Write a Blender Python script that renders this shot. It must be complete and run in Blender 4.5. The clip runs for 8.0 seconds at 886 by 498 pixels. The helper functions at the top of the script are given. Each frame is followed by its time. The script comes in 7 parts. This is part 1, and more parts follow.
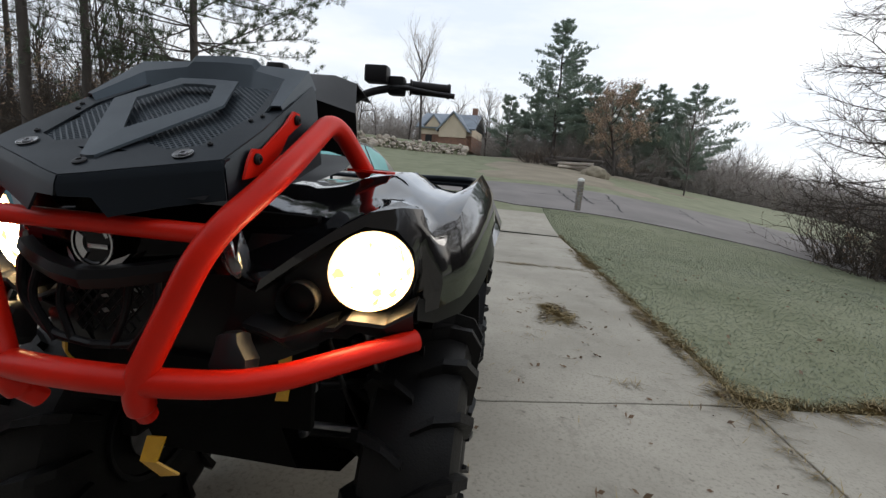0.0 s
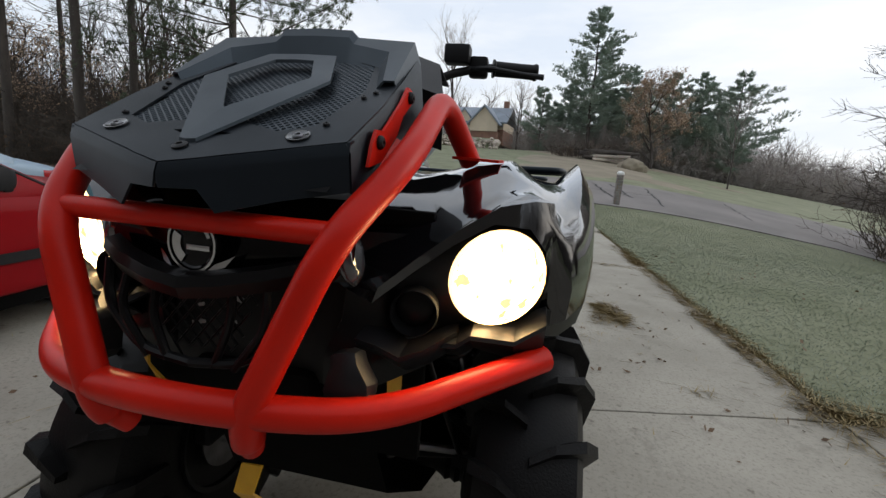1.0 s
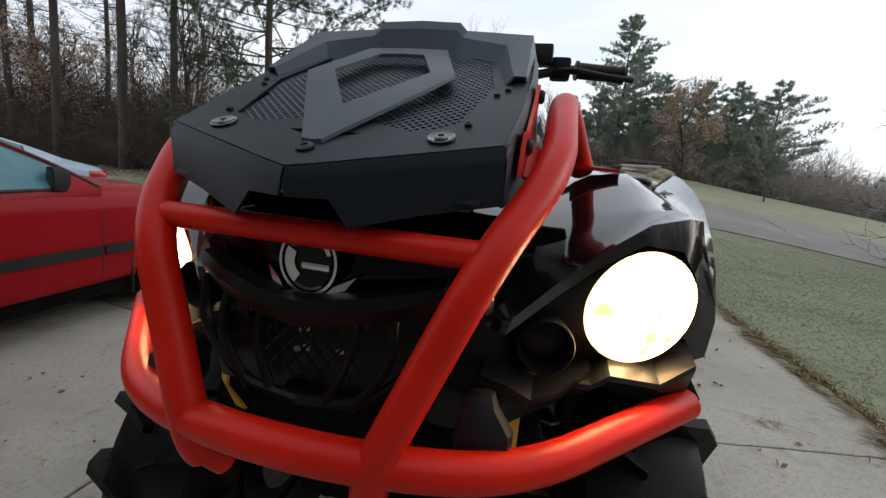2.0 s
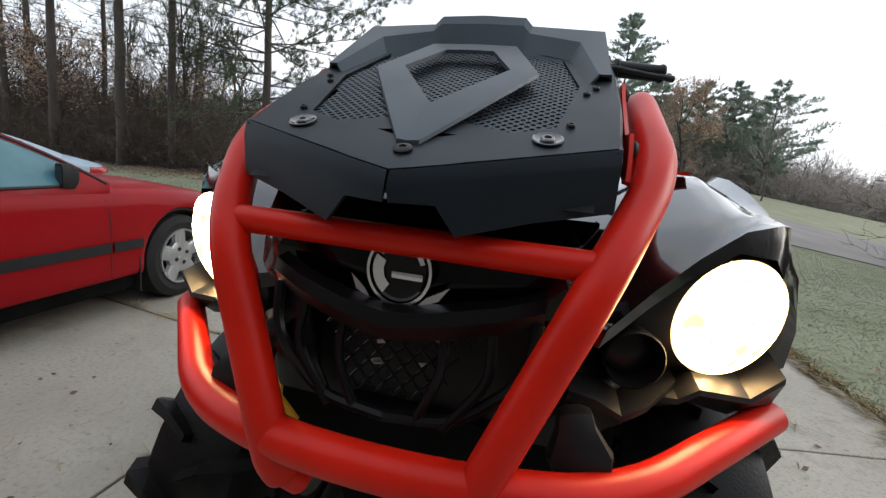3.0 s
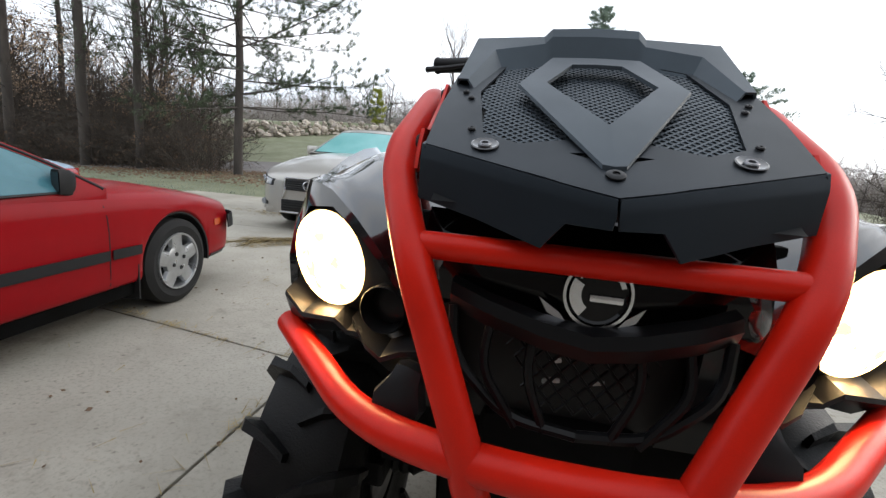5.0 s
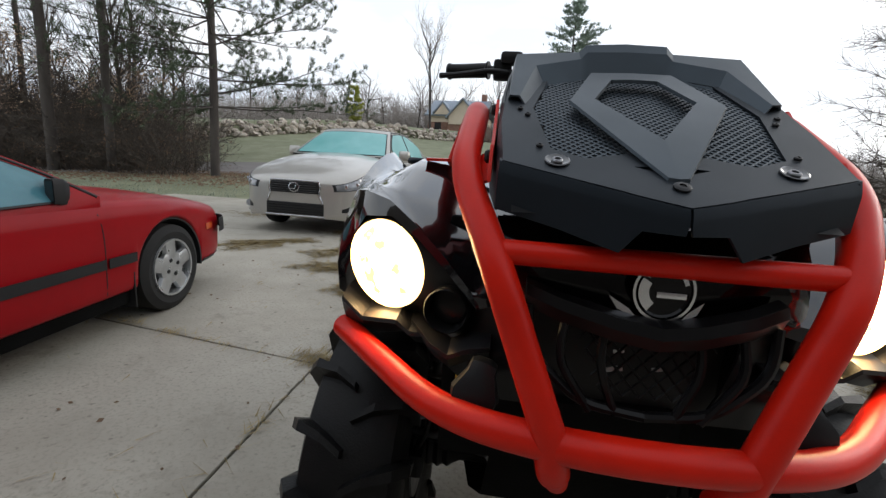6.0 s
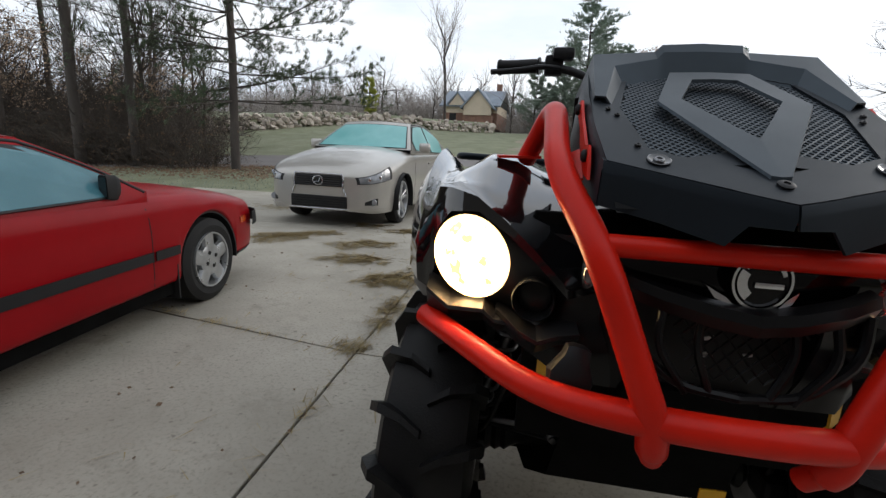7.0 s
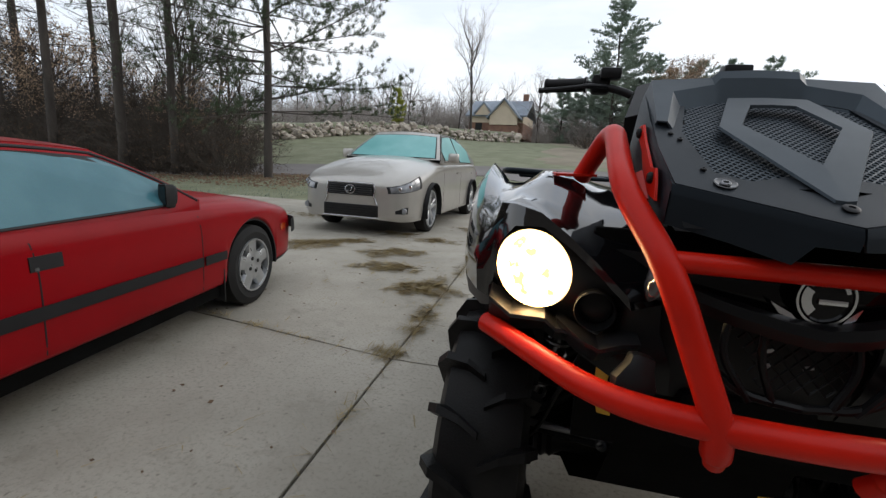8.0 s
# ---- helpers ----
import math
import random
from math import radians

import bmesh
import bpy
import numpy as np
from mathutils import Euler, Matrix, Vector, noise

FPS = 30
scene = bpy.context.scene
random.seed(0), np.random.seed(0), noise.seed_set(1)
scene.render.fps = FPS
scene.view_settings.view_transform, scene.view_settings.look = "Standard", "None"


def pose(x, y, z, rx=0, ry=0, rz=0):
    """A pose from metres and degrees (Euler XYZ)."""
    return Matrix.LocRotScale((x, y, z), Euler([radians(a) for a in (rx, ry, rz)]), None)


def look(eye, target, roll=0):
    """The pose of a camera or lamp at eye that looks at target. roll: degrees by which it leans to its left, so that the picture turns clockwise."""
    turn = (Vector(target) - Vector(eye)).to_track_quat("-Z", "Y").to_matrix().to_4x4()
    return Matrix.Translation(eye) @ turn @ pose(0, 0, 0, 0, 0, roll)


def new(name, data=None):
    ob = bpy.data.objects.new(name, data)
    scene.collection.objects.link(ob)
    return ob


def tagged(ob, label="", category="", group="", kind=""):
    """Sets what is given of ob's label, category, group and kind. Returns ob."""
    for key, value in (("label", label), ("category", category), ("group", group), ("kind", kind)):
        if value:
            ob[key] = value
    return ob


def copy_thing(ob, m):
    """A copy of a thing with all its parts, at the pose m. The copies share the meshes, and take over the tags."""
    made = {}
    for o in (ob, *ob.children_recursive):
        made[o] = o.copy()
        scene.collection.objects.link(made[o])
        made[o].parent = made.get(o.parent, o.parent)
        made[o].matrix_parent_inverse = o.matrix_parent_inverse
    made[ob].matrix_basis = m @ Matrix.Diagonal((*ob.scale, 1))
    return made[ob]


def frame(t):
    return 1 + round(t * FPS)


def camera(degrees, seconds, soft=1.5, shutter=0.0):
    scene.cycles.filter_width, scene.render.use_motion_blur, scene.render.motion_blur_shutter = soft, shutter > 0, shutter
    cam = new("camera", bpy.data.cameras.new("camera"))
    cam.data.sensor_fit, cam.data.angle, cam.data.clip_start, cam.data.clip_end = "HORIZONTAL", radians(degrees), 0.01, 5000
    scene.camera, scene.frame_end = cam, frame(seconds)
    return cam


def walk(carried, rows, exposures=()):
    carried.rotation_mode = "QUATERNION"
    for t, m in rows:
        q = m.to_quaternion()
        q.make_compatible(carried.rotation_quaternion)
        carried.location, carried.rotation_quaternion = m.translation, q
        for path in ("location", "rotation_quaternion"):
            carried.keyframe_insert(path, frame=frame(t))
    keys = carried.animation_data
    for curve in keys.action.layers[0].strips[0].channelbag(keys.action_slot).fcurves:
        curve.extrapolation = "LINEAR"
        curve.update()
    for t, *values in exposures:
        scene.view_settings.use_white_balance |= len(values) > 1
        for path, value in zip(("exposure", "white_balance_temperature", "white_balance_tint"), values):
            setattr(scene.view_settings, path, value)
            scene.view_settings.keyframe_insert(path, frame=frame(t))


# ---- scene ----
cam = camera(92.0, 8.0, 1.4)
PATH = [
    (0, (0.547, -0.552, 1.119), (0.434, 0.428, 0.955), 4.83),
    (0.5, (0.480, -0.522, 1.117), (0.336, 0.451, 0.942), 5.06),
    (1, (0.376, -0.459, 1.097), (0.198, 0.509, 0.915), 4.46),
    (1.5, (0.295, -0.428, 1.093), (0.085, 0.534, 0.916), 5.17),
    (2, (0.227, -0.407, 1.088), (-0.002, 0.551, 0.917), 5.44),
    (3.5, (0.076, -0.404, 1.083), (-0.143, 0.554, 0.897), 5.80),
    (4, (0.015, -0.419, 1.080), (-0.209, 0.536, 0.881), 5.91),
    (4.5, (-0.034, -0.430, 1.085), (-0.235, 0.532, 0.898), 5.56),
    (6, (-0.178, -0.504, 1.109), (-0.302, 0.470, 0.917), 3.45),
    (6.5, (-0.238, -0.542, 1.108), (-0.363, 0.428, 0.897), 2.89),
    (7, (-0.284, -0.561, 1.114), (-0.439, 0.403, 0.901), 2.90),
    (7.5, (-0.325, -0.603, 1.120), (-0.499, 0.360, 0.915), 2.99),
    (8, (-0.348, -0.628, 1.127), (-0.558, 0.330, 0.931), 3.21),
]
walk(cam, [(t, look(eye, target, roll)) for t, eye, target, roll in PATH],
     [(0, 0.16), (1.0, 0.06), (2.0, 0.22), (3.5, 0.78), (4.5, 0.94), (6.0, 0.39), (8.0, 0.24)])

# ---- daylight: overcast dusk sky, weak broad sun ----
SUN_EL, SUN_AZ = radians(24), radians(60)
world = bpy.data.worlds.new("overcast_sky")
scene.world = world
world.use_nodes = True
wn, wl = world.node_tree.nodes, world.node_tree.links
wn.clear()
w_out, w_bg = wn.new("ShaderNodeOutputWorld"), wn.new("ShaderNodeBackground")
w_sky, w_mix, w_cloud = wn.new("ShaderNodeTexSky"), wn.new("ShaderNodeMix"), wn.new("ShaderNodeTexNoise")
w_ramp, w_co, w_map = wn.new("ShaderNodeValToRGB"), wn.new("ShaderNodeTexCoord"), wn.new("ShaderNodeMapping")
w_sky.sky_type, w_sky.sun_disc = "NISHITA", False
w_sky.sun_elevation, w_sky.sun_rotation = SUN_EL, SUN_AZ
w_sky.dust_density = 3.0
w_mix.data_type = "RGBA"
w_mix.inputs[0].default_value = 0.86
w_map.inputs["Scale"].default_value = (1.0, 1.0, 4.0)
w_cloud.inputs["Scale"].default_value = 2.6
w_cloud.inputs["Detail"].default_value = 6
w_cloud.inputs["Roughness"].default_value = 0.55
w_ramp.color_ramp.elements[0].position, w_ramp.color_ramp.elements[0].color = 0.36, (8.2, 9.0, 10.2, 1)
w_ramp.color_ramp.elements[1].position, w_ramp.color_ramp.elements[1].color = 0.62, (10.2, 10.5, 10.9, 1)
wl.new(w_co.outputs["Generated"], w_map.inputs[0])
wl.new(w_map.outputs[0], w_cloud.inputs["Vector"])
wl.new(w_cloud.outputs["Fac"], w_ramp.inputs[0])
wl.new(w_sky.outputs[0], w_mix.inputs[6])
wl.new(w_ramp.outputs[0], w_mix.inputs[7])
wl.new(w_mix.outputs[2], w_bg.inputs[0])
wl.new(w_bg.outputs[0], w_out.inputs[0])
w_bg.inputs[1].default_value = 0.10

sun = new("sun", bpy.data.lights.new("sun", "SUN"))
sun.data.energy, sun.data.angle, sun.data.color = 0.6, radians(25), (1.0, 0.95, 0.9)
sun.matrix_world = look((0, 0, 30), (-30 * math.sin(SUN_AZ) / math.tan(SUN_EL), -30 * math.cos(SUN_AZ) / math.tan(SUN_EL), 0))

# ---- materials ----
def nodes_of(name):
    m = bpy.data.materials.new(name)
    m.use_nodes = True
    return m, m.node_tree.nodes, m.node_tree.links, m.node_tree.nodes["Principled BSDF"]


def mat(name, c1, c2=None, rough=0.5, metal=0.0, scale=8.0, fine=90.0, bump=0.1, depth=0.002, coat=0.0, rvar=0.1, spec=0.5, piece=0.0, stretch=(1, 1, 1)):
    """A surface with coarse colour patches, a fine grain, uneven gloss and relief."""
    m, n, l, b = nodes_of(name)
    c2 = c2 or tuple(v * 0.8 for v in c1)
    co, mp = n.new("ShaderNodeTexCoord"), n.new("ShaderNodeMapping")
    mp.inputs["Scale"].default_value = stretch
    big, small = n.new("ShaderNodeTexNoise"), n.new("ShaderNodeTexNoise")
    big.inputs["Scale"].default_value, big.inputs["Detail"].default_value = scale, 5
    small.inputs["Scale"].default_value, small.inputs["Detail"].default_value = fine, 3
    mix, grain = n.new("ShaderNodeMix"), n.new("ShaderNodeMix")
    mix.data_type = grain.data_type = "RGBA"
    grain.blend_type = "OVERLAY"
    grain.inputs[0].default_value = 0.35
    mix.inputs[6].default_value, mix.inputs[7].default_value = (*c1, 1), (*c2, 1)
    ramp = n.new("ShaderNodeMapRange")
    ramp.inputs[1].default_value, ramp.inputs[2].default_value = 0.35, 0.65
    l.new(co.outputs["Object"], mp.inputs[0])
    l.new(mp.outputs[0], big.inputs["Vector"])
    l.new(mp.outputs[0], small.inputs["Vector"])
    l.new(big.outputs["Fac"], ramp.inputs[0])
    l.new(ramp.outputs[0], mix.inputs[0])
    l.new(mix.outputs[2], grain.inputs[6])
    l.new(small.outputs["Color"], grain.inputs[7])
    last = grain.outputs[2]
    hue = n.new("ShaderNodeHueSaturation")
    hue.inputs["Saturation"].default_value = 1.0
    if piece:
        info, rr = n.new("ShaderNodeObjectInfo"), n.new("ShaderNodeMapRange")
        rr.inputs[3].default_value, rr.inputs[4].default_value = 1 - piece, 1 + piece
        l.new(info.outputs["Random"], rr.inputs[0])
        l.new(rr.outputs[0], hue.inputs["Value"])
    bw = n.new("ShaderNodeRGBToBW")
    l.new(last, hue.inputs["Color"])
    keep = n.new("ShaderNodeMix")
    keep.data_type = "RGBA"
    keep.inputs[0].default_value = 0.3
    l.new(mix.outputs[2], keep.inputs[6])
    l.new(hue.outputs[0], keep.inputs[7])
    l.new((hue if piece else keep).outputs[0 if piece else 2], b.inputs["Base Color"])
    rm = n.new("ShaderNodeMapRange")
    rm.inputs[3].default_value, rm.inputs[4].default_value = max(rough - rvar, 0.02), min(rough + rvar, 1)
    l.new(big.outputs["Fac"], rm.inputs[0])
    l.new(rm.outputs[0], b.inputs["Roughness"])
    b.inputs["Metallic"].default_value = metal
    b.inputs["Specular IOR Level"].default_value = spec
    b.inputs["Coat Weight"].default_value = coat
    b.inputs["Coat Roughness"].default_value = 0.05
    if bump:
        bp = n.new("ShaderNodeBump")
        bp.inputs["Strength"].default_value, bp.inputs["Distance"].default_value = bump, depth
        l.new(small.outputs["Fac"], bp.inputs["Height"])
        l.new(bp.outputs[0], b.inputs["Normal"])
    return m


def glow(name, colour, strength):
    m, n, l, b = nodes_of(name)
    b.inputs["Base Color"].default_value = (*colour, 1)
    b.inputs["Emission Color"].default_value = (*colour, 1)
    b.inputs["Emission Strength"].default_value = strength
    b.inputs["Roughness"].default_value = 0.1
    return m


def lit_lens(name, colour, strength):
    """A lit lens whose flutes and bulb show as dimmer flecks."""
    m = glow(name, colour, strength)
    n, l = m.node_tree.nodes, m.node_tree.links
    co, t, r = n.new("ShaderNodeTexCoord"), n.new("ShaderNodeTexNoise"), n.new("ShaderNodeMapRange")
    t.inputs["Scale"].default_value, t.inputs["Detail"].default_value = 42.0, 2.0
    r.inputs[1].default_value, r.inputs[2].default_value = 0.38, 0.56
    r.inputs[3].default_value, r.inputs[4].default_value = 1.1, strength
    l.new(co.outputs["Object"], t.inputs["Vector"])
    l.new(t.outputs["Fac"], r.inputs[0])
    l.new(r.outputs[0], n["Principled BSDF"].inputs["Emission Strength"])
    return m


def weathered(name, c1, c2, dark):
    """Weathered ground: cloudy patches, dark stains, specks and fine grain."""
    m, n, l, b = nodes_of(name)
    co = n.new("ShaderNodeTexCoord")
    def tex(kind, **v):
        t = n.new(kind)
        for k, x in v.items():
            t.inputs[k].default_value = x
        l.new(co.outputs["Object"], t.inputs["Vector"])
        return t
    def mixed(a, c, f, lo, hi):
        r, x = n.new("ShaderNodeMapRange"), n.new("ShaderNodeMix")
        r.inputs[1].default_value, r.inputs[2].default_value = lo, hi
        x.data_type = "RGBA"
        l.new(f, r.inputs[0])
        l.new(r.outputs[0], x.inputs[0])
        for k, v in ((6, a), (7, c)):
            if isinstance(v, tuple):
                x.inputs[k].default_value = (*v, 1)
            else:
                l.new(v, x.inputs[k])
        return x.outputs[2]
    cloud = tex("ShaderNodeTexNoise", Scale=0.9, Detail=8.0, Roughness=0.62)
    stain = tex("ShaderNodeTexNoise", Scale=3.3, Detail=9.0, Roughness=0.72)
    grain = tex("ShaderNodeTexNoise", Scale=55.0, Detail=4.0, Roughness=0.7)
    pits = tex("ShaderNodeTexVoronoi", Scale=3.1)
    c = mixed(c1, c2, cloud.outputs["Fac"], 0.38, 0.64)
    c = mixed(c, tuple(0.6 * u + 0.4 * v for u, v in zip(c2, dark)), stain.outputs["Fac"], 0.56, 0.74)
    c = mixed(tuple(v * 0.76 for v in c2), c, grain.outputs["Fac"], 0.25, 0.5)
    spall = tex("ShaderNodeTexNoise", Scale=26.0, Detail=2.0, Roughness=0.5)
    c = mixed(c, tuple(0.5 * u + 0.5 * v for u, v in zip(c2, dark)), spall.outputs["Fac"], 0.655, 0.74)
    c = mixed(dark, c, pits.outputs["Distance"], 0.010, 0.034)
    l.new(c, b.inputs["Base Color"])
    b.inputs["Roughness"].default_value = 0.88
    bp = n.new("ShaderNodeBump")
    bp.inputs["Strength"].default_value, bp.inputs["Distance"].default_value = 0.5, 0.003
    l.new(grain.outputs["Fac"], bp.inputs["Height"])
    l.new(bp.outputs[0], b.inputs["Normal"])
    return m


RED_TUBE = mat("red_powder_coat", (0.55, 0.0125, 0.004), (0.48, 0.0105, 0.0035), 0.36, 0, 14, 700, 0.12, 0.0004, 0.0, 0.06, 0.20)
BLACK_TEX = mat("black_textured_plastic", (0.0080, 0.0097, 0.0130), (0.0060, 0.0073, 0.0097), 0.44, 0, 10, 1500, 0.25, 0.0003, 0, 0.08, 0.27)
BLACK_SAT = mat("black_satin_plastic", (0.012, 0.012, 0.013), (0.009, 0.009, 0.010), 0.42, 0, 9, 900, 0.12, 0.0003, 0, 0.08, 0.24)
NOSE_BLACK = mat("deep_black_plastic", (0.006, 0.006, 0.0065), (0.004, 0.004, 0.0045), 0.32, 0, 9, 900, 0.06, 0.0003, 0, 0.06, 0.18)
NOSE_GLOSS = mat("gloss_black_nose", (0.004, 0.004, 0.0045), (0.003, 0.003, 0.0035), 0.07, 0, 5, 300, 0.03, 0.0002, 0.0, 0.03, 0.2)
BLACK_GLOSS = mat("black_gloss_paint", (0.006, 0.006, 0.007), (0.004, 0.004, 0.005), 0.07, 0, 5, 300, 0.01, 0.0002, 0.8, 0.03, 0.5)
TRIM_GREY = mat("charcoal_satin_trim", (0.029, 0.036, 0.044), (0.022, 0.027, 0.033), 0.42, 0, 9, 1100, 0.15, 0.0003)
RUBBER = mat("tyre_rubber", (0.0045, 0.0045, 0.0048), (0.009, 0.0085, 0.008), 0.45, 0, 14, 240, 0.5, 0.0015, 0, 0.16, 0.17)
DARK = mat("dark_inner_plastic", (0.006, 0.006, 0.0065), (0.004, 0.004, 0.0045), 0.6, 0, 9, 300, 0.2, 0.0006, 0, 0.1, 0.25)
CHROME = mat("bright_metal", (0.62, 0.63, 0.65), (0.5, 0.5, 0.52), 0.22, 1.0, 14, 300, 0.03, 0.0002)
STEEL = mat("dull_steel", (0.25, 0.25, 0.26), (0.16, 0.16, 0.17), 0.4, 1.0, 20, 300, 0.15, 0.0003)
# Near-black: the shade beneath the vehicles is put into this colour.
UNDER = mat("shade_black_underside", (0.005, 0.005, 0.005), (0.0035, 0.0033, 0.003), 0.9, 0, 9, 120, 0.4, 0.002, 0, 0.05, 0.06)
YELLOW = mat("yellow_sheet_metal", (0.62, 0.33, 0.012), (0.50, 0.26, 0.01), 0.4, 0, 20, 300, 0.1, 0.0003)
LAMP = lit_lens("headlamp_lit", (1.0, 0.70, 0.34), 32.0)
LAMP_RIM = glow("headlamp_lit_edge", (1.0, 0.64, 0.27), 3.2)
CAR_RED = mat("red_car_paint", (0.255, 0.0025, 0.006), (0.222, 0.002, 0.005), 0.30, 0, 3, 400, 0.03, 0.0002, 0.12, 0.04, 0.12)
CAR_SILVER = mat("champagne_metallic_paint", (0.425, 0.402, 0.365), (0.40, 0.378, 0.344), 0.30, 0.40, 4, 500, 0.02, 0.0002, 0.8, 0.02)
FROST_GLASS = mat("frosted_tinted_glass", (0.13, 0.38, 0.37), (0.20, 0.46, 0.45), 0.35, 0, 2.2, 160, 0.1, 0.0006)
BLUE_GLASS = mat("frosted_blue_glass", (0.045, 0.140, 0.172), (0.095, 0.215, 0.25), 0.22, 0, 1.8, 160, 0.1, 0.0006)
CONCRETE = weathered("broom_finished_concrete", (0.385, 0.357, 0.300), (0.272, 0.250, 0.206), (0.12, 0.106, 0.085))
ASPHALT = mat("worn_asphalt", (0.190, 0.173, 0.165), (0.145, 0.133, 0.128), 0.85, 0, 0.5, 60, 0.4, 0.004)
GRASS = weathered("frosty_lawn", (0.205, 0.214, 0.132), (0.138, 0.150, 0.080), (0.058, 0.052, 0.034))
BARK = mat("pine_bark", (0.068, 0.056, 0.048), (0.040, 0.033, 0.029), 0.9, 0, 3, 30, 0.7, 0.02, stretch=(1, 1, 0.3))

for m_ in (BLACK_TEX, TRIM_GREY):
    m_.node_tree.nodes["Principled BSDF"].inputs["Specular Tint"].default_value = (0.72, 0.88, 1.0, 1)

# ---- mesh helpers ----
def part(name, bm, material, parent=None, label="", smooth=None, m=None):
    """Links bm as one mesh object, under a thing or under a part."""
    if m is not None:
        bm.transform(m)
    bm.normal_update()
    me = bpy.data.meshes.new(name)
    bm.to_mesh(me)
    bm.free()
    me.materials.append(material)
    if smooth:
        me.shade_smooth()
        me.set_sharp_from_angle(angle=radians(smooth))
    ob = new(name, me)
    ob.parent = parent
    return tagged(ob, label)


def thing(name, label, category, m=None, group=""):
    ob = new(name)
    if m is not None:
        ob.matrix_world = m
    return tagged(ob, label, category, group)


def rounded(pts, radius, steps=6):
    """A polyline with its corners rounded."""
    pts = [Vector(p) for p in pts]
    out = [pts[0]]
    for a, b, c in zip(pts, pts[1:], pts[2:]):
        d1, d2 = (a - b), (c - b)
        r = min(radius, d1.length * 0.49, d2.length * 0.49)
        p, q = b + d1.normalized() * r, b + d2.normalized() * r
        for i in range(steps + 1):
            s = i / steps
            out.append(p * (1 - s) ** 2 + b * 2 * s * (1 - s) + q * s * s)
    out.append(pts[-1])
    return out


def sweep(pts, radius, n=14, bm=None, cap=True):
    """A round tube along pts; radius is a number or one number a point."""
    bm = bm or bmesh.new()
    pts = [Vector(p) for p in pts]
    rad = radius if isinstance(radius, (list, tuple)) else [radius] * len(pts)
    rings, side = [], None
    for i, p in enumerate(pts):
        d = (pts[min(i + 1, len(pts) - 1)] - pts[max(i - 1, 0)]).normalized()
        if side is None:
            side = d.orthogonal().normalized()
        side = (side - d * side.dot(d)).normalized()
        up = d.cross(side)
        rings.append([bm.verts.new(p + (side * math.cos(a) + up * math.sin(a)) * rad[i]) for a in [2 * math.pi * k / n for k in range(n)]])
    for a, b in zip(rings, rings[1:]):
        for k in range(n):
            bm.faces.new((a[k], a[(k + 1) % n], b[(k + 1) % n], b[k]))
    if cap:
        bm.faces.new(rings[0][::-1])
        bm.faces.new(rings[-1])
    return bm


def loft(sections, bm=None, closed=False, caps=False):
    """Faces between rows of points of equal count."""
    bm = bm or bmesh.new()
    rows = [[bm.verts.new(p) for p in s] for s in sections]
    n = len(rows[0])
    for a, b in zip(rows, rows[1:]):
        for k in range(n if closed else n - 1):
            bm.faces.new((a[k], a[(k + 1) % n], b[(k + 1) % n], b[k]))
    if caps:
        bm.faces.new(rows[0][::-1])
        bm.faces.new(rows[-1])
    return bm


def plate(pts, thick, bm=None):
    """A flat or folded polygon of points given thickness along its normal."""
    bm = bm or bmesh.new()
    pts = [Vector(p) for p in pts]
    nrm = Vector((0, 0, 0))
    for i in range(len(pts)):
        nrm += pts[i].cross(pts[(i + 1) % len(pts)])
    nrm.normalize()
    a = [bm.verts.new(p) for p in pts]
    b = [bm.verts.new(p - nrm * thick) for p in pts]
    bm.faces.new(a)
    bm.faces.new(b[::-1])
    for i in range(len(a)):
        j = (i + 1) % len(a)
        bm.faces.new((a[j], a[i], b[i], b[j]))
    return bm


def thicken(bm, t):
    """Gives an open sheet a thickness of t on its inner side."""
    bmesh.ops.recalc_face_normals(bm, faces=bm.faces[:])
    bmesh.ops.solidify(bm, geom=bm.faces[:], thickness=t)
    return bm


def box(size, at=(0, 0, 0), bev=0.0, bm=None, rot=None):
    made = bmesh.new()
    bmesh.ops.create_cube(made, size=1.0)
    bmesh.ops.scale(made, vec=size, verts=made.verts)
    if bev:
        bmesh.ops.bevel(made, geom=made.edges[:], offset=bev, segments=2, affect="EDGES", profile=0.6)
    if rot is not None:
        made.transform(rot)
    bmesh.ops.translate(made, vec=at, verts=made.verts)
    return merge(bm, made)


def merge(bm, made):
    if bm is None:
        return made
    me = bpy.data.meshes.new("join")
    made.to_mesh(me)
    made.free()
    bm.from_mesh(me)
    bpy.data.meshes.remove(me)
    return bm


def lathe(profile, axis="X", n=32, bm=None, at=(0, 0, 0), m=None):
    """A turned body: profile of (along, radius)."""
    made = bmesh.new()
    rows = []
    for a, r in profile:
        row = []
        for k in range(n):
            t = 2 * math.pi * k / n
            v = {"X": (a, r * math.cos(t), r * math.sin(t)), "Y": (r * math.cos(t), a, r * math.sin(t)), "Z": (r * math.cos(t), r * math.sin(t), a)}[axis]
            row.append(made.verts.new(v))
        rows.append(row)
    for a, b in zip(rows, rows[1:]):
        for k in range(n):
            made.faces.new((a[k], a[(k + 1) % n], b[(k + 1) % n], b[k]))
    made.faces.new(rows[0][::-1])
    made.faces.new(rows[-1])
    bmesh.ops.recalc_face_normals(made, faces=made.faces[:])
    if m is not None:
        made.transform(m)
    bmesh.ops.translate(made, vec=at, verts=made.verts)
    return merge(bm, made)


# ---- ground, driveway and road ----
def soft(v, w=1.5):
    return math.log1p(math.exp(min(v / w, 40))) * w


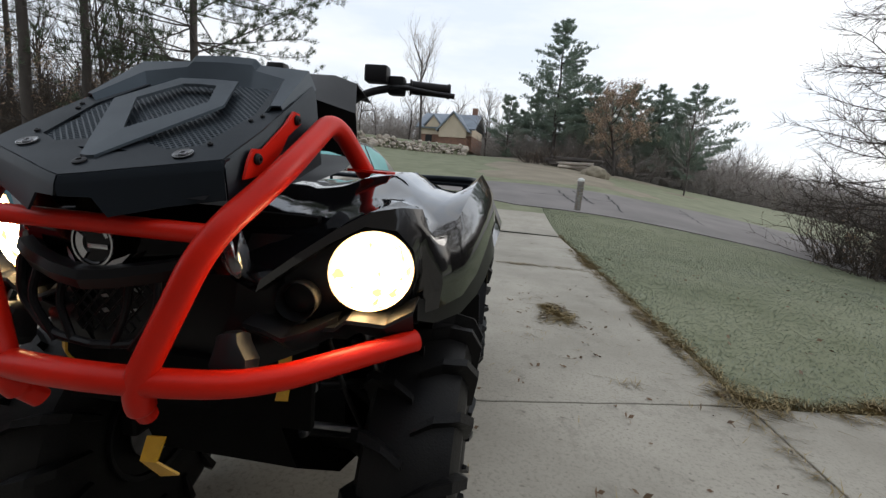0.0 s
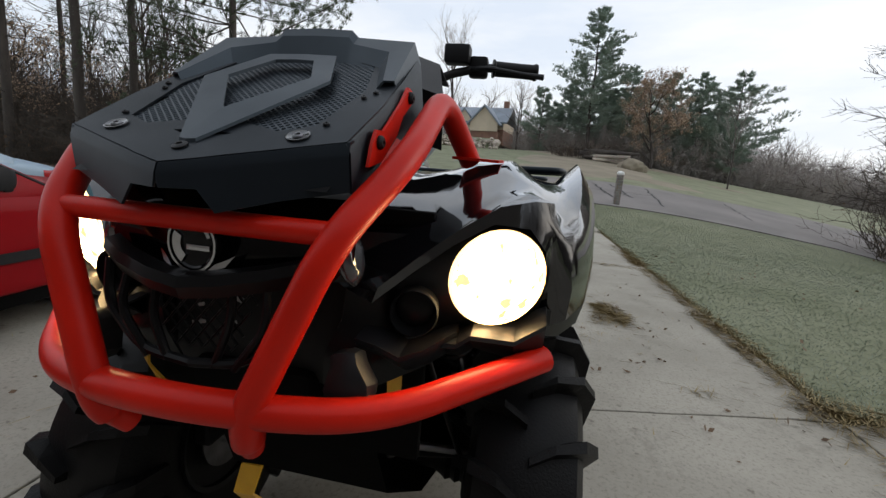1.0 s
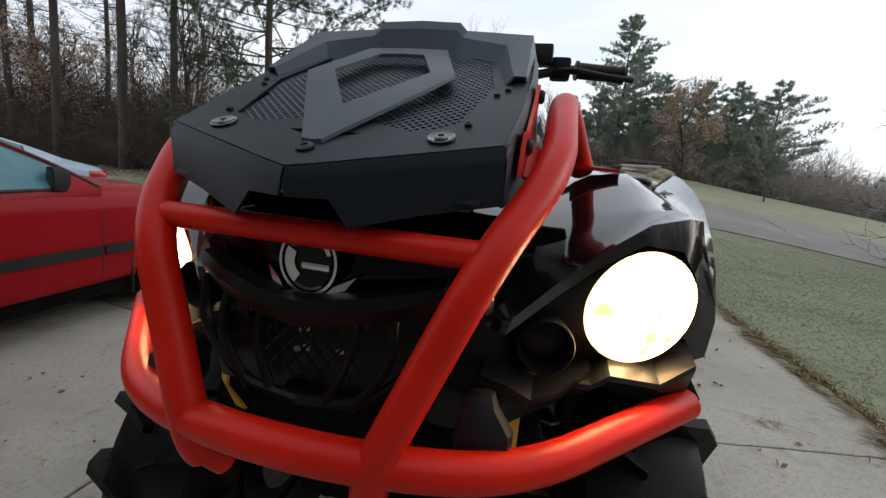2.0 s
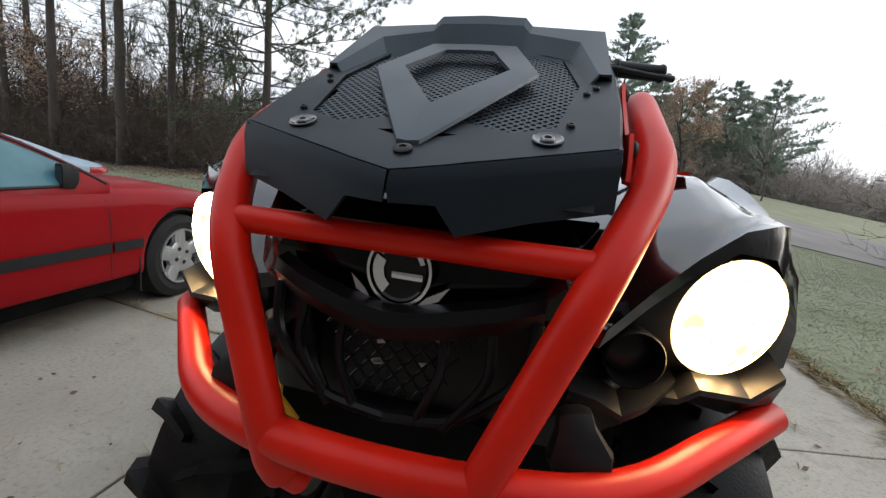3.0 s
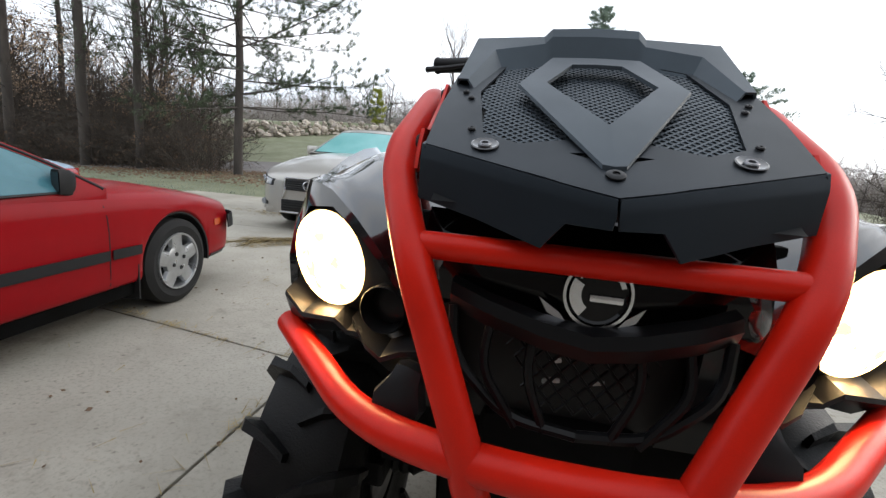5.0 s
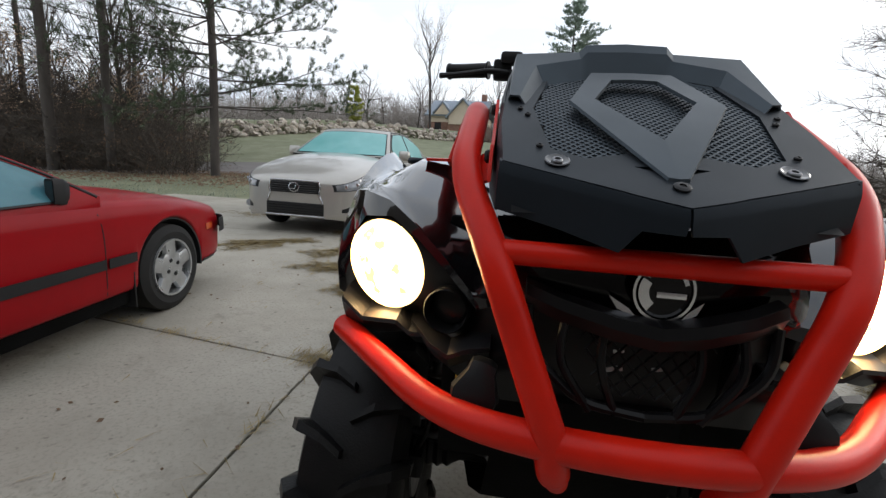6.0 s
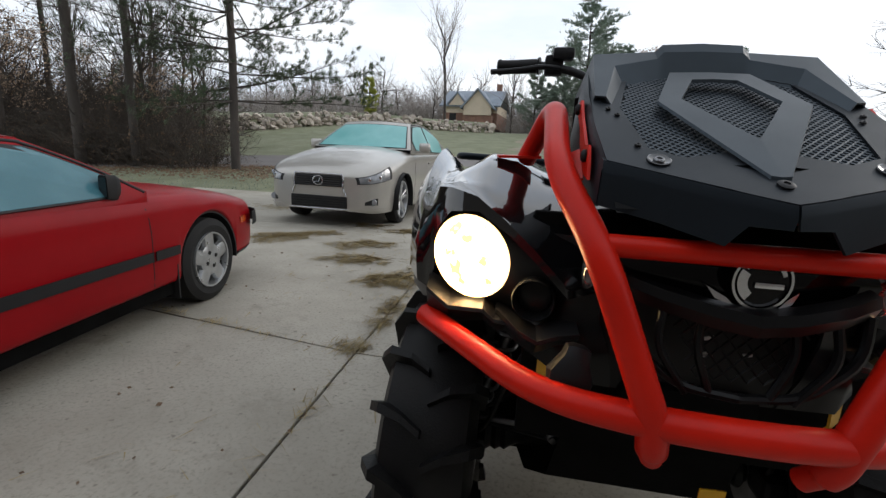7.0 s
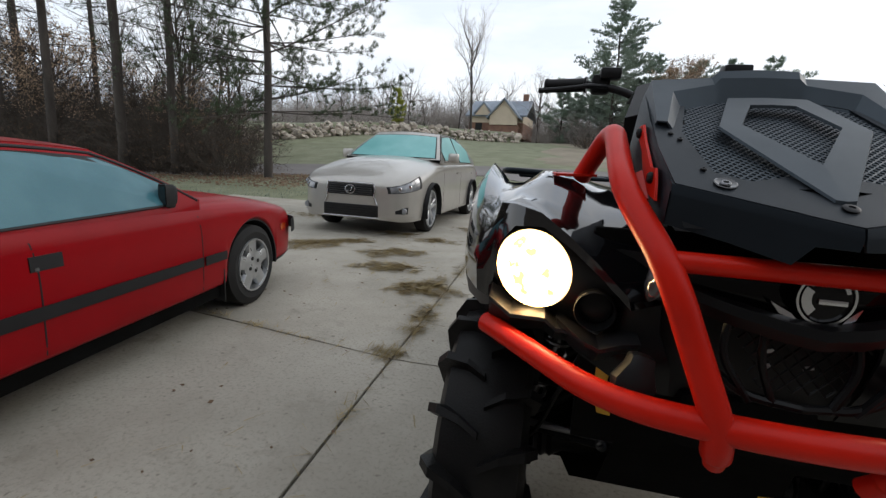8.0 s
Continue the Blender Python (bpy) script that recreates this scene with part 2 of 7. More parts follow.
def height(x, y):
    """The lie of the land: level by the driveway, up towards the house, down to the east."""
    near = soft(y - 10.4, 0.8)
    z = 0.112 * min(near, 38) + 0.03 * max(near - 38, 0)
    z -= 0.13 * soft(x - 4.5, 1.2) * min(1.0, 0.35 + max(y, 0) / 14)
    z -= 0.030 * min(soft(-x - 3, 2), 20) * min(1.0, max(y - 8, 0) / 8) * max(0.0, 1 - max(y - 16, 0) / 20)
    z += 0.075 * min(soft(-x - 4, 1.5), 14) * min(1.0, max(y - 20, 0) / 14)
    return z - 0.03


def axis_steps(a, b, fine_a, fine_b, fine, coarse):
    out, v = [], a
    while v < b:
        out.append(v)
        d = 0 if fine_a <= v <= fine_b else min(abs(v - fine_a), abs(v - fine_b))
        v += fine + d * coarse
    return out + [b]


def build_ground():
    xs = axis_steps(-700, 700, -14, 14, 0.25, 0.14)
    ys = axis_steps(-300, 900, -4, 26, 0.25, 0.14)
    verts = [(x, y, height(x, y)) for y in ys for x in xs]
    w = len(xs)
    faces = [(j * w + i, j * w + i + 1, (j + 1) * w + i + 1, (j + 1) * w + i) for j in range(len(ys) - 1) for i in range(w - 1)]
    me = bpy.data.meshes.new("ground")
    me.from_pydata(verts, [], faces)
    me.materials.append(GRASS)
    me.shade_smooth()
    tagged(new("ground", me), "frosted green lawn sloping up to the house", "lawn", kind="structure")


build_ground()


def strip(left, right, lift, n=30):
    """A road surface laid on the land between two edge lines."""
    bm = bmesh.new()
    def at(line, s):
        s *= len(line) - 1
        i = min(int(s), len(line) - 2)
        a, b = line[i], line[i + 1]
        f = s - i
        return a[0] + (b[0] - a[0]) * f, a[1] + (b[1] - a[1]) * f
    rows = []
    for j in range(n + 1):
        (x0, y0), (x1, y1) = at(left, j / n), at(right, j / n)
        row = [(x0 + (x1 - x0) * k / 8, y0 + (y1 - y0) * k / 8, height(x0 + (x1 - x0) * k / 8, y0 + (y1 - y0) * k / 8) + lift) for k in range(9)]
        rows.append([(row[0][0], row[0][1], row[0][2] - 0.12)] + row + [(row[-1][0], row[-1][1], row[-1][2] - 0.12)])
    return loft(rows, bm)


NEAR = [(-70, 20), (-30, 12.5), (-16, 13.4), (-10.3, 15.3), (-2.7, 17.2), (1.2, 14.4), (5.2, 14.0), (9.2, 13.6), (12, 12), (17, 8), (24, 0)]
FAR = [(-74, 25), (-32, 17), (-18, 17.5), (-12.4, 18.8), (-3.0, 20.6), (1.4, 20.9), (6.1, 21.4), (11.5, 21.8), (16.5, 20.0), (23, 14), (32, 4)]
road = part("road", strip(NEAR, FAR, 0.03, 80), ASPHALT, None, "", 60)
tagged(road, "cracked grey asphalt drive crossing the lawn", "road", kind="structure")

pavement = tagged(new("pavement"), "pale broom-finished concrete driveway in slabs", "driveway", kind="structure")
XJ = [-8.4, -4.75, -1.10, 2.05, 5.7]
YJ = [-6.2, -2.0, 1.57, 5.5, 9.4]


def slab(x0, x1, y0, y1):
    """One poured slab; the cross joints run a little askew and the sawn edges wander."""
    g = 0.006
    bm = bmesh.new()
    def skew(x, y):
        first = max(0.0, 1 - abs(y - 1.57) / 2) * (min(0.4, 0.155 * max(0.0, -1.1 - x)) + 0.17 * max(0.0, x - 0.3) - 0.09 * max(0.0, 1 - abs(x - 0.6) / 1.2))
        return y + first + max(0.0, 1 - abs(y - 5.5) / 2) * 0.05 * (x + 1.1)
    edge = []
    for (xa, ya), (xb, yb) in (((x0 + g, y0 + g), (x1 - g, y0 + g)), ((x1 - g, y0 + g), (x1 - g, y1 - g)), ((x1 - g, y1 - g), (x0 + g, y1 - g)), ((x0 + g, y1 - g), (x0 + g, y0 + g))):
        for k in range(40):
            x, y = xa + (xb - xa) * k / 40, ya + (yb - ya) * k / 40
            edge.append((x + 0.004 * noise.noise((x * 9, y * 9, 1)), skew(x, y) + 0.006 * noise.noise((x * 9, y * 9, 5))))
    top = bm.faces.new([bm.verts.new((x, y, 0)) for x, y in edge])
    down = bmesh.ops.extrude_face_region(bm, geom=[top])
    bmesh.ops.translate(bm, vec=(0, 0, -0.12), verts=[v for v in down["geom"] if isinstance(v, bmesh.types.BMVert)])
    bmesh.ops.recalc_face_normals(bm, faces=bm.faces[:])
    top = [e for e in bm.edges if all(v.co.z > -0.001 for v in e.verts)]
    bmesh.ops.bevel(bm, geom=top, offset=0.003, segments=1, affect="EDGES")
    part("slab", bm, CONCRETE, pavement, "", 40)


for i in range(1, 3):
    part("slab", strip([(XJ[i] + 0.005, 9.4), (XJ[i] + 0.005, 13.0)], [(XJ[i + 1] - 0.005, 9.4), (XJ[i + 1] - 0.005, 13.0)], 0.045, 14), CONCRETE, pavement, "", 60)
for i in range(4):
    for j in range(4):
        if i == 3 and j >= 2:
            continue
        slab(XJ[i], XJ[i + 1], YJ[j], YJ[j + 1])

# dark earth showing in the joints between the slabs
DIRT = mat("dark_joint_dirt", (0.035, 0.030, 0.025), (0.022, 0.019, 0.016), 0.95, 0, 4, 60, 0.4, 0.003)
for xa, xb, ya, yb in ((XJ[0], XJ[3], YJ[0], YJ[-1]), (XJ[3], XJ[4], YJ[0], YJ[2])):
    part("joint_fill", box((xb - xa - 0.06, yb - ya - 0.16, 0.01), ((xa + xb) / 2, (ya + yb) / 2, -0.022)), DIRT, pavement)

# ---- the quad bike ----
quad = thing("quad_bike", "black quad bike with red bumper tubes and lit headlights on concrete", "quad bike")
TR = 0.0190
NOSE = Matrix.Translation((0, -0.026, 0.067)) @ Matrix.Diagonal((0.90, 1, 0.955, 1))
WING = Matrix.Translation((0, 0.040, 0.004)) @ Matrix.Diagonal((0.965, 1, 1, 1))
BARS = Matrix.Translation((0, 0.010, 0.014)) @ Matrix.Diagonal((0.95, 1, 1, 1))


def q(name, bm, material, parent=quad, label="", smooth=35, m=None):
    return part(name, bm, material, parent, label, smooth, m)


def qn(name, bm, material, parent=quad, label="", smooth=35):
    """A part of the nose, set at the nose's place."""
    return part(name, bm, material, parent, label, smooth, NOSE)


def both(fn):
    for s in (-1, 1):
        fn(s)


def mx(s, pts):
    """Points given for the +x side, put on side s, winding kept."""
    return [(s * p[0], *p[1:]) for p in pts][::s]


# bumper
bumper = q("bumper", sweep(rounded([(-0.428, 0.170, 0.828), (-0.232, -0.024, 0.806), (-0.085, -0.084, 0.822), (0.085, -0.084, 0.822), (0.232, -0.024, 0.806), (0.428, 0.170, 0.828)], 0.085, 9), TR + 0.0010, 22), RED_TUBE, quad, "red powder-coated bumper tube", 50)
q("cross_tube", sweep([(-0.176, -0.032, 1.019), (0.176, -0.032, 1.019)], 0.0140, 18), RED_TUBE, bumper, "", 50)


def upright(s):
    pts = rounded([(s * 0.086, -0.044, 0.752), (s * 0.097, -0.070, 0.785), (s * 0.103, -0.076, 0.824), (s * 0.179, -0.046, 1.012), (s * 0.230, 0.056, 1.106), (s * 0.226, 0.255, 1.212), (s * 0.268, 0.336, 1.115)], 0.055, 9)
    tube = q("upright_tube", sweep(pts, [TR * (0.74 if Vector(p).z < 0.776 else 1) for p in pts], 20), RED_TUBE, bumper, "", 50)
    foot = plate(mx(s, [(0.240, 0.300, 1.122), (0.322, 0.302, 1.120), (0.328, 0.350, 1.122), (0.244, 0.360, 1.124)]), 0.005)
    q("foot_plate", foot, RED_TUBE, tube)
    br = bmesh.new()
    plate(mx(s, [(0.212, 0.016, 1.083), (0.212, 0.060, 1.090), (0.212, 0.118, 1.128), (0.212, 0.140, 1.155), (0.212, 0.185, 1.180), (0.212, 0.178, 1.196), (0.212, 0.158, 1.197), (0.212, 0.130, 1.172), (0.212, 0.064, 1.128), (0.212, 0.038, 1.127), (0.212, 0.026, 1.110)]), 0.004, br)
    plate(mx(s, [(0.212, 0.05, 1.084), (0.240, 0.06, 1.075), (0.240, 0.12, 1.11), (0.212, 0.115, 1.124)]), 0.004, br)
    shift = Matrix.Translation((-0.016 * s, -0.004, 0.010))
    br = q("mount_bracket", br, RED_TUBE, tube, "", 35, shift)
    for y, z in ((0.046, 1.113), (0.166, 1.184)):
        q("bolt", lathe([(0, 0.0085), (0.003, 0.0085), (0.006, 0.006), (0.006, 0.003), (0.002, 0.003)], "X", 14, None, (s * 0.2125, y, z), None if s > 0 else Matrix.Rotation(math.pi, 4, "Z")), DARK, br, "black domed bolt", 35, shift)


both(upright)


# radiator cover
def cp(x, v, h=0.0):
    """A point of the cover's sloping top, h above it."""
    return Vector((x * 0.975, v, 1.1114 + 0.56 * (v + 0.025) + h))


def ring(half):
    """A closed loop from its right half, which starts and ends on x = 0."""
    return half + [(-p[0], *p[1:]) for p in half[-2:0:-1]]


outer = ring([(0, -0.075), (0.020, -0.069), (0.045, -0.061), (0.060, -0.055), (0.075, -0.050), (0.110, -0.038), (0.184, -0.012), (0.190, 0.080), (0.186, 0.180), (0.090, 0.262), (0, 0.262)])
mesh_loop = ring([(0, -0.010), (0.036, 0.014), (0.090, 0.000), (0.130, 0.018), (0.149, 0.123), (0.125, 0.218), (0.060, 0.250), (0, 0.252)])
opening = ring([(0, 0.012), (0.034, 0.017), (0.090, 0.001), (0.129, 0.018), (0.148, 0.123), (0.124, 0.218), (0.060, 0.250), (0, 0.252)])
slot = ring([(0, -0.024), (0.014, -0.0210), (0.040, -0.0105), (0.016, -0.0075), (0, -0.009)])
bm = bmesh.new()
for loop in (outer, opening, slot):
    vs = [bm.verts.new(cp(*p)) for p in loop]
    for i in range(len(vs)):
        bm.edges.new((vs[i - 1], vs[i]))
bmesh.ops.triangle_fill(bm, edges=bm.edges[:], use_beauty=True)
thicken(bm, 0.003)
cover = q("radiator_cover", bm, BLACK_TEX, quad, "matt black folded radiator cover", 25)


def fascia(s):
    rows = []
    crease = [(0.0012, -0.080, 1.0755), (0.038, -0.0675, 1.0825), (0.058, -0.0605, 1.0862), (0.117, -0.0390, 1.0975), (0.183, -0.0150, 1.1095)]
    low = [(0.0030, -0.080, 1.0565), (0.040, -0.0700, 1.0575), (0.058, -0.0660, 1.0335), (0.117, -0.0400, 1.0500), (0.184, -0.0100, 1.0640)]
    for k in range(5):
        s0 = [0, 0.35, 0.65, 0.85, 1][k]
        if k < 2:
            rows.append([Vector((s * c[0], c[1] + (0.014, 0.004)[k], 1.1114 + 0.56 * (c[1] + (0.014, 0.004)[k] + 0.025) - (0.0035, 0.001)[k])) for c in crease])
            continue
        rows.append([Vector((s * c[0], c[1] + [0.009, 0.0035, 0.0005, 0, 0][k], c[2] + [0.0045, 0.0012, -0.0035, -0.008, -0.008][k])) if k < 4 else Vector((s * c[0], c[1], c[2])) for c in (crease if k < 4 else low)])
    m = loft(rows)
    thicken(m, 0.003)
    q("front_fold", m, BLACK_TEX, cover, "", 50)
    side = loft([[(s * 0.1790, -0.014, 1.1155), (s * 0.1845, 0.08, 1.1690), (s * 0.1840, 0.170, 1.2195), (s * 0.1770, 0.262, 1.2700)],
                 [(s * 0.1840, -0.012, 1.1065), (s * 0.1890, 0.08, 1.1600), (s * 0.1890, 0.170, 1.2100), (s * 0.1830, 0.266, 1.2580)],
                 [(s * 0.1840, -0.004, 1.0620), (s * 0.1940, 0.08, 1.0760), (s * 0.1990, 0.170, 1.0960), (s * 0.1970, 0.272, 1.1250)]])
    thicken(side, 0.003)
    q("side_fold", side, BLACK_TEX, cover, "", 40)


both(fascia)


def in_loop(x, y, loop):
    hit = False
    for (x0, y0), (x1, y1) in zip(loop, loop[1:] + loop[:1]):
        if (y0 > y) != (y1 > y) and x < (x1 - x0) * (y - y0) / (y1 - y0) + x0:
            hit = not hit
    return hit


def expanded_metal():
    """A lattice of slanting strands filling the opening."""
    m = bmesh.new()
    wide, tall = 0.0112, 0.0046
    hole = [(x * 1.03, y + (y - 0.12) * 0.03) for x, y in mesh_loop if y > 0.015 or abs(x) > 0.05]
    for j in range(61):
        v = -0.008 + j * tall
        for i in range(-15, 15):
            x = i * wide
            if not in_loop(x, v, hole):
                continue
            for a, b in (((0, 0), (0.5, 0.5)), ((0.5, 0.5), (1, 0))):
                up = (lambda e: 2 * e) if j % 2 == 0 else (lambda e: 1 - 2 * e)
                p0, p1 = cp(x + a[0] * wide, v + up(a[1]) * tall, -0.004), cp(x + b[0] * wide, v + up(b[1]) * tall, -0.004)
                w = Vector((0, 0.0012, 0.0009))
                d = Vector((0, 0.0005, -0.0012))
                q4 = [m.verts.new(p) for p in (p0 - w, p1 - w, p1 + w, p0 + w)]
                m.faces.new(q4)
                q5 = [m.verts.new(p + d) for p in (p0 - w, p1 - w, p1 + w, p0 + w)]
                m.faces.new(q5[::-1])
                m.faces.new((q4[1], q4[0], q5[0], q5[1]))
                m.faces.new((q4[3], q4[2], q5[2], q5[3]))
    return m


q("mesh_grille", expanded_metal(), TRIM_GREY, cover, "black expanded-metal mesh", None)
q("radiator_core", plate([cp(x * 0.97, y * 0.97, -0.012) for x, y in outer], 0.012), DARK, cover)

d_out = ring([(0, -0.036), (0.011, -0.034), (0.101, 0.112), (0.060, 0.213), (0, 0.217)])
d_in = ring([(0, 0.026), (0.003, 0.029), (0.066, 0.120), (0.033, 0.188), (0, 0.191)])
bm = bmesh.new()
def dh(p):
    return 0.004 + 0.012 * min(1, max(0, (p[1] + 0.03) / 0.08))
loft([[cp(*p, dh(p) - 0.004) for p in d_out], [cp(p[0] * 0.99, p[1], dh(p)) for p in d_out], [cp(*p, dh(p)) for p in d_in], [cp(*p, dh(p) - 0.005) for p in d_in]], bm, True)
q("diamond_emblem_plate", bm, TRIM_GREY, cover, "charcoal diamond-shaped trim plate", 20)

# raised rim round the rear of the cover
b_in = [(0.156, 0.132, -0.004), (0.127, 0.211, -0.008), (0.070, 0.236, -0.012), (0.060, 0.240, -0.012), (0, 0.242, -0.012)]
b_mid = [(0.168, 0.136, 0.010), (0.144, 0.226, 0.020), (0.072, 0.248, 0.024), (0.062, 0.252, 0.033), (0, 0.254, 0.034)]
b_out = [(0.183, 0.142, 0.008), (0.176, 0.258, 0.026), (0.074, 0.262, 0.030), (0.063, 0.262, 0.041), (0, 0.264, 0.043)]
b_low = [(0.190, 0.155, -0.028), (0.184, 0.276, -0.014), (0.10, 0.292, -0.01), (0.08, 0.300, 0.0), (0, 0.300, 0.0)]
def full(half):
    return [cp(-p[0], *p[1:]) for p in half] + [cp(*p) for p in half[-2::-1]]
bm = loft([full(b_in), full(b_mid), full(b_out), full(b_low)])
thicken(bm, 0.003)
q("rear_rim", bm, TRIM_GREY, cover, "charcoal raised rim", 22)


def screw(x, v, r, name, mt, cup=True):
    m = Matrix.Translation(cp(x, v, 0.001)) @ Matrix.Rotation(math.atan(0.56), 4, "X")
    if cup:
        dish = q("cup_washer", lathe([(0.0, r), (0.0016, r * 0.99), (0.0020, r * 0.90), (0.0006, r * 0.62), (0.0004, 0.001)], "Z", 28, None, (0, 0, 0), m), BLACK_GLOSS, cover)
        q(name, lathe([(0.0004, r * 0.46), (0.0016, r * 0.46), (0.0028, r * 0.38), (0.0028, r * 0.24), (0.0010, r * 0.22), (0.0010, 0.0003)], "Z", 16, None, (0, 0, 0), m), mt, dish, "steel socket screw")
    else:
        q(name, lathe([(0, r), (0.0014, r), (0.0026, r * 0.75), (0.0026, r * 0.4), (0.0012, r * 0.36), (0.0012, 0.0003)], "Z", 14, None, (0, 0, 0), m), mt, cover)


for s in (-1, 1):
    screw(s * 0.123, -0.009, 0.0138, "screw", STEEL)
    screw(s * 0.142, 0.021, 0.0042, "rivet", BLACK_SAT, False)
    screw(s * 0.156, 0.099, 0.0040, "rivet", BLACK_SAT, False)
    screw(s * 0.166, 0.116, 0.0040, "rivet", BLACK_SAT, False)
screw(0, -0.045, 0.0088, "screw", BLACK_SAT, False)


# nose: badge panel, lip, grille
bm = loft([[(x, 0.05 + 0.1 * abs(x), 1.03), (x, 0.02 + 0.16 * abs(x), 1.0), (x, 0.008 + 0.18 * abs(x), 0.96), (x, 0.012 + 0.2 * abs(x), 0.925)] for x in (-0.2, -0.15, -0.09, -0.03, 0.03, 0.09, 0.15, 0.2)])
thicken(bm, 0.004)
nose = qn("nose_panel", bm, NOSE_GLOSS, quad, "gloss black nose panel", 60)
bm = bmesh.new()
for s in (-1, 1):
    pts = [(0, -0.024, 0.918), (s * 0.05, -0.020, 0.924), (s * 0.11, -0.004, 0.934), (s * 0.155, 0.016, 0.944)]
    prof = [(0.014, 0.016), (-0.006, 0.013), (-0.010, 0.0), (-0.002, -0.016), (0.018, -0.018)]
    rows = [[(p[0], p[1] + a, p[2] + b) for a, b in prof] for p in pts]
    loft(rows if s > 0 else rows[::-1], bm, True, True)
qn("nose_lip", bm, NOSE_BLACK, nose, "", 40)
for s in (-1, 1):
    for x0, x1 in ((0.055, 0.035), (0.105, 0.066)):
        qn("grille_bar", sweep(rounded([(s * x0, -0.002, 0.92), (s * (x0 + 0.006), -0.012, 0.875), (s * x1, -0.014, 0.815)], 0.03, 4), 0.0055, 8), NOSE_BLACK, nose)
    qn("grille_side", sweep(rounded([(s * 0.15, 0.012, 0.93), (s * 0.145, 0.0, 0.875), (s * 0.078, -0.012, 0.822), (0, -0.014, 0.815)], 0.03, 4), 0.0065, 8), NOSE_BLACK, nose)
bm = bmesh.new()
for j in range(8):
    for i in range(-12, 13):
        for di in (-1, 1):
            z0, x0, x1 = 0.826 + j * 0.0115, i * 0.0105, (i + di) * 0.0105
            if (i + j) % 2 == 0 and max(abs(x0), abs(x1)) < 0.055 + 0.5 * (z0 - 0.826):
                sweep([(x0, 0.008, z0), (x1, 0.008, z0 + 0.0115)], 0.0019, 5, bm)
qn("grille_mesh", bm, NOSE_BLACK, nose, "", 40)
ALLOY_BARE = mat('bare_aluminium', (0.6, 0.6, 0.6), (0.45, 0.45, 0.45), 0.3, 0.6, 30, 300, 0.05, 0.0003)
rnd = random.Random(4)
for k in range(7):
    x, z = rnd.uniform(-0.045, 0.045), rnd.uniform(0.845, 0.9)
    qn("radiator_fin", box((0.014, 0.003, 0.005), (x, 0.03, z), 0.001, None, Matrix.Rotation(rnd.uniform(-0.5, 0.5), 4, "Y")), ALLOY_BARE, nose, "bare metal fin behind the grille")
# Dark backing added to close gaps, in place of the nose's inner shade.
q("shade_backing", box((0.50, 0.02, 0.40), (0, 0.150, 0.835), 0.004), UNDER)
# Dark sheet added below the cover; it stands for the shade there.
q("shade_filler", loft([[cp(x, v, -0.045) for x in (-0.17, -0.1, 0, 0.1, 0.17)] for v in (-0.03, 0.1, 0.255)] + [[cp(x, 0.255, -0.16) for x in (-0.17, -0.1, 0, 0.1, 0.17)]]), DARK)
q("inner_block", box((0.30, 0.30, 0.20), (0, 0.24, 0.86), 0.03), DARK)

# round badge, drawn as plain rings and bars
badge = qn("badge", lathe([(0.004, 0.033), (-0.006, 0.033), (-0.009, 0.0305), (-0.007, 0.028), (-0.007, 0.0005)], "Y", 40, None, (0.003, 0.0, 0.967)), NOSE_GLOSS, nose, "black round badge with bright rings")
bm = bmesh.new()
def arc(m, r0, r1, a0, a1, y, n=18):
    rows = []
    for k in range(n + 1):
        a = a0 + (a1 - a0) * k / n
        rows.append([(0.003 + r0 * math.cos(a), y, 0.967 + r0 * math.sin(a)), (0.003 + r1 * math.cos(a), y, 0.967 + r1 * math.sin(a)), (0.003 + r1 * math.cos(a), y + 0.003, 0.967 + r1 * math.sin(a)), (0.003 + r0 * math.cos(a), y + 0.003, 0.967 + r0 * math.sin(a))])
    loft(rows, m, True, True)
arc(bm, 0.0325, 0.0355, 0, 2 * math.pi - 0.001, -0.0105, 40)
qn("badge_ring", bm, CHROME, badge, "bright metal ring")
bm = bmesh.new()
arc(bm, 0.017, 0.029, radians(150), radians(235), -0.0095)
qn("badge_segment", bm, CHROME, badge)
bm = bmesh.new()
arc(bm, 0.024, 0.029, radians(20), radians(58), -0.0095, 6)
qn("badge_segment", bm, CHROME, badge)
qn("badge_bar", box((0.034, 0.003, 0.007), (0.012, -0.0085, 0.963), 0.001), CHROME, badge)
for k in range(3):
    bm = bmesh.new()
    arc(bm, 0.0235, 0.0285, radians(84 + 22 * k), radians(98 + 22 * k), -0.0095, 4)
    qn("badge_segment", bm, CHROME, badge)
for s in (-1, 1):
    bm = plate(mx(s, [(0.024, -0.012, 0.934), (0.046, -0.004, 0.941), (0.056, 0.002, 0.955), (0.047, -0.001, 0.950), (0.034, -0.008, 0.944)]), 0.003)
    qn("badge_wing", bm, CHROME, nose, "bright sliver of trim beside the badge")


# headlights, housings, fog lamps
def lampm(s, y=0.0):
    return Matrix.Translation((s * 0.346, 0.148 + y, 0.951)) @ Matrix.Rotation(radians(25 * s), 4, "Z") @ Matrix.Rotation(radians(8), 4, "X") @ Matrix.Scale(1.10, 4)


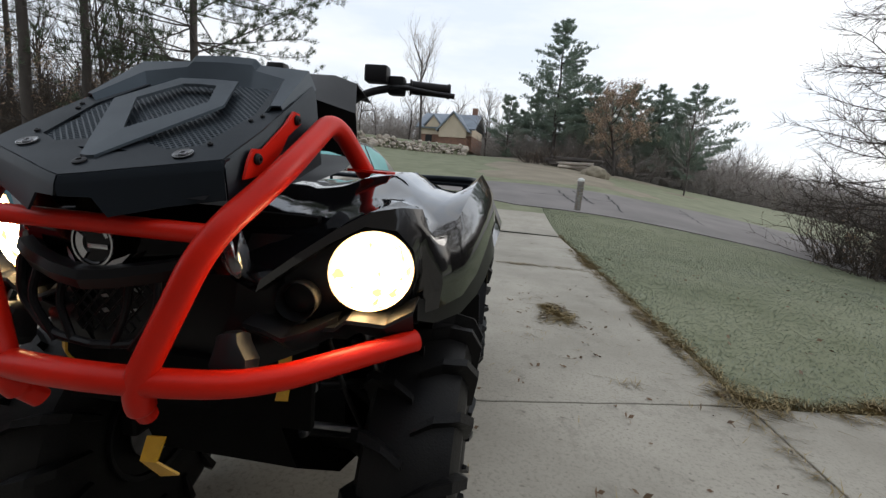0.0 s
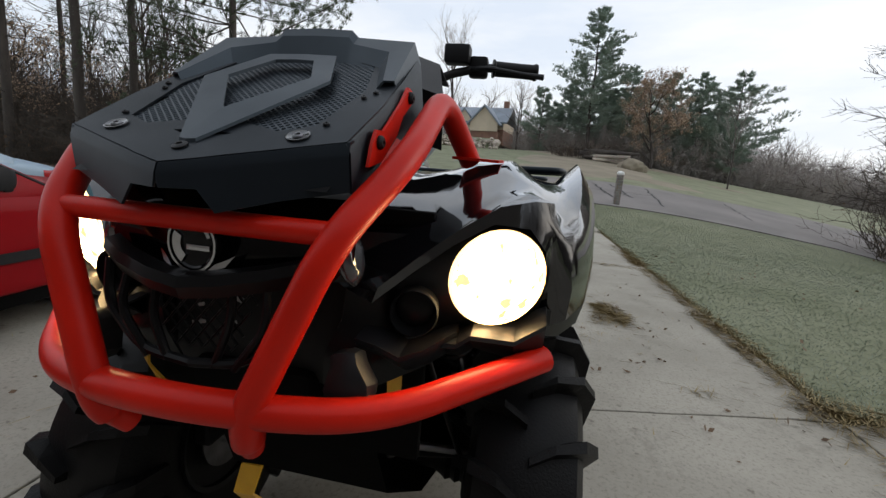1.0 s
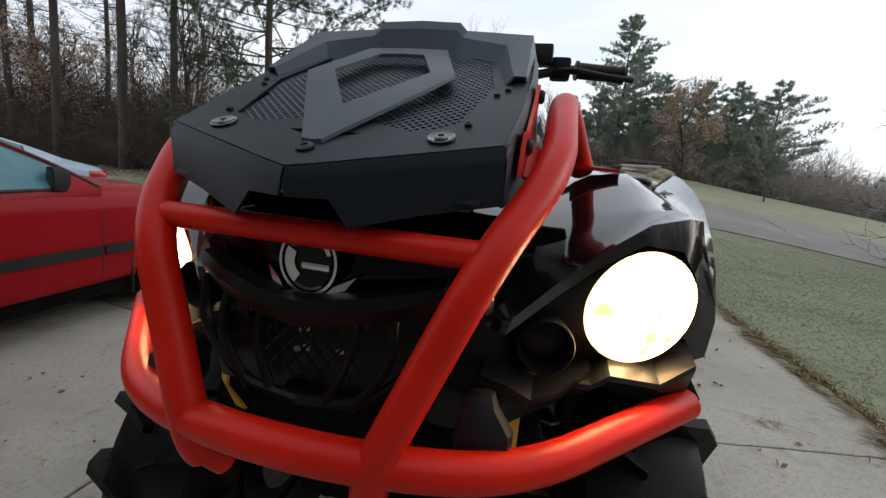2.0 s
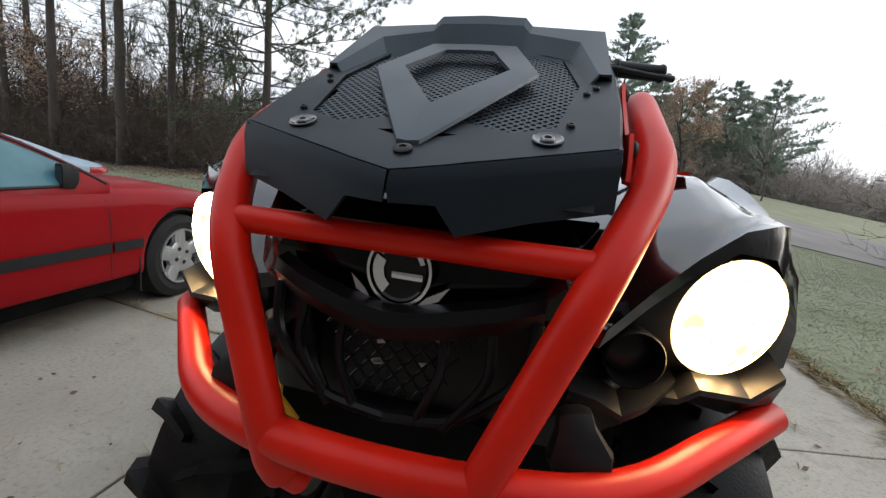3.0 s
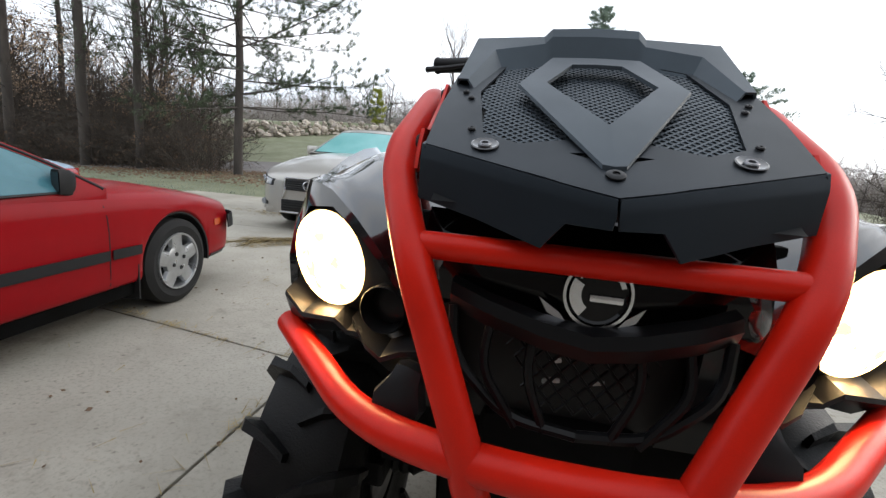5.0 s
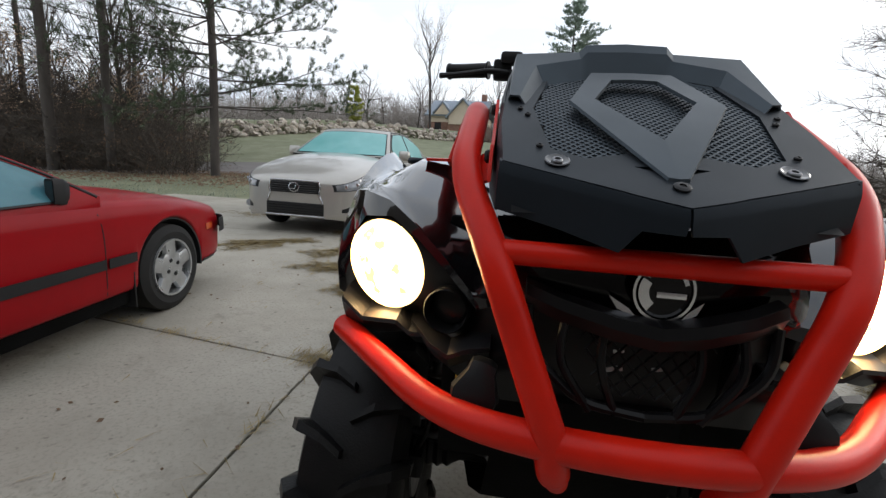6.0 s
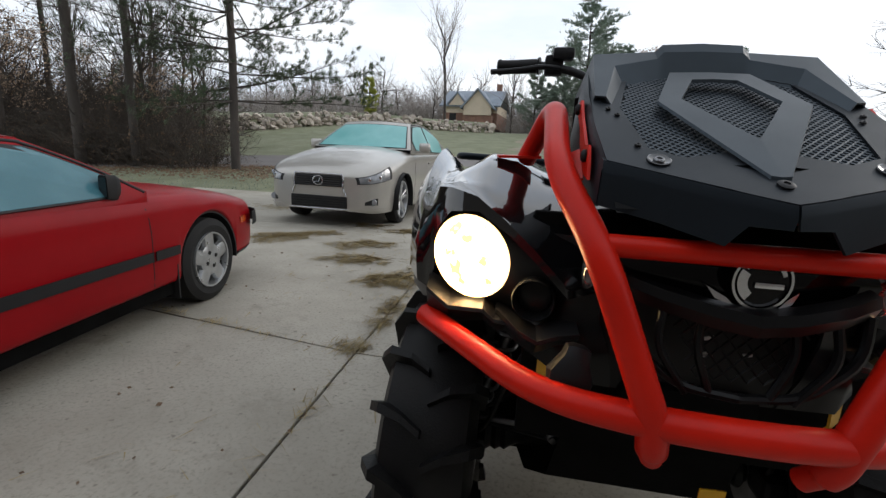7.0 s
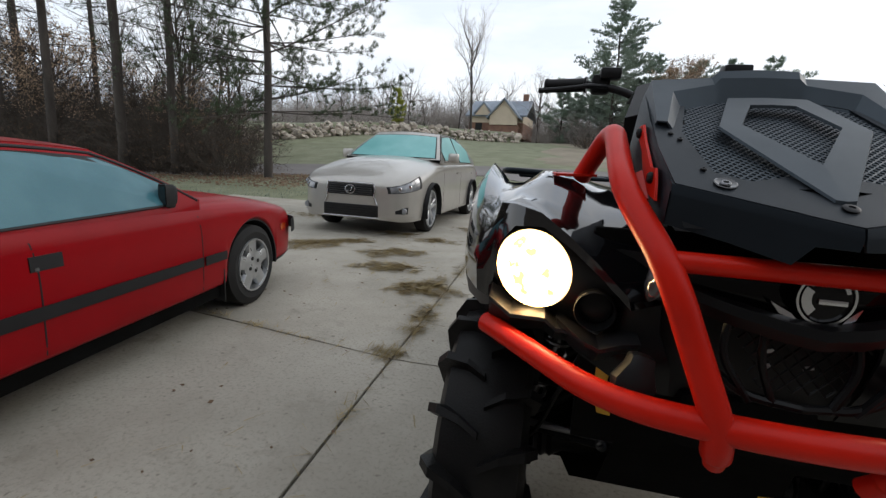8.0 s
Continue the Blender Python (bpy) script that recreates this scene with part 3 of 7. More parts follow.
def headlight(s):
    m = lampm(s)
    house_out = [(0.082, 0.0), (0.076, 0.036), (0.045, 0.067), (0.0, 0.076), (-0.06, 0.056), (-0.11, 0.026), (-0.155, -0.010), (-0.160, -0.060), (-0.10, -0.088), (-0.03, -0.088), (0.03, -0.105), (0.075, -0.085), (0.09, -0.035)]
    def spline(i, f):
        p = [Vector(house_out[(i + d) % len(house_out)]) for d in (-1, 0, 1, 2)]
        return 0.5 * (2 * p[1] + (p[2] - p[0]) * f + (2 * p[0] - 5 * p[1] + 4 * p[2] - p[3]) * f * f + (3 * p[1] - p[0] - 3 * p[2] + p[3]) * f ** 3)
    house_out = [tuple(spline(i, k / 4)) for i in range(len(house_out)) for k in range(4)]
    circ, mid, out, back = [], [], [], []
    for x, z in house_out:
        a = math.atan2(z, x)
        circ.append((s * 0.0625 * math.cos(a), 0.002, 0.0625 * math.sin(a)))
        mid.append((s * 0.0665 * math.cos(a), -0.006, 0.0665 * math.sin(a)))
        out.append((s * x, 0.018 + 0.10 * max(0, x), z))
        back.append((s * x * 0.97, 0.075, z * 0.95))
    inn = [(p[0] * 0.97, 0.03, p[2] * 0.97) for p in circ]
    h = loft([inn, circ, mid, out, back], None, True)
    bmesh.ops.recalc_face_normals(h, faces=h.faces[:])
    h.transform(m)
    housing = q("lamp_housing", h, BLACK_SAT, quad, "black plastic lamp housing", 50)
    wide = m @ Matrix.Diagonal((1.06, 1, 1.06, 1))
    lamp = q("headlight", lathe([(0.03, 0.055), (0.000, 0.0600), (-0.012, 0.0575), (-0.021, 0.046), (-0.027, 0.026), (-0.029, 0.0005)], "Y", 40, None, (0, 0, 0), wide), LAMP, housing, "round headlight glowing warm white", 60)
    q("lens_edge", lathe([(0.006, 0.0630), (-0.009, 0.0626), (-0.014, 0.0600), (-0.011, 0.0585), (0.004, 0.0590)], "Y", 40, None, (0, 0, 0), wide), LAMP_RIM, lamp, "warm glowing lens edge", 60)
    # ledge under the lamp
    ledge = bmesh.new()
    dxz = ((-0.115, 0.842), (-0.075, 0.856), (-0.045, 0.858), (-0.025, 0.874), (0.035, 0.866), (0.078, 0.888))
    loft([[(s * (0.346 + dx), 0.198, z + 0.014) for dx, z in dxz], [(s * (0.346 + dx), 0.102 + max(0, dx) * 0.6, z) for dx, z in dxz], [(s * (0.346 + dx), 0.100 + max(0, dx) * 0.6, z - 0.006) for dx, z in dxz], [(s * (0.346 + dx), 0.168, z - 0.045) for dx, z in dxz]], ledge)
    thicken(ledge, 0.003)
    q("lamp_ledge", ledge, BLACK_SAT, housing, "", 30)
    fm = Matrix.Translation((s * 0.242, 0.090, 0.903)) @ Matrix.Rotation(radians(8 * s), 4, "Z") @ Matrix.Scale(0.92, 4)
    fog = q("fog_lamp", lathe([(0.08, 0.034), (0.0, 0.036), (-0.012, 0.0365), (-0.014, 0.0345), (-0.004, 0.0325), (0.02, 0.030), (0.024, 0.0005)], "Y", 32, None, (0, 0, 0), fm), DARK, quad, "unlit round fog lamp in a black ring", 50)
    q("fog_lens", lathe([(0.016, 0.029), (0.012, 0.028), (0.009, 0.015), (0.008, 0.0005)], "Y", 24, None, (0, 0, 0), fm), NOSE_BLACK, fog, "", 60)
    # pointed lip below the fog lamp
    lip = bmesh.new()
    run = ((0.300, 0.118, 0.872), (0.262, 0.070, 0.856), (0.234, 0.050, 0.850), (0.205, 0.042, 0.866), (0.176, 0.040, 0.872))
    loft([[(s * x, y + dy, z + dz) for x, y, z in run] for dy, dz in ((0.05, 0.006), (0.0, 0.0), (0.001, -0.007), (0.045, -0.040))], lip)
    thicken(lip, 0.003)
    q("fog_lamp_lip", lip, BLACK_SAT, fog, "", 30)
    # side nose panel between the lamp and the grille
    pan = loft([[(s * 0.165, 0.055, 1.0), (s * 0.22, 0.075, 1.0), (s * 0.29, 0.10, 1.0)],
                [(s * 0.155, 0.035, 0.95), (s * 0.21, 0.055, 0.945), (s * 0.27, 0.10, 0.955)],
                [(s * 0.15, 0.03, 0.88), (s * 0.20, 0.055, 0.875), (s * 0.235, 0.085, 0.875)],
                [(s * 0.13, 0.02, 0.83), (s * 0.19, 0.022, 0.832), (s * 0.26, 0.075, 0.845)],
                [(s * 0.12, 0.04, 0.775), (s * 0.19, 0.03, 0.782), (s * 0.27, 0.10, 0.805)]])
    bmesh.ops.subdivide_edges(pan, edges=pan.edges[:], cuts=2, use_grid_fill=True, smooth=0.8)
    thicken(pan, 0.004)
    q("nose_side", pan, NOSE_BLACK, quad, "black plastic lower nose panel", 60, WING)
    bl = box((0.064, 0.05, 0.064), (0, 0, 0), 0.019)
    for v in bl.verts:
        if v.co.z > 0:
            v.co.x *= 0.6
    bl.transform(Matrix.Translation((s * 0.187, 0.004, 0.840)) @ Matrix.Rotation(radians(-18), 4, "X") @ Matrix.Rotation(radians(-14 * s), 4, "Y"))
    q("tow_hook_cover", bl, BLACK_SAT, quad, "", 30)
    # small chromed lamp beside the nose panel
    sm = Matrix.Translation((s * 0.166, 0.030, 0.985)) @ Matrix.Rotation(radians(-16 * s), 4, "Y")
    glassb = lathe([(0.02, 0.02), (-0.002, 0.022), (-0.014, 0.016), (-0.018, 0.0005)], "Y", 20, None, (0, 0, 0), sm @ Matrix.Diagonal((0.7, 1, 1.9, 1)))
    q("marker_lamp", glassb, mat("smoked_lens", (0.06, 0.065, 0.07), (0.12, 0.12, 0.13), 0.08, 0.6, 30, 200, 0, 0, 0.6), quad, "smoked side lamp lens", 50)


both(headlight)


# gloss front bodywork: hood and flared fender of each side
def fender(s):
    nose_rows = [
        (0.185, [(0.10, 1.035), (0.17, 1.030), (0.235, 1.036), (0.29, 1.050), (0.345, 1.062), (0.395, 1.050), (0.430, 1.018), (0.462, 0.975), (0.474, 0.905), (0.470, 0.855)]),
        (0.275, [(0.10, 1.055), (0.17, 1.052), (0.235, 1.064), (0.29, 1.086), (0.345, 1.094), (0.395, 1.070), (0.440, 1.040), (0.480, 1.010), (0.506, 0.930), (0.508, 0.860)]),
        (0.370, [(0.10, 1.065), (0.17, 1.064), (0.235, 1.080), (0.29, 1.102), (0.350, 1.104), (0.400, 1.070), (0.450, 1.052), (0.492, 1.050), (0.526, 0.970), (0.532, 0.890)])]
    crown_rows = [
        (0.476, [(0.10, 1.070), (0.17, 1.070), (0.235, 1.084), (0.29, 1.104), (0.352, 1.106), (0.402, 1.072), (0.452, 1.062), (0.500, 1.082), (0.538, 1.010), (0.546, 0.930)]),
        (0.600, [(0.10, 1.070), (0.17, 1.070), (0.235, 1.080), (0.29, 1.096), (0.352, 1.094), (0.405, 1.068), (0.455, 1.066), (0.506, 1.108), (0.545, 1.048), (0.556, 0.975)]),
        (0.700, [(0.10, 1.068), (0.17, 1.066), (0.235, 1.070), (0.29, 1.080), (0.352, 1.078), (0.405, 1.060), (0.455, 1.066), (0.508, 1.118), (0.548, 1.062), (0.560, 0.990)])]
    tail_rows = [
        (0.790, [(0.10, 1.050), (0.17, 1.050), (0.235, 1.050), (0.29, 1.054), (0.352, 1.050), (0.405, 1.040), (0.455, 1.046), (0.505, 1.085), (0.548, 1.035), (0.562, 0.970)]),
        (0.850, [(0.10, 1.000), (0.17, 1.000), (0.235, 0.98), (0.29, 0.97), (0.352, 0.96), (0.405, 0.955), (0.455, 0.96), (0.500, 0.99), (0.540, 0.95), (0.555, 0.90)]),
        (0.900, [(0.10, 0.900), (0.17, 0.880), (0.235, 0.84), (0.29, 0.82), (0.352, 0.80), (0.405, 0.79), (0.455, 0.78), (0.500, 0.78), (0.540, 0.76), (0.555, 0.74)])]
    brow = [(0.10, 0.100, 0.985), (0.158, 0.088, 0.985), (0.222, 0.114, 1.005), (0.277, 0.138, 1.034), (0.335, 0.167, 1.062), (0.380, 0.185, 1.072), (0.418, 0.202, 1.060), (0.434, 0.210, 1.000), (0.434, 0.214, 0.918), (0.428, 0.216, 0.862)]
    # folded brow over the lamp: a ridge, then a crease that clips the lens
    lm = lampm(1)
    crest = [lm @ Vector(p) for p in ((-0.158, -0.034, -0.002), (-0.108, -0.020, 0.034), (-0.060, -0.010, 0.066), (-0.010, -0.002, 0.094), (0.040, 0.006, 0.102), (0.078, 0.016, 0.060), (0.089, 0.022, -0.005), (0.078, 0.026, -0.075))]
    crease = [lm @ Vector(p) for p in ((-0.164, -0.036, -0.020), (-0.114, -0.024, 0.016), (-0.066, -0.014, 0.047), (-0.016, -0.008, 0.073), (0.034, -0.006, 0.068), (0.064, -0.002, 0.036), (0.074, 0.002, -0.010), (0.065, 0.006, -0.062))]
    inner = [p + Vector((0, 0.034, -0.004)) for p in crease]
    front = [[Vector((0.10, 0.098, 0.960)), Vector((0.155, 0.086, 0.935))] + inner, [Vector((0.10, 0.075, 0.960)), Vector((0.152, 0.056, 0.934))] + crease, [Vector((0.10, 0.080, 0.972)), Vector((0.152, 0.062, 0.950))] + crest]
    rows = nose_rows + crown_rows + tail_rows
    m = loft([[(s * p.x, p.y, p.z) for p in row] for row in front] + [[(s * x, y, z) for x, y, z in brow]] + [[(s * 0.976 * x, y + 0.04, z + 0.020) for x, z in row] for y, row in rows])
    bmesh.ops.subdivide_edges(m, edges=m.edges[:], cuts=1, use_grid_fill=True, smooth=0.3)
    thicken(m, 0.005)
    f = q("front_fender", m, BLACK_GLOSS, quad, "gloss black front fender", 38)
    # matt flare along the fender's lower edge
    flare = loft([[(s * x, y, z) for x, y, z in ((0.447, 0.118, 0.90), (0.474, 0.17, 0.88), (0.510, 0.27, 0.88), (0.534, 0.38, 0.905), (0.549, 0.48, 0.945), (0.560, 0.60, 0.985), (0.565, 0.70, 1.0), (0.567, 0.79, 0.98))],
                  [(s * x, y, z) for x, y, z in ((0.449, 0.122, 0.855), (0.478, 0.18, 0.835), (0.522, 0.28, 0.83), (0.552, 0.39, 0.845), (0.570, 0.49, 0.87), (0.582, 0.61, 0.90), (0.588, 0.71, 0.905), (0.585, 0.82, 0.84))],
                  [(s * x, y, z) for x, y, z in ((0.42, 0.15, 0.845), (0.45, 0.2, 0.825), (0.48, 0.3, 0.82), (0.50, 0.40, 0.835), (0.52, 0.5, 0.86), (0.53, 0.62, 0.89), (0.535, 0.72, 0.895), (0.53, 0.83, 0.82))]])
    thicken(flare, 0.003)
    q("fender_flare", flare, NOSE_BLACK, f, "matt black fender flare", 40, Matrix.Translation((0, 0.075, 0)) @ Matrix.Diagonal((0.945, 1, 1, 1)))
    inner_arch = loft([[(s * 0.30, y, z), (s * 0.44, y, z + 0.005)] for y, z in ((0.16, 0.84), (0.2, 0.90), (0.35, 0.98), (0.5, 1.02), (0.65, 1.0), (0.8, 0.9), (0.86, 0.7))])
    thicken(inner_arch, 0.004)
    q("wheel_arch_liner", inner_arch, DARK, f, "", 35, WING)


both(fender)
q("hood_spine", loft([[(x, y, z - 0.3 * x * x) for x in (-0.12, -0.06, 0, 0.06, 0.12)] for y, z in ((0.06, 1.02), (0.2, 1.05), (0.4, 1.085), (0.6, 1.12), (0.72, 1.16))]), BLACK_SAT)


# wheels and tyres with chevron lugs
def tyre_profile():
    return [(-0.085, 0.165), (-0.108, 0.20), (-0.120, 0.255), (-0.118, 0.310), (-0.100, 0.345), (-0.06, 0.358), (0, 0.361), (0.06, 0.358), (0.100, 0.345), (0.118, 0.310), (0.120, 0.255), (0.108, 0.20), (0.085, 0.165)]


def lug(s, wmul=1.0):
    """One paddle: a bent bar from the crown over the shoulder and down the wall."""
    m = bmesh.new()
    pts = [(0.004, 0.358, -0.02), (0.050, 0.357, 0.045), (0.092, 0.346, 0.085), (0.117, 0.318, 0.102), (0.124, 0.240, 0.092)]
    rows = []
    for i, (x, r, a) in enumerate(pts):
        w = (0.009, 0.011, 0.015, 0.016, 0.012)[i] / 0.36
        hh = (0.026, 0.030, 0.036, 0.030, 0.008)[i]
        nx = (0, 0.1, 0.55, 0.85, 1.0)[i]
        up = math.sqrt(max(0, 1 - nx * nx))
        row = []
        for da, h in ((-w, -0.006), (-w * 0.62, hh), (w * 0.62, hh), (w, -0.006)):
            xx, rr = x + nx * h, r + up * h
            row.append((s * xx * wmul, rr * math.sin(a + da), rr * math.cos(a + da)))
        rows.append(row)
    loft(rows, m, True, True)
    bmesh.ops.recalc_face_normals(m, faces=m.faces[:])
    me = bpy.data.meshes.new("lug")
    m.to_mesh(me)
    m.free()
    me.materials.append(RUBBER)
    return me


def wheel(s, x, y, wmul, lugs):
    """A mud tyre, each paddle an object on one shared mesh, and its cast rim."""
    c = Matrix.Translation((s * x, y, 0.385))
    part("wheel_rim", lathe([(-0.05, 0.0005), (-0.05, 0.03), (-0.03, 0.05), (-0.02, 0.14), (-0.085, 0.16), (-0.09, 0.172), (0.09, 0.172), (0.085, 0.16), (0.02, 0.15), (0.0, 0.06), (0.04, 0.05), (0.045, 0.0005)], "X", 32, None, (s * x, y, 0.385)), BLACK_SAT, quad, "black cast wheel", 40)
    bm = lathe([(a * wmul, r) for a, r in tyre_profile()], "X", 56)
    bm.transform(c)
    tyre = part("tyre", bm, RUBBER, quad, "black mud tyre with deep paddle lugs", 35)
    for k in range(19):
        for side in (-1, 1):
            ob = new("lug", lugs[side])
            ob.parent = tyre
            ob.matrix_local = c @ Matrix.Rotation(2 * math.pi * (k + (0.5 if side > 0 else 0)) / 19, 4, "X")


front_lugs = {side: lug(side, 0.86) for side in (-1, 1)}
rear_lugs = {side: lug(side, 1.0) for side in (-1, 1)}
for s in (-1, 1):
    wheel(s, 0.424, 0.475, 0.86, front_lugs)
    wheel(s, 0.420, 2.0, 1.0, rear_lugs)


# front suspension under the nose
def suspension(s):
    arm = bmesh.new()
    for y in (0.34, 0.62):
        sweep([(s * 0.15, y, 0.50), (s * 0.37, 0.49, 0.43)], 0.014, 10, arm)
        sweep([(s * 0.17, y, 0.62), (s * 0.37, 0.49, 0.58)], 0.012, 10, arm)
    a = part("suspension_arm", arm, BLACK_SAT, quad, "", 40)
    spring = bmesh.new()
    top, bot = Vector((s * 0.22, 0.42, 0.86)), Vector((s * 0.33, 0.47, 0.50))
    d = (bot - top)
    side = d.orthogonal().normalized()
    up = d.normalized().cross(side)
    sweep([top + d * (k / 90) + (side * math.cos(k * 0.62) + up * math.sin(k * 0.62)) * 0.030 for k in range(91)], 0.0052, 6, spring)
    sweep([top, bot], 0.014, 10, spring)
    part("spring", spring, STEEL, a, "steel coil spring", 40)
    yel = loft([[(s * 0.205, 0.10, 0.80), (s * 0.225, 0.11, 0.80)], [(s * 0.208, 0.10, 0.745), (s * 0.225, 0.11, 0.75)], [(s * 0.190, 0.12, 0.70), (s * 0.212, 0.125, 0.70)]])
    thicken(yel, 0.004)
    for x, y, z in ((0.155, 0.335, 0.505), (0.175, 0.335, 0.622), (0.36, 0.475, 0.435), (0.36, 0.475, 0.582)):
        part("pivot_bolt", lathe([(0.012, 0.013), (0.0, 0.013), (-0.003, 0.008), (-0.010, 0.008), (-0.011, 0.0005)], "Y", 12, None, (s * x, y - 0.014, z)), STEEL, a, "bright pivot bolt", 35)
    part("yellow_strap", yel, YELLOW, a, "yellow strip of sheet metal", None)


both(suspension)


def hub(s):
    """Brake disc, axle boot, knuckle and an added dark screen inboard of a front wheel."""
    disc = part("brake_disc", lathe([(0.0, 0.10), (0.005, 0.10), (0.005, 0.045), (0.012, 0.04), (0.012, 0.001)], "X", 32, None, (s * 0.335, 0.46, 0.385)), STEEL, quad, "steel brake disc", 40)
    part("brake_caliper", box((0.05, 0.07, 0.06), (s * 0.330, 0.385, 0.425), 0.012), DARK, disc)
    boot = lathe([(0.0, 0.022), (0.02, 0.042), (0.032, 0.034), (0.044, 0.040), (0.056, 0.032), (0.068, 0.037), (0.08, 0.028), (0.10, 0.018), (0.18, 0.016)], "X", 20, None, (0, 0, 0), Matrix.Translation((s * 0.325, 0.47, 0.395)) @ Matrix.Rotation(math.pi if s > 0 else 0, 4, "Z"))
    part("axle_boot", boot, RUBBER, quad, "ribbed rubber axle boot", 40)
    part("knuckle", box((0.045, 0.07, 0.24), (s * 0.345, 0.50, 0.48), 0.015), BLACK_SAT, quad)
    part("tie_rod", sweep([(s * 0.12, 0.33, 0.52), (s * 0.34, 0.38, 0.50)], 0.009, 10), STEEL, quad, "steel tie rod", 40)
    # Near-black screen added to hide the bright ground, standing for shade.
    guard = loft([[(s * x, y, z) for x in (0.12, 0.22, 0.33)] for y, z in ((0.30, 0.80), (0.60, 0.74), (0.70, 0.55), (0.74, 0.17))])
    thicken(guard, 0.004)
    part("shade_screen", guard, UNDER, quad, "", 40)
    hose = rounded([(s * 0.20, 0.30, 0.80), (s * 0.27, 0.26, 0.66), (s * 0.30, 0.33, 0.52), (s * 0.325, 0.385, 0.45)], 0.05, 4)
    part("brake_hose", sweep(hose, 0.0055, 8), RUBBER, disc, "", 40)


both(hub)
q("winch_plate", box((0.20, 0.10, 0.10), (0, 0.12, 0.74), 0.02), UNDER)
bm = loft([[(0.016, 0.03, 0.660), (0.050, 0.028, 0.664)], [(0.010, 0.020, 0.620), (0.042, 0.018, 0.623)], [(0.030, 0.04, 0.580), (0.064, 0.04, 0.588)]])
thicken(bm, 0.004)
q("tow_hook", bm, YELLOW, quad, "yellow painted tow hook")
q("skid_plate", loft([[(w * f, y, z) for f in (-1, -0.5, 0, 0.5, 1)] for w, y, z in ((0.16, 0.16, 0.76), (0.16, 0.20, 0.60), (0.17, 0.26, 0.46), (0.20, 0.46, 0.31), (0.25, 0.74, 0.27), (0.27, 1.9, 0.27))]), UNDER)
q("engine_block", box((0.32, 0.9, 0.42), (0, 1.15, 0.66), 0.06), DARK)

# handlebar with grips, levers and reservoir
bar = q("handlebar", sweep(rounded([(-0.375, 0.835, 1.372), (-0.24, 0.80, 1.375), (-0.12, 0.76, 1.34), (-0.05, 0.74, 1.28), (0.05, 0.74, 1.28), (0.12, 0.76, 1.34), (0.24, 0.80, 1.375), (0.375, 0.835, 1.372)], 0.05, 6), 0.0115, 14), BLACK_SAT, quad, "black handlebar", 50, BARS)


def controls(s):
    g = q("grip", lathe([(0.0, 0.0005), (0.0, 0.022), (0.006, 0.0235), (0.012, 0.0205), (0.05, 0.020), (0.09, 0.0203), (0.125, 0.0205), (0.128, 0.0245), (0.133, 0.0245), (0.133, 0.0005)], "X", 20, None, (0, 0, 0), Matrix.Translation((s * 0.385, 0.838, 1.372)) @ Matrix.Rotation(math.pi if s > 0 else 0, 4, "Z") @ Matrix.Rotation(radians(-14 if s < 0 else 14), 4, "Z")), RUBBER, bar, "", 40, BARS)
    q("switch_box", box((0.055, 0.045, 0.055), (s * 0.215, 0.80, 1.372), 0.01), DARK, bar, "", 35, BARS)
    if s > 0:
        q("fluid_reservoir", box((0.075, 0.05, 0.05), (0.155, 0.775, 1.398), 0.008), BLACK_SAT, bar, "black brake fluid reservoir", 35, BARS)
    else:
        q("reservoir", box((0.065, 0.045, 0.035), (-0.19, 0.785, 1.400), 0.012), BLACK_SAT, bar, "", 35, BARS)
    q("brake_lever", sweep(rounded([(s * 0.20, 0.775, 1.362), (s * 0.25, 0.745, 1.360), (s * 0.33, 0.775, 1.355), (s * 0.405, 0.80, 1.352)], 0.03, 5), [0.007] * 6 + [0.006] * 6 + [0.0062, 0.0085], 8), BLACK_SAT, bar, "", 35, BARS)


both(controls)
bm = loft([[(-0.16, 0.62, 1.13), (-0.08, 0.60, 1.15), (0.08, 0.60, 1.15), (0.16, 0.62, 1.13)], [(-0.17, 0.55, 1.25), (-0.08, 0.50, 1.27), (0.08, 0.50, 1.27), (0.17, 0.55, 1.25)], [(-0.13, 0.66, 1.345), (-0.07, 0.64, 1.36), (0.07, 0.64, 1.36), (0.13, 0.66, 1.345)], [(-0.13, 0.80, 1.32), (-0.07, 0.80, 1.33), (0.07, 0.80, 1.33), (0.13, 0.80, 1.32)]])
thicken(bm, 0.004)
q("instrument_pod", bm, BLACK_SAT, quad, "", 35, BARS)

# seat, rear body and racks
def hull(rows):
    return loft([[(x, y, z) for x, z in row] for y, row in rows])


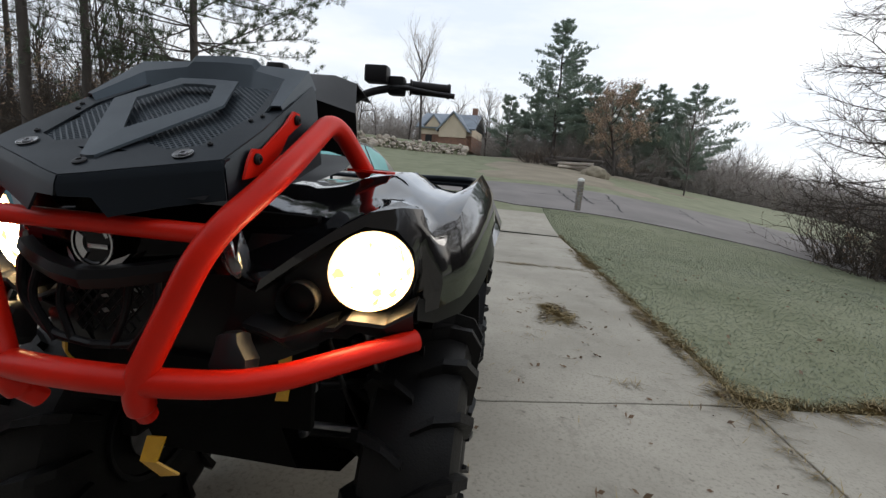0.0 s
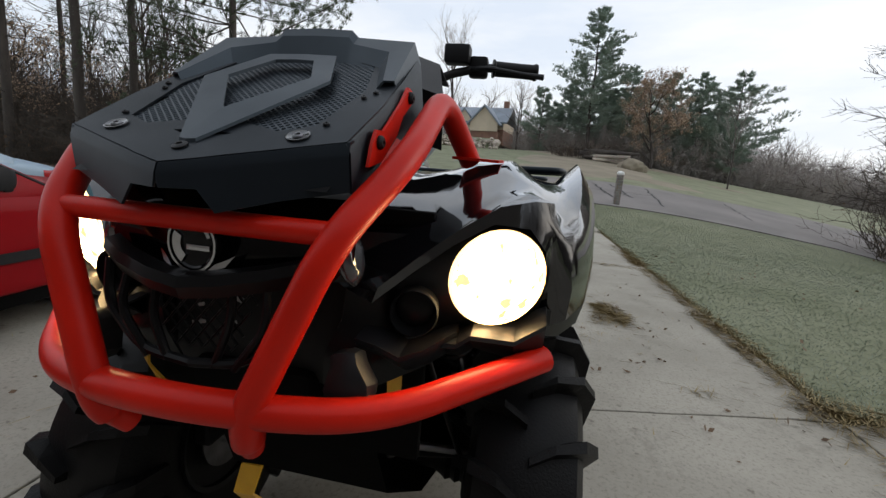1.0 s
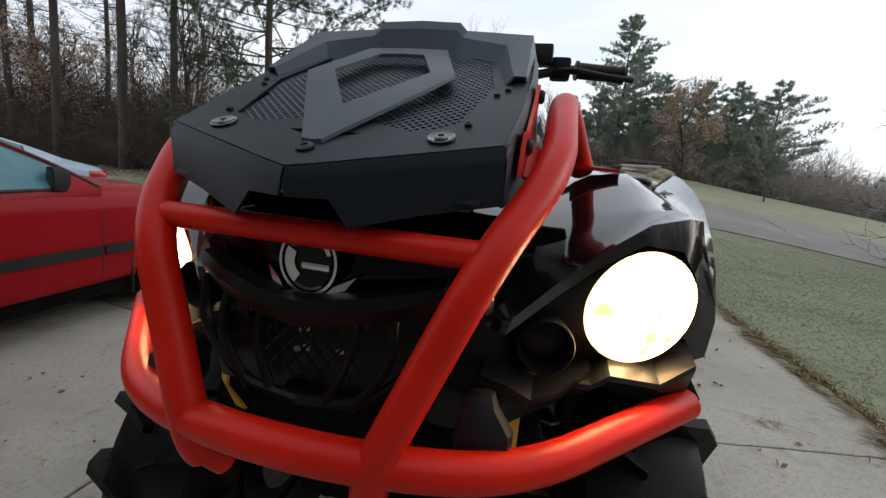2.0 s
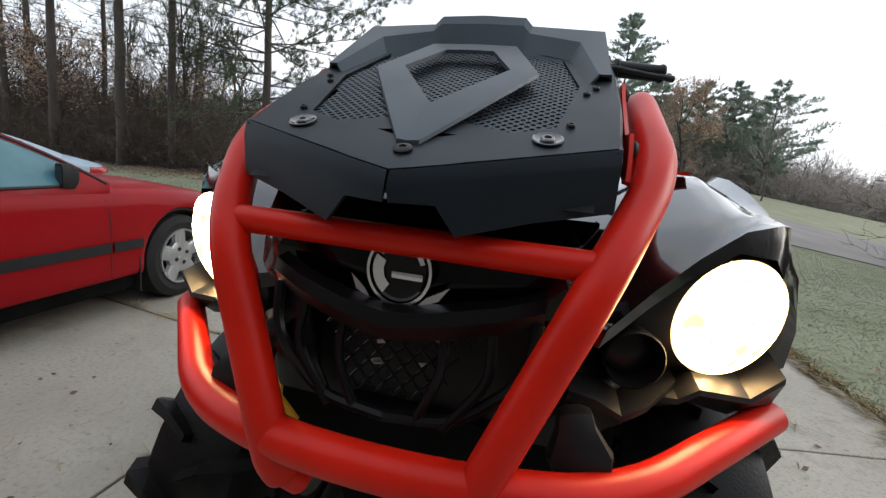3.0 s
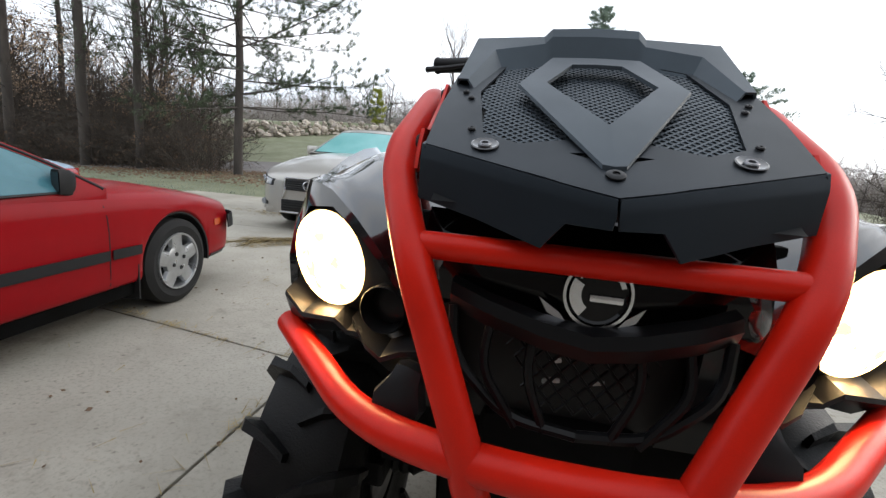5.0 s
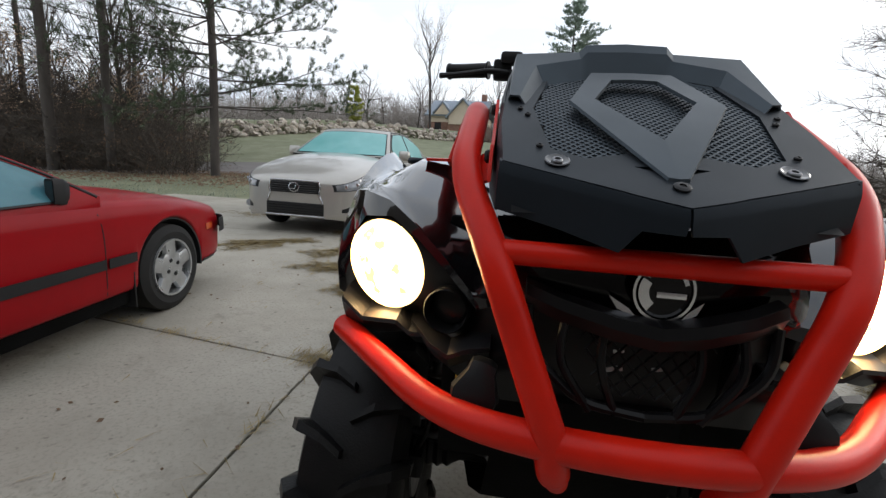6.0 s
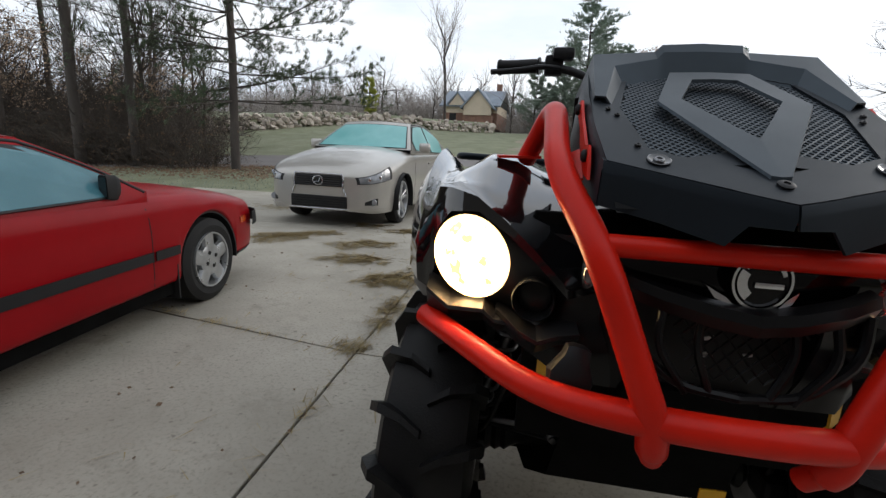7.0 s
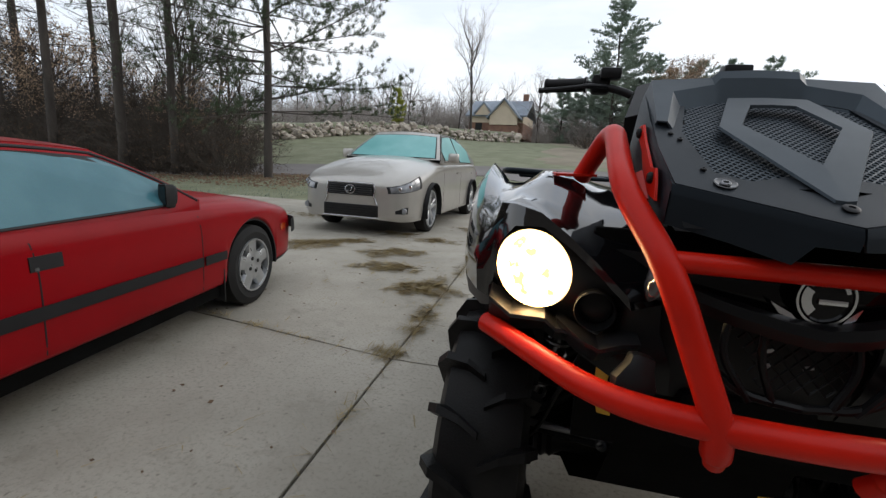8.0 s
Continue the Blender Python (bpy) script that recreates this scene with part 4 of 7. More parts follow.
bm = hull([(0.80, [(-0.13, 0.93), (-0.12, 1.02), (0, 1.06), (0.12, 1.02), (0.13, 0.93)]), (1.05, [(-0.14, 0.88), (-0.13, 0.95), (0, 0.975), (0.13, 0.95), (0.14, 0.88)]), (1.45, [(-0.18, 0.88), (-0.17, 0.96), (0, 0.985), (0.17, 0.96), (0.18, 0.88)]), (1.75, [(-0.17, 0.90), (-0.16, 1.0), (0, 1.04), (0.16, 1.0), (0.17, 0.90)])])
thicken(bm, 0.01)
q("seat", bm, BLACK_TEX, quad, "black vinyl seat", 45)
for s in (-1, 1):
    bm = hull([(1.50, [(s * 0.17, 0.90), (s * 0.34, 0.90), (s * 0.50, 0.84), (s * 0.54, 0.74)]), (1.75, [(s * 0.17, 0.97), (s * 0.34, 1.0), (s * 0.52, 0.97), (s * 0.58, 0.86)]), (2.10, [(s * 0.17, 1.0), (s * 0.34, 1.03), (s * 0.53, 1.0), (s * 0.59, 0.88)]), (2.45, [(s * 0.17, 0.98), (s * 0.34, 1.0), (s * 0.52, 0.96), (s * 0.56, 0.84)])])
    thicken(bm, 0.006)
    q("rear_fender", bm, BLACK_GLOSS, quad, "", 45)
    bm = hull([(0.86, [(s * 0.2, 0.75), (s * 0.52, 0.74)]), (0.95, [(s * 0.2, 0.46), (s * 0.54, 0.45)]), (1.45, [(s * 0.2, 0.44), (s * 0.54, 0.43)]), (1.55, [(s * 0.2, 0.62), (s * 0.54, 0.62)])])
    thicken(bm, 0.006)
    q("footwell", bm, DARK, quad, "", 30)


def rack(y0, y1, z, w, name):
    r = q(name, sweep(rounded([(-w, y0, z), (w, y0, z), (w, y1, z), (-w, y1, z), (-w, y0 + 0.01, z)], 0.05, 5), 0.011, 10), BLACK_TEX, quad, "black tubular luggage rack", 40)
    for k in range(5):
        x = -w + 2 * w * (k + 1) / 6
        q("rack_bar", sweep([(x, y0, z), (x, y1, z)], 0.008, 8), BLACK_TEX, r, "", 40)
    for x in (-w * 0.8, w * 0.8):
        for y in (y0 + 0.02, y1 - 0.02):
            q("rack_leg", sweep([(x, y, z), (x, y, z - 0.1)], 0.009, 8), BLACK_TEX, r, "", 40)


rack(1.72, 2.42, 1.09, 0.46, "rear_rack")
for s in (-1, 1):
    q("side_rack", sweep(rounded([(s * 0.20, 0.80, 1.110), (s * 0.46, 0.80, 1.118), (s * 0.48, 0.90, 1.115), (s * 0.20, 0.94, 1.11)], 0.03, 5), 0.010, 10), BLACK_TEX, quad, "", 40)

# ---- cars ----
LENS_CLEAR = mat("headlamp_lens", (0.36, 0.37, 0.39), (0.17, 0.175, 0.185), 0.12, 0.3, 9, 60, 0.05, 0.001, 0.8)
LENS_RED = mat("red_lens", (0.35, 0.01, 0.012), (0.28, 0.008, 0.01), 0.15, 0, 9, 100, 0, 0, 0.6)
LENS_AMBER = mat("amber_lens", (0.50, 0.075, 0.012), (0.38, 0.055, 0.01), 0.2, 0, 9, 100, 0, 0, 0.5)
ALLOY = mat("silver_alloy", (0.50, 0.51, 0.52), (0.42, 0.43, 0.44), 0.30, 0.8, 12, 200, 0.03, 0.0003)
CAR_TYRE = mat("road_tyre", (0.012, 0.012, 0.012), (0.018, 0.0175, 0.017), 0.8, 0, 9, 200, 0.3, 0.001, 0, 0.1, 0.3)
TRIM_BLACK = mat("black_car_trim", (0.010, 0.010, 0.011), (0.014, 0.014, 0.015), 0.5, 0, 9, 300, 0.15, 0.0005, 0, 0.1, 0.3)
CAR_BLUE = mat("pale_blue_paint", (0.25, 0.34, 0.43), (0.31, 0.40, 0.48), 0.5, 0.1, 4, 300, 0.03, 0.0003, 0.2)



def lerp(table, y):
    """A smooth value from a table of (place, value) rows."""
    if y <= table[0][0]:
        return table[0][1]
    if y >= table[-1][0]:
        return table[-1][1]
    def slope(i):
        lo, hi = table[max(i - 1, 0)], table[min(i + 1, len(table) - 1)]
        return (hi[1] - lo[1]) / (hi[0] - lo[0])
    for i in range(len(table) - 1):
        (a, u), (b, v) = table[i], table[i + 1]
        if y <= b:
            h, f = b - a, (y - a) / (b - a)
            return u * (1 + 2 * f) * (1 - f) ** 2 + v * f * f * (3 - 2 * f) + h * (slope(i) * f * (1 - f) ** 2 - slope(i + 1) * f * f * (1 - f))


def section(spec, y):
    """Half of the body's cross-section at y, from the sill up to the middle: (x, z)."""
    zb, w, zs, zt = (lerp(spec[k], y) for k in ("under", "width", "shoulder", "top"))
    za = zb
    for yc in spec["axles"]:
        d = spec["arch"] ** 2 - (y - yc) ** 2
        if d > 0:
            za = max(za, spec["axle_z"] + math.sqrt(d))
    zm = max(za + 0.02, zb + (zs - zb) * 0.56)
    zq = max(za + 0.01, zb + 0.05)
    half = [(w * 0.93, za), (w * 0.978, za + 0.004), (w * 0.990, zq), (w, zm), (w * 0.990, max(zs - 0.075, zm + 0.01)), (w * 0.945, zs - 0.008), (w * 0.80, zs + (zt - zs) * 0.48), (w * 0.42, zt - (zt - zs) * 0.1), (0, zt)]
    out = rounded([(x, 0, z) for x, z in half], spec.get("soft", 0.06), 3)
    return [(p.x, p.z) for p in out]


def car_body(spec):
    """The lower body: sections along the car, its arches cut over the wheels."""
    y0, y1 = spec["ends"]
    ys = set(y0 + (y1 - y0) * k / 56 for k in range(57)) | set(y1 - 0.2 * k * k / 100 for k in range(11)) | set(y0 + 0.2 * k * k / 100 for k in range(11))
    for yc in spec["axles"]:
        ys |= set(yc + spec["arch"] * math.sin(a) for a in [radians(-90 + 7.5 * k) for k in range(25)])
    rows = []
    for y in sorted(ys):
        half = section(spec, y)
        rows.append([(x, y, z) for x, z in half] + [(-x, y, z) for x, z in half[-2::-1]])
    bm = loft(rows)
    bm.verts.ensure_lookup_table()
    n = len(rows[0])
    bm.faces.new(bm.verts[0:n])
    bm.faces.new(bm.verts[len(bm.verts) - n:][::-1])
    bmesh.ops.recalc_face_normals(bm, faces=bm.faces[:])
    return bm


def flank(spec, y, z):
    """How far out the body lies at y and height z."""
    half = section(spec, y)
    for (x0, z0), (x1, z1) in zip(half, half[1:]):
        if z0 <= z <= z1 and z1 > z0:
            return x0 + (x1 - x0) * (z - z0) / (z1 - z0)
    return half[0][0] if z < half[0][1] else half[-3][0]


def on_body(spec, s, ys, low, high, out=0.006, n=5):
    """A panel laid on the body's flank between two heights, each a function of y."""
    rows = []
    for y in ys:
        a, b = low(y), high(y)
        e = 0.02
        x0, x1 = flank(spec, y - e, (a + b) / 2), flank(spec, y + e, (a + b) / 2)
        d = Vector((2 * e, x0 - x1)).normalized()
        rows.append([(s * (flank(spec, y, a + (b - a) * k / n) + out * d.x), y + out * d.y, a + (b - a) * k / n) for k in range(n + 1)])
    bm = loft(rows)
    thicken(bm, 0.004)
    return bm


def road_wheel(parent, x, y, r, rim, s, style):
    """A tyre on an alloy wheel; s is the side that it faces."""
    w = 0.20
    tyre = lathe([(-w / 2 + 0.03, rim), (-w / 2 + 0.008, rim * 1.02), (-w / 2 - 0.004, rim + (r - rim) * 0.5), (-w / 2 + 0.02, r * 0.985), (-w / 4, r), (w / 4, r), (w / 2 - 0.02, r * 0.985), (w / 2 + 0.004, rim + (r - rim) * 0.5), (w / 2 - 0.008, rim * 1.02), (w / 2 - 0.03, rim)], "X", 44, None, (x, y, r))
    bmesh.ops.delete(tyre, geom=[f for f in tyre.faces if len(f.verts) > 4], context="FACES_ONLY")
    tyre = part("tyre", tyre, CAR_TYRE, parent, "", 35)
    m = Matrix.Translation((x, y, r)) @ (Matrix.Identity(4) if s > 0 else Matrix.Rotation(math.pi, 4, "Z"))
    o = w / 2
    ringb = lathe([(o - 0.012, rim * 1.03), (o + 0.004, rim * 1.01), (o + 0.002, rim * 0.95), (o - 0.03, rim * 0.92), (-0.03, rim * 0.88), (-0.035, rim * 0.9)], "X", 44)
    bmesh.ops.delete(ringb, geom=[f for f in ringb.faces if len(f.verts) > 4], context="FACES_ONLY")
    ringb.transform(m)
    rimo = part("wheel_rim", ringb, ALLOY, tyre, "silver alloy wheel", 40)
    back = lathe([(-0.03, rim * 0.9), (-0.02, 0.001)], "X", 30)
    back.transform(m)
    part("brake_disc", back, TRIM_BLACK, rimo, "", 40)
    count, w0, w1, ri = (5, 0.030, 0.020, 0.2) if style == "spokes" else (5, 0.058, 0.056, 0.5)
    for k in range(count):
        a = 2 * math.pi * k / count + 0.35
        for off in ((-0.17, 0.17) if style == "spokes" else (0,)):
            h0, h1 = (o - 0.022, o - 0.004) if style == "spokes" else (o - 0.006, o - 0.004)
            sp = loft([[(h - 0.03, rr, -ww), (h - 0.006, rr, -ww * 0.85), (h, rr, -ww * 0.5), (h, rr, ww * 0.5), (h - 0.006, rr, ww * 0.85), (h - 0.03, rr, ww)] for h, rr, ww in ((h0, rim * ri * 0.6, w0), ((h0 + h1) / 2, rim * 0.6, (w0 + w1) / 2), (h1, rim * 0.96, w1))], None, True, True)
            sp.transform(m @ Matrix.Rotation(a + off, 4, "X"))
            part("spoke", sp, ALLOY, rimo, "", 30)
    if style == "spokes":
        cap = lathe([(o - 0.05, 0.06), (o - 0.018, 0.055), (o - 0.014, 0.001)], "X", 20)
        cap.transform(m)
        part("hub_cap", cap, ALLOY, rimo, "", 40)
    else:
        disc = lathe([(o - 0.04, rim * 0.60), (o - 0.012, rim * 0.58), (o - 0.006, rim * 0.5), (o - 0.006, 0.001)], "X", 30)
        disc.transform(m)
        part("wheel_plate", disc, ALLOY, rimo, "", 40)
        for k in range(4):
            a = 2 * math.pi * k / 4 + 0.4
            nut = lathe([(0, 0.015), (0.004, 0.014), (0.004, 0.001)], "X", 10, None, (o - 0.005, 0.055 * math.cos(a), 0.055 * math.sin(a)))
            nut.transform(m)
            part("wheel_nut", nut, TRIM_BLACK, rimo)


def ribbon(pts, w, h, bm=None):
    """A flat bar along pts, w wide across x, h high."""
    bm = bm or bmesh.new()
    rows = [[(p[0] - w / 2, p[1], p[2] - h / 2), (p[0] + w / 2, p[1], p[2] - h / 2), (p[0] + w / 2, p[1], p[2] + h / 2), (p[0] - w / 2, p[1], p[2] + h / 2)] for p in pts]
    return loft(rows, bm, True, True)


def greenhouse(parent, spec, paint, glass, seal):
    """The cabin: a painted shell, with sealed panes standing a little proud of it."""
    g = spec["cabin"]
    bw, rw, zb, zr = g["belt_w"], g["roof_w"], g["belt_z"], g["roof_z"]
    ca, ra, rb, cb = g["cowl_y"], g["roof_a"], g["roof_b"], g["tail_y"]
    zc, zt = g["cowl_z"], g["tail_z"]
    def screen(f, x, out=0.0):
        w = bw + (rw - bw) * f
        bow = (1 - x * x)
        return Vector((x * w, ca + (ra - ca) * f + bow * (0.13 - 0.08 * f) + out * 0.5, zc + (zr - zc) * f + 0.015 * math.sin(math.pi * f) + 0.028 * bow * f + out * 0.85))
    def back(f, x, out=0.0):
        w = rw + (bw * 0.96 - rw) * f
        return Vector((x * w, rb + (cb - rb) * f - out * 0.5, zr + (zt - zr) * f + 0.03 * math.sin(math.pi * f) + 0.028 * (1 - x * x) * (1 - f) + out * 0.85))
    span = [-1 + k / 6 for k in range(13)]
    steps = [k / 8 for k in range(9)]
    shell = loft([[screen(f, x) for x in span] for f in steps])
    roof_rows = []
    for k in range(11):
        f = k / 10
        roof_rows.append([Vector((x * rw, ra + (rb - ra) * f + (0.05 * (1 - x * x)) * (1 - f), zr + 0.004 + 0.034 * (1 - x * x) + 0.022 * math.sin(math.pi * f))) for x in span])
    loft([[back(f, x) for x in span] for f in steps], shell)
    def edge(s, y):
        if y > ra:
            f = (ca - y) / (ca - ra)
            return Vector((s * (bw + (rw - bw) * f), y, zc + (zr - zc) * f + 0.015 * math.sin(math.pi * f)))
        if y < rb:
            f = (rb - y) / (rb - cb)
            return Vector((s * (rw + (bw * 0.96 - rw) * f), y, zr + (zt - zr) * f + 0.03 * math.sin(math.pi * f)))
        return Vector((s * rw, y, zr + 0.022 * math.sin(math.pi * (ra - y) / (ra - rb))))
    def belt(s, y):
        return Vector((s * bw, y, zb + (zc - zb) * max(0, (y - ra) / (ca - ra))))
    ys = [ca + (ra - ca) * k / 8 for k in range(8)] + [ra + (rb - ra) * k / 10 for k in range(10)] + [rb + (cb - rb) * k / 8 for k in range(9)]
    for s in (-1, 1):
        loft([[belt(s, y) - Vector((0, 0, 0.06)) for y in ys], [belt(s, y) for y in ys], [edge(s, y) for y in ys]], shell)
    bmesh.ops.remove_doubles(shell, verts=shell.verts[:], dist=0.0005)
    bmesh.ops.recalc_face_normals(shell, faces=shell.faces[:])
    part("cabin_shell", shell, paint, parent, "", 50)
    roof = loft(roof_rows)
    thicken(roof, 0.012)
    part("roof", roof, paint, parent, "", 50)
    f0, f1, x1 = 0.03, g.get("head", 0.95), 0.93
    w = loft([[screen(f0 + (f1 - f0) * f, x * x1, 0.003) for x in span] for f in steps])
    frame_ = part("windscreen_seal", w, seal, parent, "", 60)
    w = loft([[screen(f0 + 0.02 + (f1 - f0 - 0.05) * f, x * (x1 - 0.025), 0.008) for x in span] for f in steps])
    thicken(w, 0.004)
    part("windscreen", w, glass, frame_, g["glass_label"], 60)
    w = loft([[back(0.06 + 0.88 * f, x * 0.9, 0.004) for x in span] for f in steps])
    thicken(w, 0.004)
    part("rear_window", w, glass, parent, "", 60)
    for s in (-1, 1):
        line = [edge(s, ca - 0.02 + (ra - ca) * k / 8) for k in range(9)] + [edge(s, ra + (rb - ra) * k / 8) for k in range(9)]
        part("drip_rail", sweep([p + Vector((s * 0.008, 0, -0.016)) for p in line], 0.009, 8), seal, parent, "", 60)
        yb = [g["door_a"]] + g["posts"] + [g["door_b"]]
        nrm = Vector((s * (zr - zb), 0, bw - rw)).normalized()
        for i in range(len(yb) - 1):
            hi, lo = yb[i] - 0.02, yb[i + 1] + 0.02
            mid = [y for y in ys if lo < y < hi]
            rim_pts = [edge(s, y) for y in [hi] + mid + [lo]]
            rim_pts = [p + (belt(s, p.y) - p) * min(0.9, 0.045 / max(0.05, (belt(s, p.y) - p).length)) for p in rim_pts]
            low = [belt(s, lo), belt(s, hi)]
            if (low[1] - rim_pts[0]).length < 0.03:
                low = low[:1]
            pts = [p + nrm * 0.004 for p in rim_pts + low]
            pts = pts if s < 0 else pts[::-1]
            fr = part("window_seal", plate(pts, 0.006), seal, parent)
            c = sum(pts, Vector()) / len(pts)
            part("side_window", plate([p + (c - p) * (0.022 / max(0.05, (c - p).length)) + nrm * 0.004 for p in pts], 0.004), glass, fr)


def mirror(parent, s, x, y, z, paint, base, tall=0.105, wide=0.062, face=CHROME):
    bm = loft([[(s * (x + wide + wide * k * cx), y + dy, z + tall / 2 * k * cz) for cx, cz in ((1, 0.75), (0.8, 1), (-0.8, 1), (-1, 0.8), (-1, -0.8), (-0.8, -1), (0.8, -1), (1, -0.75))] for dy, k in ((-0.045, 0.96), (-0.035, 1), (0.01, 0.96), (0.04, 0.75), (0.055, 0.4))], None, True, True)
    bmesh.ops.recalc_face_normals(bm, faces=bm.faces[:])
    m = part("wing_mirror", bm, paint, parent, "", 50)
    part("mirror_stalk", box((0.10, 0.05, 0.035), (s * (x - 0.01), y + 0.01, z - tall * 0.42), 0.012), base, m, "", 40)
    part("mirror_glass", box((wide * 1.6, 0.004, tall * 0.8), (s * (x + wide), y - 0.046, z), 0.0), face, m)


def seam(spec, parent, s, y, z0, z1):
    """A dark door gap on the flank."""
    rows = []
    for k in range(9):
        z = z0 + (z1 - z0) * k / 8
        x = flank(spec, y, z)
        yy = y - 0.03 * max(0, (k - 5) / 3) ** 2
        rows.append([(s * (x - 0.01), yy - 0.003, z), (s * (x + 0.0016), yy - 0.003, z), (s * (x + 0.0016), yy + 0.003, z), (s * (x - 0.01), yy + 0.003, z)])
    part("door_gap", loft(rows, None, True, True), TRIM_BLACK, parent)


HATCH = dict(ends=(-2.14, 2.09), axles=(1.26, -1.26), arch=0.345, axle_z=0.30, soft=0.05,
             under=[(-2.14, 0.42), (-1.9, 0.30), (-1.6, 0.25), (1.6, 0.245), (1.9, 0.26), (2.09, 0.30)],
             width=[(-2.14, 0.74), (-1.9, 0.81), (-1.2, 0.845), (0.9, 0.845), (1.3, 0.84), (1.70, 0.805), (1.94, 0.755), (2.05, 0.69), (2.09, 0.62)],
             shoulder=[(-2.14, 0.74), (-1.6, 0.84), (-0.6, 0.82), (0.4, 0.81), (0.9, 0.80), (1.3, 0.775), (1.7, 0.715), (2.0, 0.650), (2.09, 0.59)],
             top=[(-2.14, 0.82), (-1.7, 0.93), (-0.6, 0.84), (0.3, 0.835), (0.6, 0.862), (1.2, 0.835), (1.6, 0.775), (1.95, 0.70), (2.06, 0.655), (2.09, 0.60)],
             cabin=dict(belt_w=0.815, roof_w=0.60, belt_z=0.785, roof_z=1.095, cowl_y=0.71, cowl_z=0.830, roof_a=0.23, roof_b=-0.75, tail_y=-1.78, tail_z=0.90, door_a=0.52, posts=[-0.55], door_b=-1.30, glass_label="frosted blue-tinted windscreen"))


def hatchback(m):
    t = thing("hatchback_car", "red eighties hatchback with frosted windows and black side moulding", "car", m)
    b = part("body", car_body(HATCH), CAR_RED, t, "red painted body", 46)
    greenhouse(t, HATCH, CAR_RED, BLUE_GLASS, TRIM_BLACK)
    part("underbody", box((1.36, 3.3, 0.16), (0, -0.05, 0.26), 0.03), TRIM_BLACK, t)
    for s in (-1, 1):
        for y in HATCH["axles"]:
            road_wheel(t, s * 0.73, y, 0.300, 0.195, s, "plate")
            lin = lathe([(-0.16, 0.352), (0.085, 0.352), (0.085, 0.336), (-0.16, 0.336)], "X", 40, None, (s * 0.73, y, 0.30))
            bmesh.ops.delete(lin, geom=[f for f in lin.faces if len(f.verts) > 4 or f.calc_center_median().z < 0.27], context="FACES")
            part("arch_liner", lin, TRIM_BLACK, b, "", 40)
        for y0, y1 in ((-0.84, 0.67), (0.69, 0.90), (-2.0, -1.62)):
            part("side_moulding", on_body(HATCH, s, [y0 + (y1 - y0) * k / 6 for k in range(7)], lambda y: 0.425, lambda y: 0.483, 0.014, 2), TRIM_BLACK, t, "black rubber side moulding", 20)
        part("sill_skirt", ribbon([(s * 0.772, y, 0.205) for y in (-0.90, 0, 0.88)], 0.06, 0.08), UNDER, t, "black lower sill")
        part("mud_flap", box((0.17, 0.012, 0.23), (s * 0.755, 0.885, 0.245), 0.004), TRIM_BLACK, t, "black rubber mud flap")
        mirror(t, s, 0.79, 0.47, 0.872, TRIM_BLACK, TRIM_BLACK, 0.125, 0.024, BLACK_GLOSS)
        seam(HATCH, b, s, 0.68, 0.27, 0.80)
        seam(HATCH, b, s, -0.27, 0.27, 0.80)
        hd = part("door_handle", on_body(HATCH, s, [-0.30, -0.24, -0.17], lambda y: 0.625, lambda y: 0.685, 0.004, 2), TRIM_BLACK, t, "black recessed door handle")
        part("keyhole", lathe([(0, 0.010), (0.004, 0.009), (0.004, 0.001)], "X", 12, None, (s * 0.846, -0.275, 0.632)), STEEL, hd)
        part("side_marker", on_body(HATCH, s, [1.70, 1.75, 1.80], lambda y: 0.50, lambda y: 0.55, 0.006, 2), LENS_AMBER, t, "amber side marker lamp", 40)
        part("bumper_end", on_body(HATCH, s, [1.84, 1.90, 1.97, 2.03, 2.06, 2.08, 2.088], lambda y: 0.465, lambda y: 0.575, 0.05, 2), TRIM_BLACK, t, "black rubber bumper end", 50)
        part("tail_lamp", box((0.45, 0.04, 0.13), (s * 0.48, -2.13, 0.70), 0.012), LENS_RED, t)
        part("front_spoiler", on_body(HATCH, s, [1.64, 1.75, 1.85, 1.95, 2.03, 2.07], lambda y: 0.235, lambda y: 0.275, 0.012, 2), TRIM_BLACK, t, "black lower spoiler", 50)
    part("bumper_strip", box((1.24, 0.05, 0.09), (0, 2.115, 0.52), 0.012), TRIM_BLACK, t, "black bumper strip")
    part("wiper", sweep([(0.62, 0.60, 0.852), (0.25, 0.70, 0.885), (-0.05, 0.74, 0.893)], 0.008, 6), TRIM_BLACK, t)
    part("wiper_arm", sweep([(0.50, 0.68, 0.862), (0.32, 0.69, 0.893), (0.25, 0.70, 0.885)], 0.010, 6), TRIM_BLACK, t)


hatchback(pose(-3.105, 0.795, 0, 0, 0, 5.5))

